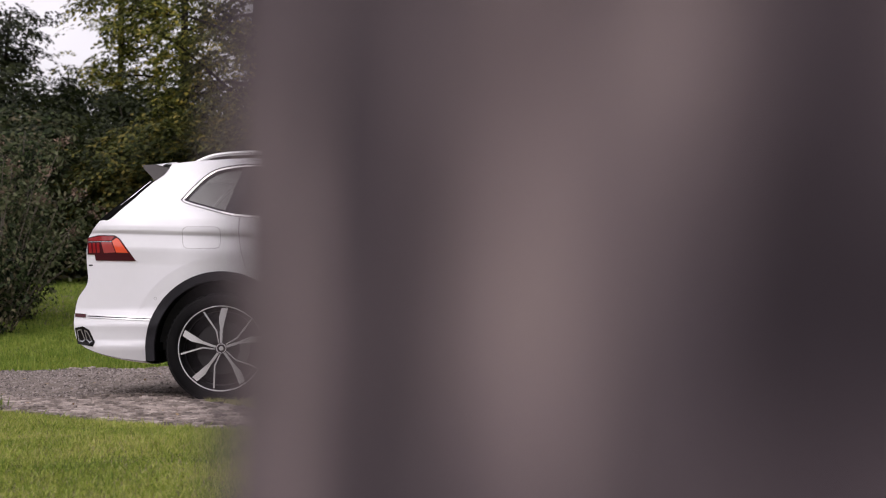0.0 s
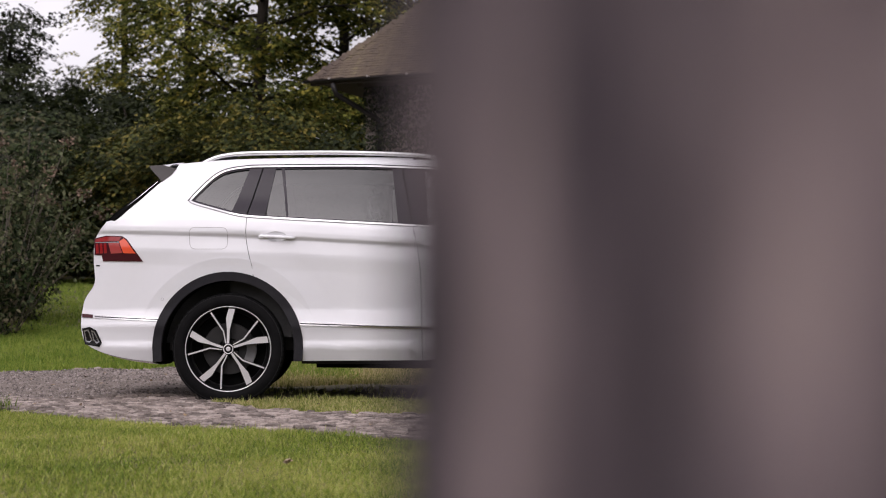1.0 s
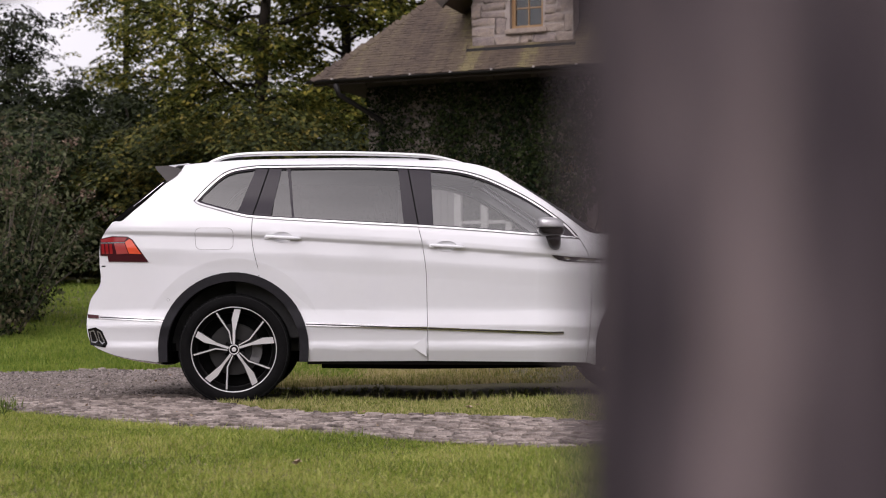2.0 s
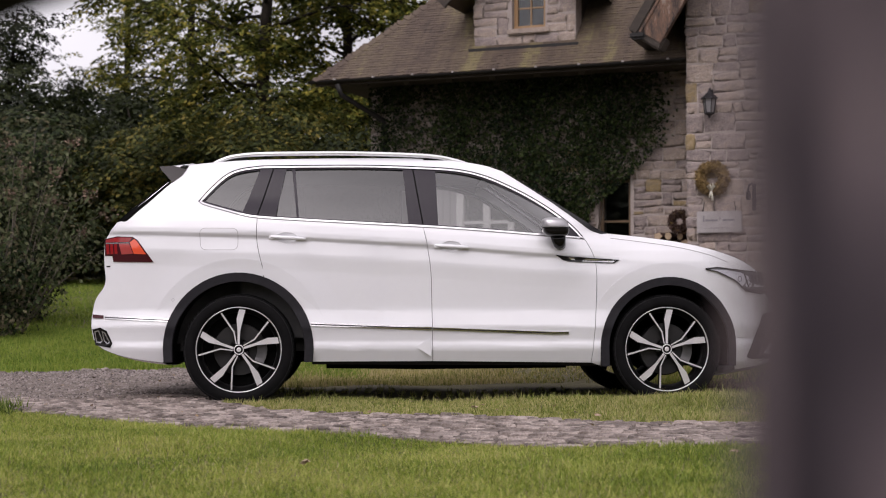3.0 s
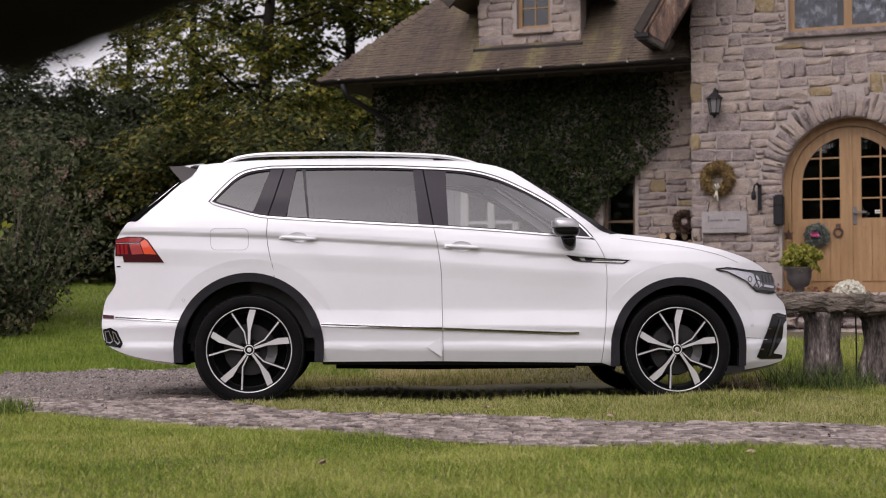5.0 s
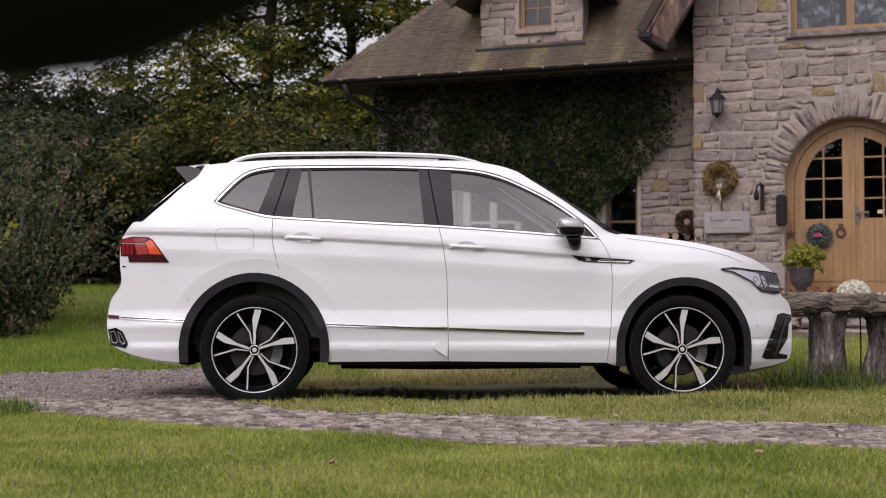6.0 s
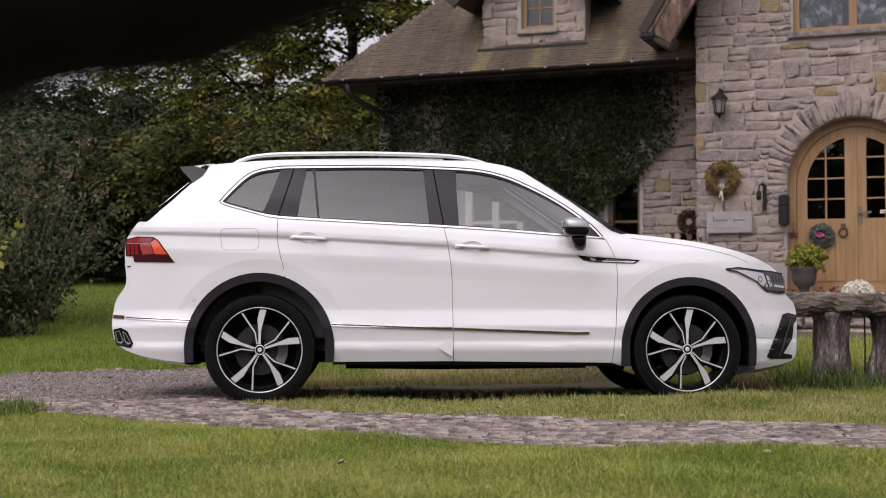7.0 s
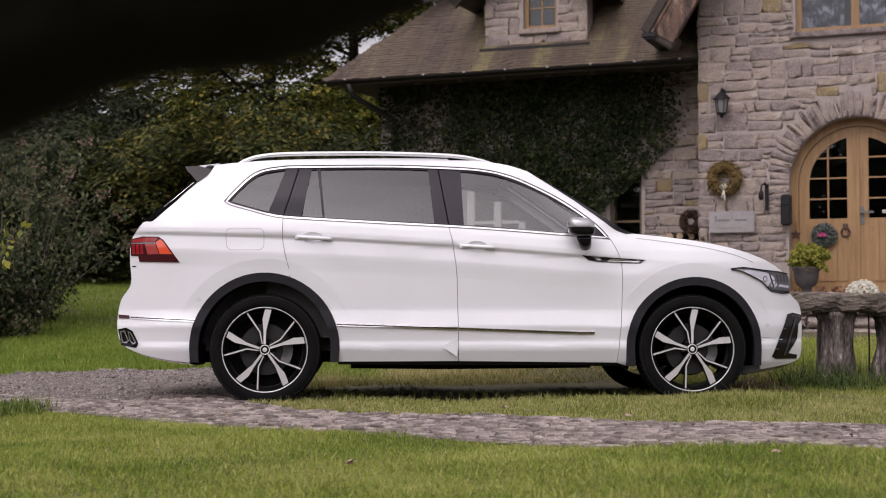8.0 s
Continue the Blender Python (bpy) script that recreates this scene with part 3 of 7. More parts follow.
def wing_blocked(u, z):
    a = WING_WIN[0] - 0.03 < u < WING_WIN[1] + 0.03 and WING_WIN[2] - 0.05 < z < WING_WIN[3] + 0.02
    b = DORMER_WIN[0] - 0.02 < u < DORMER_WIN[1] + 0.02 and DORMER_WIN[2] - 0.07 < z < DORMER_WIN[3]
    return a or b


def build_voussoirs():
    rng = random.Random(4)
    a = -14.0
    while a < 194:
        da = rng.uniform(4.0, 6.6)
        mid = radians(a + da / 2)
        r0, r1 = DOOR_R - 0.005, DOOR_R + rng.uniform(0.23, 0.34)
        w = (r0 + r1) / 2 * radians(da) - 0.012
        sm = stone_mesh(w, r1 - r0, rng.uniform(0.008, 0.022), rng)
        r = (r0 + r1) / 2
        part("arch_stone", sm, M_STONE, wall_gable, smooth=True).matrix_local = Matrix.Translation((DOOR_U + r * math.cos(mid), 0, SPRING + r * math.sin(mid))) @ Matrix.Rotation(math.pi / 2 - mid, 4, "Y")
        a += da


# roofs
EAVE_Y, EAVE_Z, PITCH = 0.08, 3.97, 45.0


def shingle_rows(bm, u0, u1, rows, course, origin_y, origin_z, pitch, rng, left_cut, right_cut, skip=None, single=None, owner=None):
    """Rows of thin wooden shingles laid up a slope; cuts give the row's ends."""
    c, s = math.cos(radians(pitch)), math.sin(radians(pitch))
    for r in range(rows):
        d = r * course
        u = u0 + left_cut(d * c) + rng.uniform(-0.06, 0)
        end = u1 - right_cut(d * c)
        while u < end:
            w = rng.uniform(0.06, 0.13)
            uu = min(u + w - 0.004, end + 0.01)
            if uu - u > 0.03 and not (skip and skip((u + uu) / 2, d * c)):
                lift, run = 0.008 + rng.uniform(0, 0.006), course * 1.25
                low = d + rng.uniform(-0.012, 0.008)
                one = single and single((u + uu) / 2, r)
                rest, bm = bm, bmesh.new() if one else bm
                p = []
                for (dd, hh) in ((low, lift), (low + run, 0.004)):
                    for x in (u, uu):
                        p.append(bm.verts.new((x, origin_y + dd * c - hh * s, origin_z + dd * s + hh * c)))
                q = [bm.verts.new((x, origin_y + low * c + 0.004 * s, origin_z + low * s - 0.004 * c)) for x in (u, uu)]
                bm.faces.new((p[0], p[1], p[3], p[2]))
                bm.faces.new((q[0], q[1], p[1], p[0]))
                bm.faces.new((q[0], p[0], p[2]))
                bm.faces.new((q[1], p[3], p[1]))
                if one:
                    part("shingle", bm, M_SHINGLE_ONE, owner)
                bm = rest
            u += w


def build_roofs():
    rng = random.Random(11)
    # wing roof: hipped at its free end, running into the gable roof
    u0, run = -5.57, 3.6
    bm = bmesh.new()
    y0, z0 = EAVE_Y, EAVE_Z
    pts = [(u0, y0, z0), (0.3, y0, z0), (0.3, y0 + run, z0 + run), (u0 + run, y0 + run, z0 + run), (u0, y0 + 2 * run, z0), (0.3, y0 + 2 * run, z0)]
    v = [bm.verts.new(p) for p in pts]
    for f in ((0, 1, 2, 3), (0, 3, 4), (3, 2, 5, 4), (0, 4, 5, 1)):
        bm.faces.new([v[i] for i in f])
    roof = part("roof", bm, M_DARKWOOD, house, "weathered brown wood-shingle wing roof with mossy streaks")
    bm = bmesh.new()
    course = 0.062
    rows = int(run / math.cos(radians(PITCH)) / course)
    cut = lambda d: d
    none = lambda d: 0.0
    skip = lambda u, d: DORMER[0] + 0.02 < u < DORMER[1] - 0.02 and d > 0.43
    shingle_rows(bm, u0, 0.0, rows, course, y0, z0 + 0.01, PITCH, rng, cut, none, skip, lambda u, r: r < 12 and u > -2.45, roof)
    part("shingles", bm, M_SHINGLE, roof, kind="stuff")
    step = 0.15
    for k in range(int(run * 1.732 / step)):
        d = k * step / 1.732
        a = Vector((u0 + d, y0 + d, z0 + d + 0.012))
        m = Matrix.Translation(a) @ Vector((1, 1, 1)).to_track_quat("Y", "Z").to_matrix().to_4x4()
        bm = bmesh.new()
        for e in (-1, 1):
            vs = [bm.verts.new(m @ Vector(p)) for p in ((0, -0.02, 0.022), (0, 0.21, 0.006), (e * 0.085, 0.21, -0.044), (e * 0.085, -0.02, -0.030), (0, -0.02, 0.008), (e * 0.085, -0.02, -0.044))]
            bm.faces.new((vs[0], vs[1], vs[2], vs[3]) if e < 0 else (vs[3], vs[2], vs[1], vs[0]))
            bm.faces.new((vs[0], vs[3], vs[5], vs[4]))
        part("hip_shingle", bm, M_SHINGLE_ONE, roof)
    # eaves boards, gutter with brackets
    bm = bmesh.new()
    box(bm, u0, 0.0, y0 + 0.05, y0 + 0.09, z0 - 0.07, z0 - 0.012)
    part("eaves_board", bm, M_DARKWOOD, roof)
    for k in range(8):
        u = u0 + 0.75 + 0.66 * k
        m = Matrix.Translation((u, y0 + 0.10, z0 - 0.01)) @ Matrix.Rotation(radians(45), 4, "X")
        part("rafter", boxed(-0.045, 0.045, 0.0, 1.35, -0.13, -0.005, m=m), M_DARKWOOD, roof)
    bm = bmesh.new()
    n = 9
    ring = [(y0 - 0.005 + 0.045 * math.cos(math.pi + math.pi * k / n), z0 - 0.005 + 0.036 * math.sin(math.pi + math.pi * k / n)) for k in range(n + 1)]
    for x0, x1 in ((u0 - 0.08, 0.0),):
        a, b = [[bm.verts.new((x, p[0], p[1])) for p in ring] for x in (x0, x1)]
        for k in range(n):
            bm.faces.new((a[k], b[k], b[k + 1], a[k + 1]))
        bm.faces.new(a)
    gutter = part("gutter", bm, M_ZINC, roof, "dark metal half-round gutter")
    for k in range(9):
        u = u0 + 0.35 + 0.62 * k
        bm = boxed(u - 0.012, u + 0.012, y0 - 0.066, y0 + 0.02, z0 - 0.01, z0 + 0.014)
        part("gutter_bracket", bm, M_SLATE, gutter)
    bm = tube(bmesh.new(), [(u0 + 0.38, y0, z0 - 0.06), (u0 + 0.42, y0 + 0.05, z0 - 0.22), (u0 + 0.72, 0.98, z0 - 0.50), (u0 + 0.74, 1.03, z0 - 0.70), (u0 + 0.74, 1.03, 0.4)], 0.04)
    part("downpipe", bm, M_ZINC, house, smooth=True)
    # dormer
    a, b = DORMER
    mid, half, dz = (a + b) / 2, (b - a) / 2, 5.12
    bm = bmesh.new()
    for s in (-1, 1):
        e = mid + s * (half + 0.38)
        zl = dz - 0.10
        zt = zl + (half + 0.38) * 0.95
        t = 0.10
        vs = [(e, 0.18, zl), (mid, 0.18, zt), (mid, 3.2, zt), (e, 3.2, zl)]
        low = [bm.verts.new(p) for p in vs]
        up = [bm.verts.new((p[0], p[1], p[2] + t)) for p in vs]
        bm.faces.new(up), bm.faces.new(low[::-1])
        for k in range(4):
            bm.faces.new((low[k], low[(k + 1) % 4], up[(k + 1) % 4], up[k]))
    bmesh.ops.recalc_face_normals(bm, faces=bm.faces)
    dormer_roof = part("dormer_roof", bm, M_SHINGLE, house, "small shingled dormer roof")
    for s in (-1, 1):
        bm = bmesh.new()
        e = mid + s * (half + 0.40)
        m = Matrix.Translation((e, 0.15, dz - 0.12)) @ Matrix.Rotation(s * math.atan(0.95), 4, "Y")
        box(bm, 0 if s < 0 else -1.6, 1.6 if s < 0 else 0, -0.04, 0.02, -0.10, 0.09, m)
        part("barge_board", bm, M_DARKWOOD, dormer_roof)
    for u in (a, b):
        part("dormer_cheek", boxed(u - 0.04 if u == b else u, u if u == b else u + 0.04, 0.801, 2.6, 4.3, 5.3), M_DARKWOOD, dormer_roof)
    part("flashing", boxed(a - 0.06, b + 0.06, 0.40, 0.50, 4.30, 4.355), M_ZINC, dormer_roof)
    # gable roof with heavy barge boards
    k = 1.65
    for s in (-1, 1):
        edge, apex = 3.0 + s * 3.52, 3.0
        ze = 4.27
        za = ze + 3.52 * k
        bm = bmesh.new()
        vs = [(edge, -0.55, ze), (apex, -0.55, za), (apex, 7.4, za), (edge, 7.4, ze)]
        low = [bm.verts.new(p) for p in vs]
        up = [bm.verts.new((p[0], p[1], p[2] + 0.16)) for p in vs]
        bm.faces.new(up), bm.faces.new(low[::-1])
        for q in range(4):
            bm.faces.new((low[q], low[(q + 1) % 4], up[(q + 1) % 4], up[q]))
        bmesh.ops.recalc_face_normals(bm, faces=bm.faces)
        gr = part("roof", bm, M_SHINGLE, house, "steep shingled gable roof with deep overhang")
        L = 3.52 * math.hypot(1, k)
        m = Matrix.Translation((edge, -0.60, ze)) @ Matrix.Rotation(s * math.atan(k), 4, "Y")
        bm = bmesh.new()
        box(bm, -0.02 if s < 0 else -L, L if s < 0 else 0.02, -0.03, 0.06, -0.375, -0.03, m, 0.014)
        part("barge_board", bm, M_BARGE, gr, "weathered reddish barge board")
        bm = bmesh.new()
        box(bm, -0.06 if s < 0 else -L, L if s < 0 else 0.06, -0.05, 0.05, -0.027, 0.10, m, 0.012)
        part("verge_board", bm, M_DARKWOOD, gr)
        for a, b in ((-0.372, -0.345), (-0.075, -0.035)):
            bm = bmesh.new()
            box(bm, -0.015 if s < 0 else -L, L if s < 0 else 0.015, -0.046, -0.031, a, b, m, 0.005)
            part("verge_strip", bm, M_BARGE, gr)
        bm = bmesh.new()
        box(bm, -0.10 if s < 0 else -0.08, 0.08 if s < 0 else 0.10, -0.02, 0.30, -0.40, 0.02, m, 0.02)
        part("board_end", bm, M_DARKWOOD, gr, "dark carved end of the barge board")
        part("eaves_gutter", boxed(edge - 0.10 if s < 0 else edge - 0.12, edge + 0.12 if s < 0 else edge + 0.10, -0.66, 7.0, ze - 0.13, ze - 0.02, bevel=0.03), M_ZINC, gr)


build_roofs()


def window_unit(name, u0, u1, z0, z1, y, cols, rows, material, frame_w, bar_w, label, sill=None, lace=False):
    w = part(name, slab(rect(u0, u1, z0, z1), [rect(u0 + frame_w, u1 - frame_w, z0 + frame_w, z1 - frame_w)], y, y + 0.07), material, house, label)
    bm = bmesh.new()
    for c in range(1, cols):
        x = u0 + frame_w + (u1 - u0 - 2 * frame_w) * c / cols
        box(bm, x - bar_w, x + bar_w, y + 0.012, y + 0.05, z0 + frame_w, z1 - frame_w)
    if cols > 1:
        part("mullion", bm, material, w)
    else:
        bm.free()
    for r in range(1, rows):
        z = z0 + frame_w + (z1 - z0 - 2 * frame_w) * r / rows
        part("glazing_bar", boxed(u0 + frame_w, u1 - frame_w, y + 0.015, y + 0.047, z - bar_w, z + bar_w), material, w)
    part("pane", boxed(u0 + frame_w - 0.01, u1 - frame_w + 0.01, y + 0.028, y + 0.034, z0 + frame_w - 0.01, z1 - frame_w + 0.01), M_PANE, w)
    if lace:
        bm = bmesh.new()
        n = 60
        cols_v = []
        for i in range(n + 1):
            x = u0 + (u1 - u0) * i / n
            yy = y + 0.16 + 0.02 * math.sin(i * 1.3)
            cols_v.append((bm.verts.new((x, yy, z0)), bm.verts.new((x, yy + 0.01, z1))))
        for p, q in zip(cols_v, cols_v[1:]):
            if (p[0].co.x - u0) / (u1 - u0) % 0.5 < 0.40:
                bm.faces.new((p[0], q[0], q[1], p[1]))
        part("curtain", bm, M_LACE, w, "white lace curtain")
    if sill:
        part("window_sill", boxed(u0 - 0.06, u1 + 0.06, sill, y + 0.10, z0 - 0.085, z0 - 0.006, bevel=0.012), M_STONE, w, "rough stone sill")
    return w


window_unit("window", *UP_WIN, 0.12, 2, 1, M_OAK, 0.065, 0.05, "oak-framed upper window with lace curtains", -0.07, True)
window_unit("window", *WING_WIN, WING_Y + 0.10, 1, 2, M_OLD_OAK, 0.05, 0.016, "small dark wing window in a weathered oak frame", None)
window_unit("window", *DORMER_WIN, 0.60, 2, 3, M_OAK, 0.055, 0.009, "oak dormer window with dark panes", 0.44, False)


def build_door():
    door = part("door", slab([(DOOR_U - DOOR_R, FLOOR), (DOOR_U + DOOR_R, FLOOR), *arc(DOOR_U, SPRING, DOOR_R, 0, 180, 24)],
                             [[(DOOR_U - DOOR_R + 0.10, FLOOR + 0.002), (DOOR_U + DOOR_R - 0.10, FLOOR + 0.002), *arc(DOOR_U, SPRING, DOOR_R - 0.10, 0, 180, 24)]], 0.20, 0.32), M_OAK, house, "closed arched double door of honey-coloured oak")
    for s in (-1, 1):
        R = DOOR_R - 0.105
        gr = R - 0.13
        x_in, x_mid = 0.008, 0.135
        # leaf outline and its arched glazed opening, mirrored for the second leaf
        a_top = math.degrees(math.acos(x_in / R))
        leaf = [(x_in, FLOOR + 0.01), (R, FLOOR + 0.01), *arc(0, SPRING, R, 0, a_top, 16)]
        g_top = math.degrees(math.acos(x_mid / gr))
        hole = [(x_mid, 1.78), (gr, 1.78), *arc(0, SPRING, gr, 0, g_top, 14)]
        fix = lambda q: [(DOOR_U + s * x, z) for x, z in q][::s]
        lf = part("door_leaf", slab(fix(leaf), [fix(hole)], 0.235, 0.29), M_OAK, door)
        cx = (x_mid + gr) / 2
        zt = SPRING + math.sqrt(gr * gr - cx * cx)
        part("glazing_bar", boxed(DOOR_U + s * cx - 0.011, DOOR_U + s * cx + 0.011, 0.243, 0.278, 1.78, zt), M_OAK, lf)
        for z in (2.04, 2.31, 2.575):
            xr = gr if z < SPRING else math.sqrt(gr * gr - (z - SPRING) ** 2)
            lo, hi = sorted((DOOR_U + s * x_mid, DOOR_U + s * xr))
            part("glazing_bar", boxed(lo, hi, 0.246, 0.275, z - 0.010, z + 0.010), M_OAK, lf)
        part("pane", slab(fix(hole), [], 0.258, 0.264), M_PANE, lf)
        # boarded lower panel
        for k in range(4):
            w = (R - 0.10 - x_mid) / 4
            lo, hi = sorted((DOOR_U + s * (x_mid + k * w + 0.003), DOOR_U + s * (x_mid + (k + 1) * w - 0.003)))
            part("plank", boxed(lo, hi, 0.222, 0.234, FLOOR + 0.16, 1.68, bevel=0.004), M_OAK, lf)
    bm = boxed(DOOR_U - 0.022, DOOR_U + 0.022, 0.212, 0.234, FLOOR + 0.01, SPRING + DOOR_R - 0.11)
    part("meeting_stile", bm, M_OAK, door)
    bm = boxed(DOOR_U + 0.03, DOOR_U + 0.075, 0.222, 0.234, 1.70, 1.93)
    box(bm, DOOR_U + 0.03, DOOR_U + 0.20, 0.165, 0.185, 1.84, 1.865)
    box(bm, DOOR_U + 0.04, DOOR_U + 0.062, 0.18, 0.222, 1.84, 1.865)
    part("handle", bm, M_SILVER_HANDLE, door, "dull steel lever handle")
    bm = bmesh.new()
    ring = [(DOOR_U - 0.16 + 0.05 * math.cos(2 * math.pi * k / 16), 0.205, 1.60 + 0.058 * math.sin(2 * math.pi * k / 16)) for k in range(17)]
    tube(bm, ring, 0.014, 8)
    box(bm, DOOR_U - 0.19, DOOR_U - 0.13, 0.205, 0.234, 1.65, 1.71)
    part("knocker", bm, M_LOG_BARK, door, "rusty brown iron ring knocker", smooth=True)
    return door


build_door()

# ---- car ----
M_PAINT = surface("white_car_paint", [(0.722, 0.724, 0.752), (0.752, 0.754, 0.782)], 0.28, 3.0, coat=1.0)
M_CLAD = surface("grey_black_plastic", [(0.016, 0.0152, 0.0178), (0.024, 0.023, 0.0265)], 0.6, 30, spec=0.12, bump=0.1, bump_scale=300)
M_GLOSS = plain("gloss_black_trim", (0.006, 0.0055, 0.006), 0.15, spec=0.3)
M_CHROME = plain("bright_chrome", (0.75, 0.74, 0.74), 0.18, 1.0)
M_SILVER = plain("machined_alloy", (0.74, 0.73, 0.74), 0.32, 0.5)
M_RIM_DARK = plain("black_alloy", (0.004, 0.004, 0.004), 0.45, spec=0.08)
M_TYRE = surface("tyre_rubber", [(0.005, 0.005, 0.0055), (0.010, 0.0098, 0.010)], 0.85, 12, spec=0.06, bump=0.2, bump_scale=80)
M_RIB = plain("worn_tyre_rubber", (0.018, 0.0175, 0.018), 0.7, spec=0.12)
M_CALIPER = plain("cast_caliper", (0.20, 0.195, 0.20), 0.45, 0.4)
M_BARREL = plain("grey_rim_barrel", (0.028, 0.027, 0.028), 0.4, 0.4)
M_DISC = plain("brake_steel", (0.018, 0.017, 0.017), 0.5, 0.3)
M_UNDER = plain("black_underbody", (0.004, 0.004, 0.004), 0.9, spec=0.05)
M_CABIN = surface("dark_cabin_trim", [(0.03, 0.03, 0.032), (0.055, 0.053, 0.053)], 0.8, 8)
M_PALE_TRIM = surface("pale_cabin_trim", [(0.50, 0.49, 0.50), (0.58, 0.57, 0.58)], 0.8, 12)
M_SEAT = surface("grey_seat_cloth", [(0.07, 0.066, 0.066), (0.11, 0.105, 0.10)], 0.9, 20)
M_CARGLASS = glass("tinted_car_glass", (0.62, 0.63, 0.64), 0.0, 1.5, 0.085)
M_CARGLASS_DARK = glass("dark_rear_glass", (0.28, 0.28, 0.29), 0.0, 1.5, 0.062)
M_RED = plain("red_lamp_lens", (0.26, 0.012, 0.014), 0.15, coat=1.0)
M_RED_MID = plain("rose_lamp_lens", (0.36, 0.055, 0.05), 0.2, coat=1.0)
M_RED_DARK = plain("dark_red_lamp_lens", (0.05, 0.006, 0.010), 0.2, spec=0.4)
M_ORANGE = plain("bright_red_lamp_lens", (0.75, 0.09, 0.035), 0.2, coat=1.0)
M_LENS = glass("clear_lamp_lens", (0.92, 0.93, 0.95), 0.0, 1.5, 0.04)

YAW = math.degrees(math.asin(0.057))
car = empty("car", pose(-1.1977, 10.2336, 0.0, 0, 0, YAW), "white family SUV with grey-black arch cladding parked on the verge", "car")


def crease_z(x):
    return np.interp(x, [-0.9, 0.1, 1.2, 1.9, 2.6, 3.4], [1.106, 1.082, 1.022, 0.968, 0.925, 0.87])


def half_width(x, z):
    """The car's half width at a place along and above: flanks with a shoulder crease, tumblehome, rounded nose and tail."""
    x, z = float(x), float(z)
    zc = float(crease_z(x))
    soft = float(step_up(2.0, 2.9, x)) * 0.010
    zs = [0.18, 0.26, 0.350, 0.362, 0.40, 0.45, 0.49, 0.54, 0.60, 0.66, zc - 0.21, zc - 0.125, zc - 0.105, zc - 0.016, zc + 0.004, zc + 0.035, zc + 0.09, zc + 0.14, 1.32, 1.50, 1.56, 1.60, 1.63, 1.66]
    ws = [0.82, 0.878, 0.9135, 0.9150, 0.907, 0.913, 0.922, 0.911, 0.898, 0.899, 0.9055, 0.9145, 0.9150, 0.9065, 0.921 - soft, 0.919 - soft, 0.905, 0.880, 0.800, 0.715, 0.678, 0.630, 0.56, 0.46]
    order = np.argsort(zs)
    w = float(np.interp(z, np.array(zs)[order], np.array(ws)[order]))
    # the crease fades out into a rounded front wing
    wing = float(np.interp(z, [0.18, 0.26, 0.34, 0.385, 0.41, 0.45, 0.49, 0.54, 0.60, 0.72, 0.84, 0.92, 0.99, 1.05, 1.10, 1.16], [0.82, 0.885, 0.910, 0.914, 0.906, 0.914, 0.918, 0.913, 0.906, 0.907, 0.909, 0.905, 0.890, 0.862, 0.830, 0.80]))
    w += (wing - w) * float(step_up(2.0, 2.75, x)) * float(1 - step_up(1.10, 1.18, z))
    f = min(max((x - 2.85) / 0.87, 0), 1)
    w *= 1 - 0.46 * f ** 2.3
    r = min(max((-0.40 - x) / 0.62, 0), 1)
    w *= 1 - 0.24 * r ** 2.4
    # flared arches
    for ax in (0.0, 2.785):
        d = math.hypot(x - ax, z - 0.36)
        w += 0.008 * float(1 - step_up(0.56, 0.72, d))
    return w


OUT_REAR = [(-0.488, 0.262), (-0.665, 0.285), (-0.827, 0.325), (-0.935, 0.385), (-0.966, 0.48), (-0.962, 0.582), (-0.940, 0.670), (-0.885, 0.745), (-0.870, 0.80), (-0.880, 0.911), (-0.874, 1.036), (-0.847, 1.095), (-0.79, 1.168)]
OUT_GLASS = [(-0.79, 1.168), (-0.63, 1.31), (-0.468, 1.452), (-0.404, 1.545)]
PILLAR_EDGE = [(-0.765, 1.174), (-0.718, 1.180), (-0.612, 1.280), (-0.531, 1.362), (-0.452, 1.437), (-0.374, 1.512), (-0.350, 1.552)]
OUT_ROOF = [(-0.404, 1.545), (-0.334, 1.560), (-0.176, 1.579), (0.095, 1.600), (0.620, 1.617), (1.111, 1.619), (1.417, 1.598), (1.60, 1.567), (1.73, 1.522)]
OUT_SCREEN = [(1.73, 1.522), (1.893, 1.420), (2.049, 1.319), (2.203, 1.219), (2.325, 1.139), (2.405, 1.104)]
OUT_HOOD = [(2.405, 1.104), (2.620, 1.083), (2.841, 1.053), (3.060, 1.008), (3.253, 0.950), (3.375, 0.895)]
OUT_NOSE = [(3.375, 0.895), (3.447, 0.838), (3.492, 0.717), (3.565, 0.653), (3.592, 0.585), (3.596, 0.482), (3.594, 0.382), (3.580, 0.282), (3.487, 0.240), (3.262, 0.205)]
DLO_TOP = smooth_line([(-0.270, 1.307), (-0.205, 1.386), (-0.115, 1.477), (-0.030, 1.524), (0.097, 1.547), (0.209, 1.553), (0.770, 1.561), (1.123, 1.553), (1.412, 1.536), (1.607, 1.490), (1.795, 1.405), (1.951, 1.316), (2.091, 1.217), (2.180, 1.140), (2.248, 1.062)], 4)
DLO_BOT = smooth_line([(2.248, 1.062), (2.126, 1.073), (1.952, 1.086), (1.556, 1.116), (1.195, 1.138), (0.767, 1.159), (0.356, 1.180), (0.114, 1.195), (0.012, 1.213), (-0.114, 1.247), (-0.235, 1.283), (-0.270, 1.307)], 4)
R_SEAM = smooth_line([(0.114, 1.195), (0.111, 1.067), (0.134, 0.939), (0.167, 0.822)], 3)
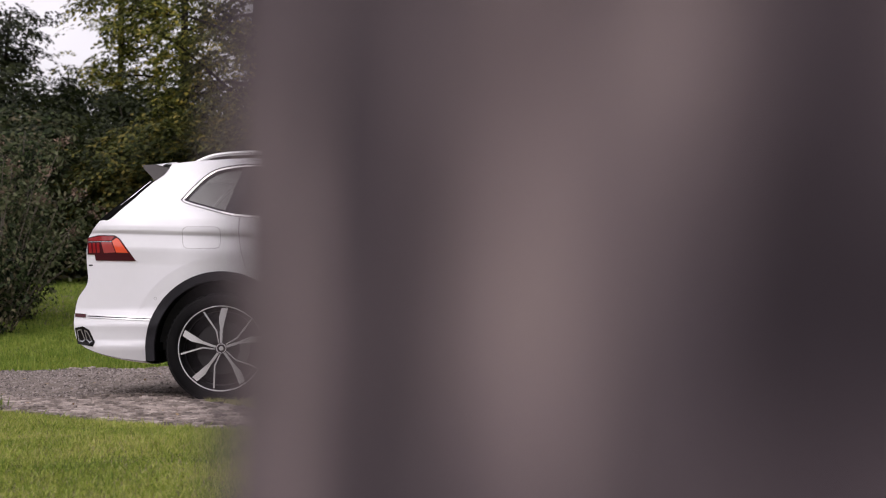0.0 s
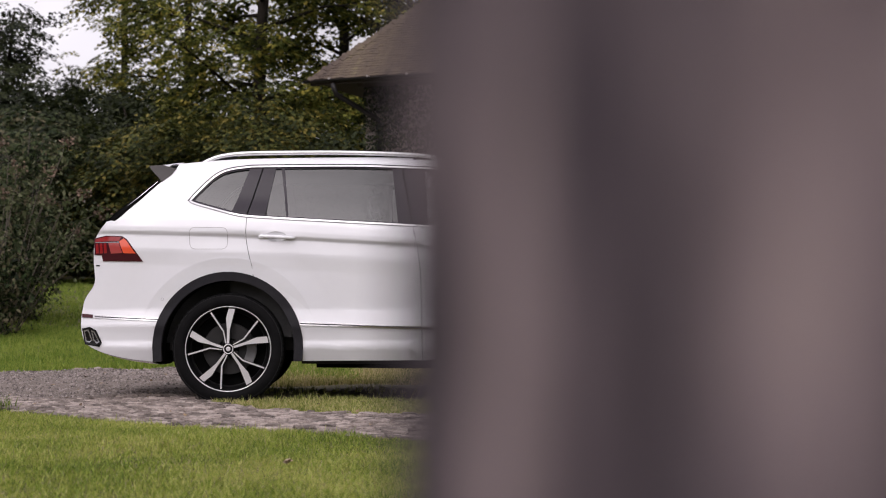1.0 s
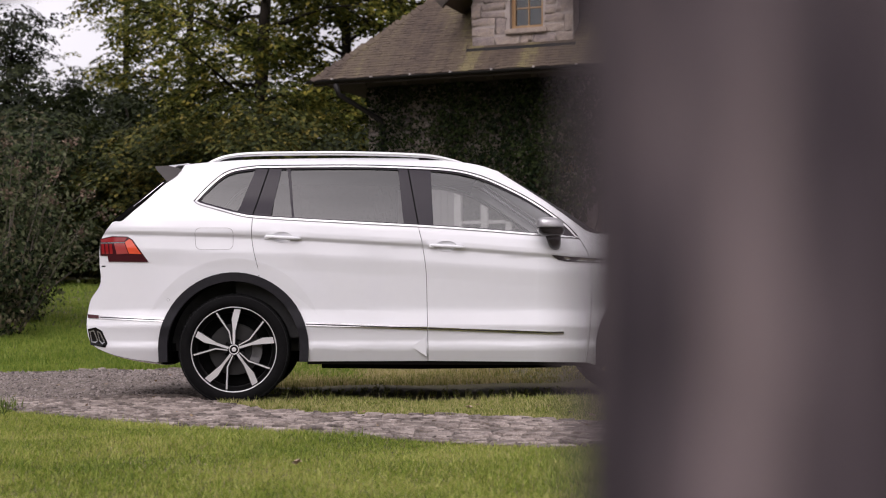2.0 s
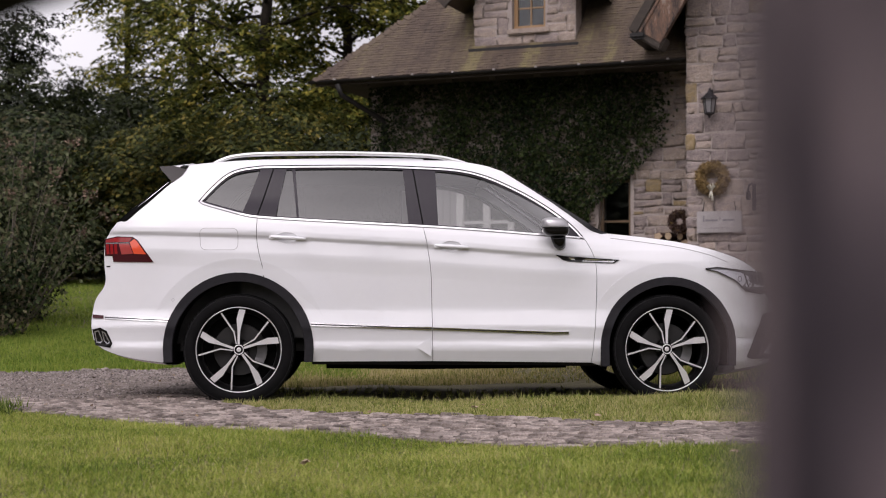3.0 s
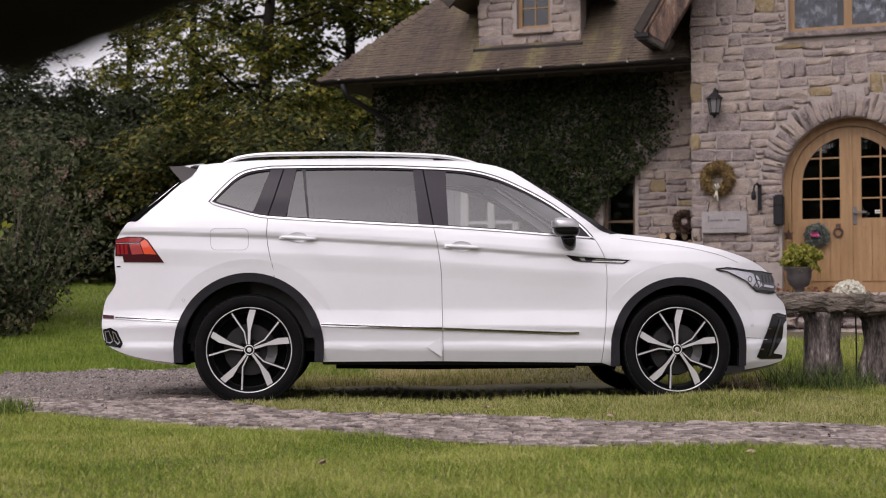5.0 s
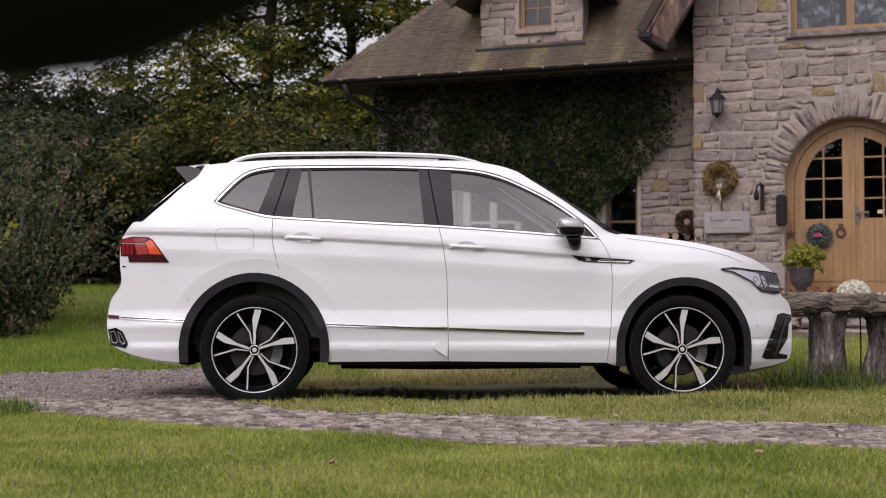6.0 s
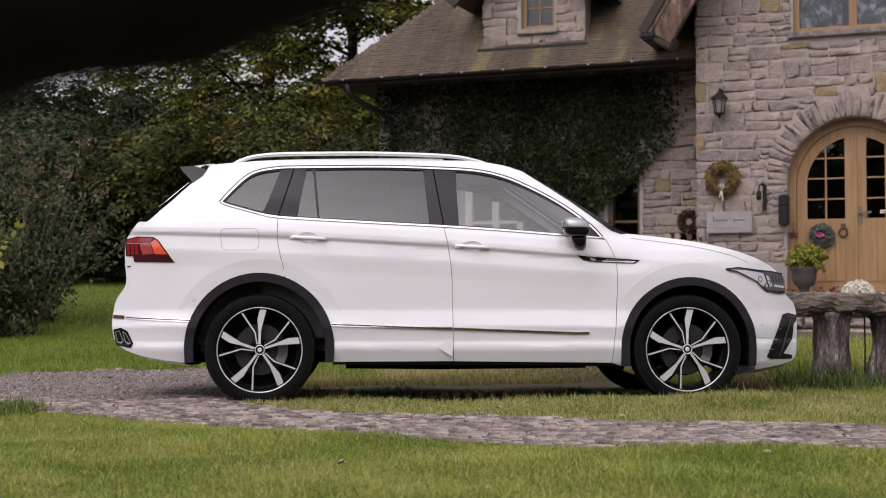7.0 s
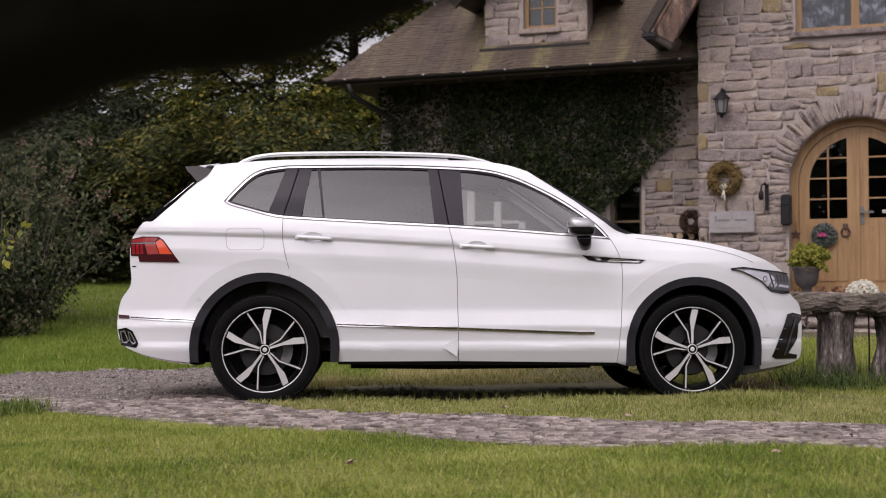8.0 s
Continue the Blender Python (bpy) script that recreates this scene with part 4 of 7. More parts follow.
B_SEAM = smooth_line([(1.187, 1.139), (1.213, 1.021), (1.237, 0.849), (1.243, 0.674), (1.251, 0.268)], 3)
F_SEAM = smooth_line([(2.248, 1.062), (2.292, 0.976), (2.318, 0.880), (2.318, 0.674), (2.308, 0.497), (2.285, 0.256)], 3)


def pane_width(x, z):
    """The side glass: one gently bowed sheet."""
    r = min(max((-0.40 - x) / 0.62, 0), 1)
    return (0.800 - 0.475 * (z - 1.32) - 0.12 * (z - 1.32) ** 2) * (1 - 0.24 * r ** 2.4)


def arch_ring(cx, r, z_low, n=28):
    """An arch outline from its front foot over the wheel to its rear foot."""
    cz = 0.355
    return [(cx + r * 0.975, z_low), *[(cx + r * math.cos(a) * (0.985), cz + r * math.sin(a)) for a in np.linspace(0.0, math.pi, n)], (cx - r * 0.975, z_low)]


REAR_ARCH, FRONT_ARCH = arch_ring(0.0, 0.487, 0.266), arch_ring(2.800, 0.462, 0.235)
REAR_IN, FRONT_IN = arch_ring(0.0, 0.430, 0.266), arch_ring(2.800, 0.408, 0.235)


def inset(poly, d):
    """Moves an outline inwards by d."""
    p = [np.array(q, float) for q in poly]
    area = sum(a[0] * b[1] - a[1] * b[0] for a, b in zip(p, p[1:] + p[:1]))
    s = 1 if area > 0 else -1
    out = []
    for i, q in enumerate(p):
        a, b = q - p[i - 1], p[(i + 1) % len(p)] - q
        na, nb = [np.array((-e[1], e[0])) / max(np.hypot(*e), 1e-9) * s for e in (a, b)]
        n = na + nb
        n /= max(np.hypot(*n), 0.5)
        k = min(1 / max(n.dot(na), 0.4), 1.6)
        out.append(tuple(q + n * d * k))
    return out


def tidy(poly, gap=1e-3):
    out = []
    for p in poly:
        if not out or math.dist(out[-1], p) > gap:
            out.append(tuple(map(float, p)))
    if math.dist(out[0], out[-1]) < gap:
        out.pop()
    return out


def skin(poly, side, holes=(), off=0.0, depth=0.02, step=0.03, lip=True, width=half_width, rise=0.03):
    """A panel with this side-view outline, laid on the car's flank; its edges turn inwards by depth."""
    from mathutils.geometry import tessellate_polygon
    loops = [tidy(l) for l in (poly, *holes)]
    flat = [p for l in loops for p in l]
    bm = bmesh.new()
    v = [bm.verts.new((p[0], 0, p[1])) for p in flat]
    for t in tessellate_polygon([[Vector((p[0], p[1], 0)) for p in l] for l in loops]):
        try:
            bm.faces.new([v[i] for i in t])
        except ValueError:
            pass
    xs, zs = [p[0] for p in flat], [p[1] for p in flat]
    cuts = [((c, 0, 0), (1, 0, 0)) for c in np.arange(math.floor(min(xs) / step) * step + step, max(xs), step)]
    cuts += [((0, 0, c), (0, 0, 1)) for c in np.arange(math.floor(min(zs) / rise) * rise + rise, max(zs), rise)]
    for co, no in cuts:
        bmesh.ops.bisect_plane(bm, geom=[*bm.verts, *bm.edges, *bm.faces], plane_co=co, plane_no=no, dist=1e-5)
    # follow the shoulder crease exactly
    if step <= 0.03 and max(xs) - min(xs) > 0.5:
        for shift in (-0.125, -0.105, -0.016, 0.004, 0.035):
            for a, b in ((-0.9, 0.1), (0.1, 1.2), (1.2, 1.9), (1.9, 2.6), (2.6, 3.4)):
                za, zb = float(crease_z(a)), float(crease_z(b))
                near = [f for f in bm.faces if a - 0.03 <= f.calc_center_median().x <= b + 0.03 and abs(f.calc_center_median().z - (za + zb) / 2) < 0.24]
                if near:
                    g = {e for f in near for e in f.edges} | {q for f in near for q in f.verts} | set(near)
                    bmesh.ops.bisect_plane(bm, geom=list(g), plane_co=(a, 0, za + shift), plane_no=(-(zb - za), 0, b - a), dist=1e-5)
    bmesh.ops.remove_doubles(bm, verts=bm.verts, dist=8e-4)
    for q in bm.verts:
        q.co.y = side * (width(q.co.x, q.co.z) + off)
    bmesh.ops.recalc_face_normals(bm, faces=bm.faces)
    if bm.faces and sum(f.normal.y * f.calc_area() for f in bm.faces) * side < 0:
        bmesh.ops.reverse_faces(bm, faces=bm.faces)
    for f in bm.faces:
        f.smooth = True
    if lip:
        for e in [e for e in bm.edges if len(e.link_faces) == 1]:
            p, q = [v.co.copy() for v in e.verts]
            back = Vector((0, -side * depth, 0))
            vs = [bm.verts.new(c) for c in (p, q, q + back, p + back)]
            n = (q - p).cross(Vector((0, 1, 0)))
            if n.dot((p + q) / 2 - e.link_faces[0].calc_center_median()) * -side < 0:
                vs = vs[::-1]
            bm.faces.new(vs)
    return bm


def flank_normals(ob, side, width=half_width):
    """Even shading over a painted panel: normals from the flank's own slope."""
    me = ob.data
    h = 0.007
    vn = []
    for v in me.vertices:
        x, z = v.co.x, v.co.z
        n = Vector((-(width(x + h, z) - width(x - h, z)) / (2 * h), side, -(width(x, z + h) - width(x, z - h)) / (2 * h)))
        vn.append(n.normalized())
    flat = [(0, 0, 0)] * len(me.loops)
    for p in me.polygons:
        if p.use_smooth:
            for li in p.loop_indices:
                flat[li] = tuple(vn[me.loops[li].vertex_index])
    me.normals_split_custom_set(flat)
    return ob


def between(line, a, b):
    return [p for p in line if a - 1e-6 <= p[0] <= b + 1e-6]


def bridge(points, bulge, n=14, crown=0.0):
    """A panel across the car between the two flanks along a side-view line, bowed out in the middle."""
    pts = smooth_line(points, 4)
    bm = bmesh.new()
    rows = []
    for i, (x, z) in enumerate(pts):
        a, b = pts[max(i - 1, 0)], pts[min(i + 1, len(pts) - 1)]
        t = Vector((b[0] - a[0], b[1] - a[1])).normalized()
        nx, nz = -t.y, t.x
        w = half_width(x, z)
        rows.append([bm.verts.new((x + nx * bulge * (1 - s * s), s * w, z + nz * bulge * (1 - s * s) * (1 + crown))) for s in np.linspace(-1, 1, n)])
    for p, q in zip(rows, rows[1:]):
        for k in range(n - 1):
            bm.faces.new((p[k], q[k], q[k + 1], p[k + 1]))
    bmesh.ops.recalc_face_normals(bm, faces=bm.faces)
    for f in bm.faces:
        f.smooth = True
    return bm


REAR_SCOOP, FRONT_SCOOP = (0.305, 1.068), (1.368, 1.014)


def scoop_ring(cx, cz):
    """Outline of the finger scoop behind a door handle."""
    return [(cx + 0.068 * math.cos(a), cz + 0.034 * math.sin(a)) for a in np.linspace(0, 2 * math.pi, 29)[:-1]]


def build_body():
    gap = 0.0018
    rear_right = [p for p in REAR_ARCH if p[0] > 0.167 and p[1] < 0.822]
    for side in (-1, 1):
        top = smooth_line(OUT_REAR, 4) + smooth_line(PILLAR_EDGE, 4) + smooth_line(OUT_ROOF, 4) + smooth_line(OUT_SCREEN, 4) + smooth_line(OUT_HOOD, 4) + smooth_line(OUT_NOSE, 4)
        rear_top = [p for p in REAR_ARCH if not (p[0] > 0.167 and p[1] < 0.822)]
        whole = top + FRONT_ARCH + F_SEAM[::-1][0:] + DLO_TOP[::-1] + [p for p in DLO_BOT[::-1] if p[0] < 0.114] + R_SEAM + rear_top
        flank_normals(part("body_side", skin(inset(tidy(whole), 0.0018), side), M_PAINT, car), side)
        part("side_lining", skin(inset(tidy(whole), 0.004), side, off=-0.035, lip=False, step=0.1), M_CABIN, car)
        rear = [*R_SEAM[::-1], *[p for p in DLO_BOT[::-1] if 0.114 < p[0] < 1.187], *B_SEAM, *rear_right]
        rd = part("door", skin(inset(tidy(rear), gap), side, [scoop_ring(*REAR_SCOOP)]), M_PAINT, car, "white rear passenger door")
        flank_normals(rd, side)
        front = [*B_SEAM[::-1], *[p for p in DLO_BOT[::-1] if 1.187 < p[0] < 2.2479], *F_SEAM]
        fd = part("door", skin(inset(tidy(front), gap), side, [scoop_ring(*FRONT_SCOOP)]), M_PAINT, car, "white front door")
        flank_normals(fd, side)
        # handles with their scooped grips
        for d, x0, x1, zz, (cx, cz) in ((rd, 0.190, 0.428, 1.066, REAR_SCOOP), (fd, 1.255, 1.486, 1.012, FRONT_SCOOP)):
            bm = bmesh.new()
            rows = []
            for k in range(19):
                t = k / 18
                x = x0 + (x1 - x0) * t
                lift = 0.002 + 0.015 * math.sin(math.pi * t) ** 0.4
                hh = 0.0050 + 0.0065 * math.sin(math.pi * t) ** 0.35
                y, z = half_width(x, zz) + lift, zz + 0.007 - 0.014 * t
                rows.append([bm.verts.new((x, side * (y + a), z + b * hh)) for a, b in ((0.0, 1.0), (0.004, 0.55), (0.005, -0.2), (0.0015, -0.9), (-0.010, -1.0), (-0.012, 0.9))])
            for p, q in zip(rows, rows[1:]):
                for k in range(6):
                    bm.faces.new((p[k], p[(k + 1) % 6], q[(k + 1) % 6], q[k]))
            bm.faces.new(rows[0]), bm.faces.new(rows[-1][::-1])
            bmesh.ops.recalc_face_normals(bm, faces=bm.faces)
            part("handle", bm, M_PAINT, d, smooth=True)
            for xe in (x0 + 0.018, x1 - 0.018):
                part("handle_mount", boxed(xe - 0.016, xe + 0.016, side * half_width(xe, zz) - 0.012, side * half_width(xe, zz) + 0.012, zz - 0.007, zz + 0.007), M_PAINT, d)
            bowl = lambda x, z, cx=cx, cz=cz: half_width(x, z) - 0.013 * max(0.0, 1 - ((x - cx) / 0.068) ** 2 - ((z - cz) / 0.034) ** 2) ** 0.7
            part("grip_recess", skin(scoop_ring(cx, cz), side, off=0.0, depth=0.004, step=0.01, width=bowl, lip=False, rise=0.006), M_PAINT, d)
        # arch cladding
        for ring, inner, at in ((REAR_ARCH, REAR_IN, 0.0), (FRONT_ARCH, FRONT_IN, 2.8)):
            clad = ring + inner[::-1]
            part("arch_cladding", skin(clad, side, off=0.010, depth=0.05, width=lambda x, z: half_width(x, max(z, 0.42))), M_CLAD, car, "grey-black plastic arch cladding")
            # pressed flare round the cladding, parted at the door seam
            cuts = ((0, 75.3, 0, 70.4), (75.9, 180, 71.1, 180)) if at == 0.0 else ((0, 147, 0, 180),)
            for a0, a1, b0, b1 in cuts:
                aa, bb = np.linspace(radians(a0), radians(a1), 30), np.linspace(radians(b0), radians(b1), 30)
                r0, r1 = (0.484, 0.578) if at == 0.0 else (0.459, 0.556)
                out = [(at + r1 * math.cos(a), 0.355 + r1 * math.sin(a)) for a in aa if 0.355 + r1 * math.sin(a) > 0.52]
                inn = [(at + r0 * math.cos(a), 0.355 + r0 * math.sin(a)) for a in bb[::-1] if 0.355 + r0 * math.sin(a) > 0.50]
                ring_w = lambda x, z, at=at, r0=r0, r1=r1: half_width(x, z) + 0.0052 * min(1.0, max(0.0, (z - 0.52) / 0.22)) - 0.0010 - 0.05 * (r1 - math.hypot(x - at, z - 0.355))
                part("wheel_arch", skin(tidy(out + inn), side, off=0.0, depth=0.008, step=0.04, width=ring_w), M_PAINT, car)
            bm = bmesh.new()
            arcs = [(p, q) for p, q in zip(inner, inner[1:])]
            for p, q in arcs:
                ya, yb = side * 0.86, side * 0.48
                vs = [bm.verts.new(c) for c in ((p[0], ya, p[1]), (q[0], ya, q[1]), (q[0], yb, q[1]), (p[0], yb, p[1]))]
                bm.faces.new(vs)
            vs = [bm.verts.new((p[0], side * 0.48, p[1])) for p in inner]
            bm.faces.new(vs)
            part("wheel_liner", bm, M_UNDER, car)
        # angled facet where the sill ledge ends at the door seam
        part("sill_facet", skin([(1.140, 0.363), (1.238, 0.425), (1.240, 0.300)], side, off=0.0025, depth=0.006, step=0.03, width=lambda x, z: half_width(x, 0.362) - 0.02 * max(0.0, x - 1.14)), M_PAINT, rd)
        # sill under the doors
        sill = [(0.47, 0.268), (0.47, 0.248), (2.33, 0.236), (2.33, 0.262), (2.285, 0.256), (1.251, 0.268)]
        part("sill", skin(sill, side, off=-0.03, depth=0.05), M_CLAD, car)
        # daylight opening: gloss frame, chrome surround, panes
        dlo = tidy(DLO_TOP + DLO_BOT)
        outer, inner = inset(dlo, -0.005), inset(dlo, 0.003)
        k = len(tidy(DLO_TOP)) - 1
        part("window_seal", skin(outer[:k] + inner[:k][::-1], side, off=0.001, depth=0.012, step=0.2), M_UNDER, car)
        outer = inset(dlo, -0.003)
        part("window_seal", skin(outer[k + 1:] + inner[k + 1:][::-1], side, off=0.001, depth=0.006, step=0.2), M_SEAM, car)
        part("window_trim", skin(inset(dlo, 0.003), side, [inset(dlo, 0.014)], off=0.006, depth=0.012, step=0.2), M_CHROME, car, "bright chrome window surround")
        panes = []
        top_z = lambda x: float(np.interp(x, [p[0] for p in DLO_TOP], [p[1] for p in DLO_TOP])) - 0.026
        bot = sorted(DLO_BOT)
        bot_z = lambda x: float(np.interp(x, [p[0] for p in bot], [p[1] for p in bot])) + 0.020

        def pane(x0b, x0t, x1b, x1t, n=14):
            lo = [(x0b + (x1b - x0b) * k / n, bot_z(x0b + (x1b - x0b) * k / n)) for k in range(n + 1)]
            hi = [(x1t + (x0t - x1t) * k / n, top_z(x1t + (x0t - x1t) * k / n)) for k in range(n + 1)]
            return lo + hi
        ring = inset(dlo, 0.026)
        quarter = [p for p in ring if p[0] < 0.033 + 0.326 * (p[1] - 1.234)]
        start = max(range(len(quarter)), key=lambda i: math.dist(quarter[i], quarter[i - 1]))
        quarter = quarter[start:] + quarter[:start]
        panes.append(("quarter_window", quarter, M_CARGLASS_DARK))
        panes.append(("fixed_window", pane(0.229, 0.290, 0.368, 0.328, 4), M_CARGLASS_DARK))
        panes.append(("rear_door_window", pane(0.381, 0.349, 1.093, 1.061), M_CARGLASS_DARK))
        lo = [(x, bot_z(x)) for x in np.linspace(1.286, 2.06, 14)]
        edge = [p for p in inset(dlo, 0.026) if 1.208 < p[0] < 2.09 and p[1] > bot_z(p[0]) + 0.03]
        edge = sorted(edge, key=lambda p: -p[0])
        panes.append(("front_door_window", tidy(lo + edge), M_CARGLASS))
        frame_holes = [inset(p, 0.0) for _, p, _ in panes]
        part("window_frame", skin(inset(dlo, 0.0142), side, frame_holes, off=-0.002, depth=0.03, step=0.2), M_PILLAR, car, "black window pillars")
        for lo, hi in (((0.114, 1.212), (0.207, 1.536)), ((1.187, 1.156), (1.126, 1.536))):
            part("door_gap", skin([(lo[0] - 0.004, lo[1]), (lo[0] + 0.004, lo[1]), (hi[0] + 0.004, hi[1]), (hi[0] - 0.004, hi[1])], side, off=-0.0005, depth=0.004), M_UNDER, car)
        for name, poly, mat in panes:
            ob = part(name, skin(inset(poly, -0.004), side, off=-0.010, depth=0.004, step=0.12, lip=False, width=pane_width), mat, car, "tinted side window")
            ob.visible_shadow = False
            flank_normals(ob, side, pane_width)
        # chrome strips along the flanks
        for x0, z0, x1, z1, h in ((0.462, 0.509, 1.243, 0.481, 0.022), (1.250, 0.480, 2.134, 0.447, 0.018), (-0.868, 0.553, -0.44, 0.535, 0.020)):
            n = 10
            lo = [(x0 + (x1 - x0) * k / n, z0 + (z1 - z0) * k / n - h / 2 * (1 - 0.5 * (k == n and x1 > 2))) for k in range(n + 1)]
            hi = [(x, z + h) for x, z in lo[::-1]]
            strip = part("side_moulding", skin(lo + hi, side, off=0.007, depth=0.012), M_CHROME, car, "chrome side moulding")
            lo2 = [(x, z + h * 0.36) for x, z in lo]
            hi2 = [(x, z + h * 0.66) for x, z in lo[::-1]]
            part("moulding_inlay", skin(lo2 + hi2, side, off=0.0085, depth=0.004), M_CLAD, strip)
        # fuel flap seam
        if side < 0:
            cs = [(-0.215, 1.092, 90), (-0.215, 1.022, 180), (-0.042, 1.022, 270), (-0.042, 1.092, 0)]
            q = [(cx + 0.036 * math.cos(radians(a0 + k * 22.5)) + 0.10 * (1.06 - cz) * (cx < -0.1) * 0.6, cz + 0.036 * math.sin(radians(a0 + k * 22.5))) for cx, cz, a0 in cs for k in range(5)]
            part("fuel_flap", skin(q, side, [inset(q, 0.0028)], off=0.0008, depth=0.003), M_SEAM, car, "thin seam of the fuel flap")
        # wing badge as plain shapes
        bad = [(2.052, 0.959), (2.13, 0.950), (2.470, 0.928), (2.435, 0.905), (2.15, 0.915), (2.10, 0.925)]
        badge = part("wing_badge", skin(bad, side, off=0.006, depth=0.008, width=half_width), M_GLOSS, car, "black and chrome wing badge")
        part("badge_inlay", skin([(2.25, 0.936), (2.445, 0.922), (2.425, 0.911), (2.22, 0.918)], side, off=0.008, depth=0.003), M_CHROME, badge)
        part("badge_inlay", skin([(2.135, 0.943), (2.17, 0.941), (2.18, 0.926), (2.15, 0.926)], side, off=0.008, depth=0.003), M_CHROME, badge)
        # tail lamp
        tl = [(-0.874, 1.060), (-0.789, 1.076), (-0.685, 1.072), (-0.652, 1.052), (-0.545, 0.906), (-0.813, 0.911), (-0.821, 0.948), (-0.872, 0.951)]
        tail = part("tail_lamp", skin(tl, side, off=0.005, depth=0.02), M_RED_DARK, car, "dark red tail lamp")
        part("lens", skin([(-0.866, 1.055), (-0.789, 1.069), (-0.688, 1.066), (-0.706, 1.039), (-0.866, 1.037)], side, off=0.007, depth=0.004), M_RED, tail)
        part("lens", skin([(-0.703, 1.036), (-0.674, 1.056), (-0.657, 1.045), (-0.594, 0.958), (-0.674, 0.961)], side, off=0.007, depth=0.004), M_ORANGE, tail, "bright red turn lens")
        part("lens", skin([(-0.776, 1.028), (-0.706, 1.028), (-0.680, 0.962), (-0.756, 0.958)], side, off=0.007, depth=0.004), M_RED_MID, tail)
        for x in (-0.864, -0.836, -0.808):
            part("lens", skin([(x, 1.026), (x + 0.018, 1.026), (x + 0.024, 0.962), (x + 0.004, 0.960)], side, off=0.007, depth=0.004), M_RED, tail)
        part("light_guide", skin([(-0.868, 1.0345), (-0.704, 1.0345), (-0.704, 1.030), (-0.868, 1.030)], side, off=0.008, depth=0.004), M_SILVER_DIM, tail)
        part("model_badge", skin([(-0.862, 0.886), (-0.836, 0.886), (-0.836, 0.878), (-0.862, 0.878)], side, off=0.003, depth=0.003), M_GLOSS, car, "small dark badge on the tailgate edge")
        # head lamp
        hl = [(3.040, 0.872), (3.126, 0.879), (3.265, 0.864), (3.382, 0.856), (3.462, 0.842), (3.488, 0.800), (3.490, 0.712), (3.440, 0.706), (3.336, 0.720), (3.307, 0.745), (3.264, 0.789), (3.194, 0.819), (3.126, 0.850), (3.047, 0.862)]
        head = part("head_lamp", skin(hl, side, off=0.004, depth=0.03), M_LAMP_HOUSING, car, "clear head lamp with dark housing")
        white = [(3.075, 0.868), (3.200, 0.862), (3.300, 0.848), (3.355, 0.824), (3.340, 0.790), (3.310, 0.756), (3.268, 0.792), (3.198, 0.824), (3.128, 0.855)]
        part("reflector", skin(white, side, off=0.0055, depth=0.004), M_LAMP_SILVER, head)
        part("projector", skin([(3.245, 0.832), (3.302, 0.838), (3.330, 0.800), (3.312, 0.768), (3.272, 0.795)], side, off=0.0075, depth=0.004), M_LAMP_SILVER, head)
        part("projector", skin([(3.335, 0.822), (3.356, 0.820), (3.386, 0.765), (3.360, 0.748), (3.330, 0.760), (3.345, 0.790)], side, off=0.0078, depth=0.004), M_LAMP_SILVER, head)
        for x, z in ((3.288, 0.806), (3.356, 0.782)):
            ring = [(x + 0.017 * math.cos(a), z + 0.020 * math.sin(a)) for a in np.linspace(0, 2 * math.pi, 17)[:-1]]
            part("lamp_module", skin(ring, side, [inset(ring, 0.005)], off=0.010, depth=0.004), M_SILVER_DIM, head)
        part("lamp_divider", skin([(3.318, 0.842), (3.328, 0.840), (3.362, 0.752), (3.352, 0.748)], side, off=0.0095, depth=0.004), M_GLOSS, head)
        for k in range(4):
            x = 3.376 + 0.026 * k
            part("lamp_louvre", skin([(x, 0.834), (x + 0.014, 0.832), (x + 0.024, 0.785), (x + 0.010, 0.785)], side, off=0.0075, depth=0.004), M_LOUVRE, head)
        part("reflector", skin([(3.404, 0.772), (3.481, 0.762), (3.478, 0.748), (3.396, 0.756)], side, off=0.0075, depth=0.004), M_LAMP_SILVER, head)
        part("dark_bezel", skin([(3.300, 0.752), (3.312, 0.756), (3.340, 0.737), (3.486, 0.730), (3.488, 0.714), (3.440, 0.709), (3.338, 0.723)], side, off=0.009, depth=0.004), M_GLOSS, head)
        part("lens", skin(inset(hl, 0.004), side, off=0.012, depth=0.004), M_LENS, head).visible_shadow = False
        part("lamp_brow", skin([(3.036, 0.874), (3.126, 0.884), (3.265, 0.868), (3.382, 0.860), (3.468, 0.846), (3.468, 0.840), (3.382, 0.855), (3.265, 0.863), (3.126, 0.8785), (3.050, 0.870)], side, off=0.014, depth=0.01), M_GLOSS, head)
        part("lamp_brow", skin([(3.040, 0.868), (3.126, 0.853), (3.194, 0.822), (3.264, 0.792), (3.307, 0.748), (3.3035, 0.746), (3.2605, 0.7895), (3.192, 0.8185), (3.124, 0.8495), (3.042, 0.8645)], side, off=0.0135, depth=0.01), M_GLOSS, head)
        # thin grey strip painted for the shadow along the bumper's edge
        part("seam_shadow_line", skin([(3.255, 0.423), (3.372, 0.414), (3.372, 0.411), (3.255, 0.4195)], side, off=0.0012, depth=0.003), M_SEAM, car)
        # bonnet shut line and the screen's black border
        hood = [(2.42, 1.074), (2.62, 1.050), (2.85, 1.016), (3.06, 0.968), (3.20, 0.918)]
        part("seam_shadow_line", skin(smooth_line(hood, 4) + [(x, z - 0.0045) for x, z in smooth_line(hood, 4)[::-1]], side, off=0.0012, depth=0.003), M_SEAM, car)
        border = smooth_line(OUT_SCREEN, 3)
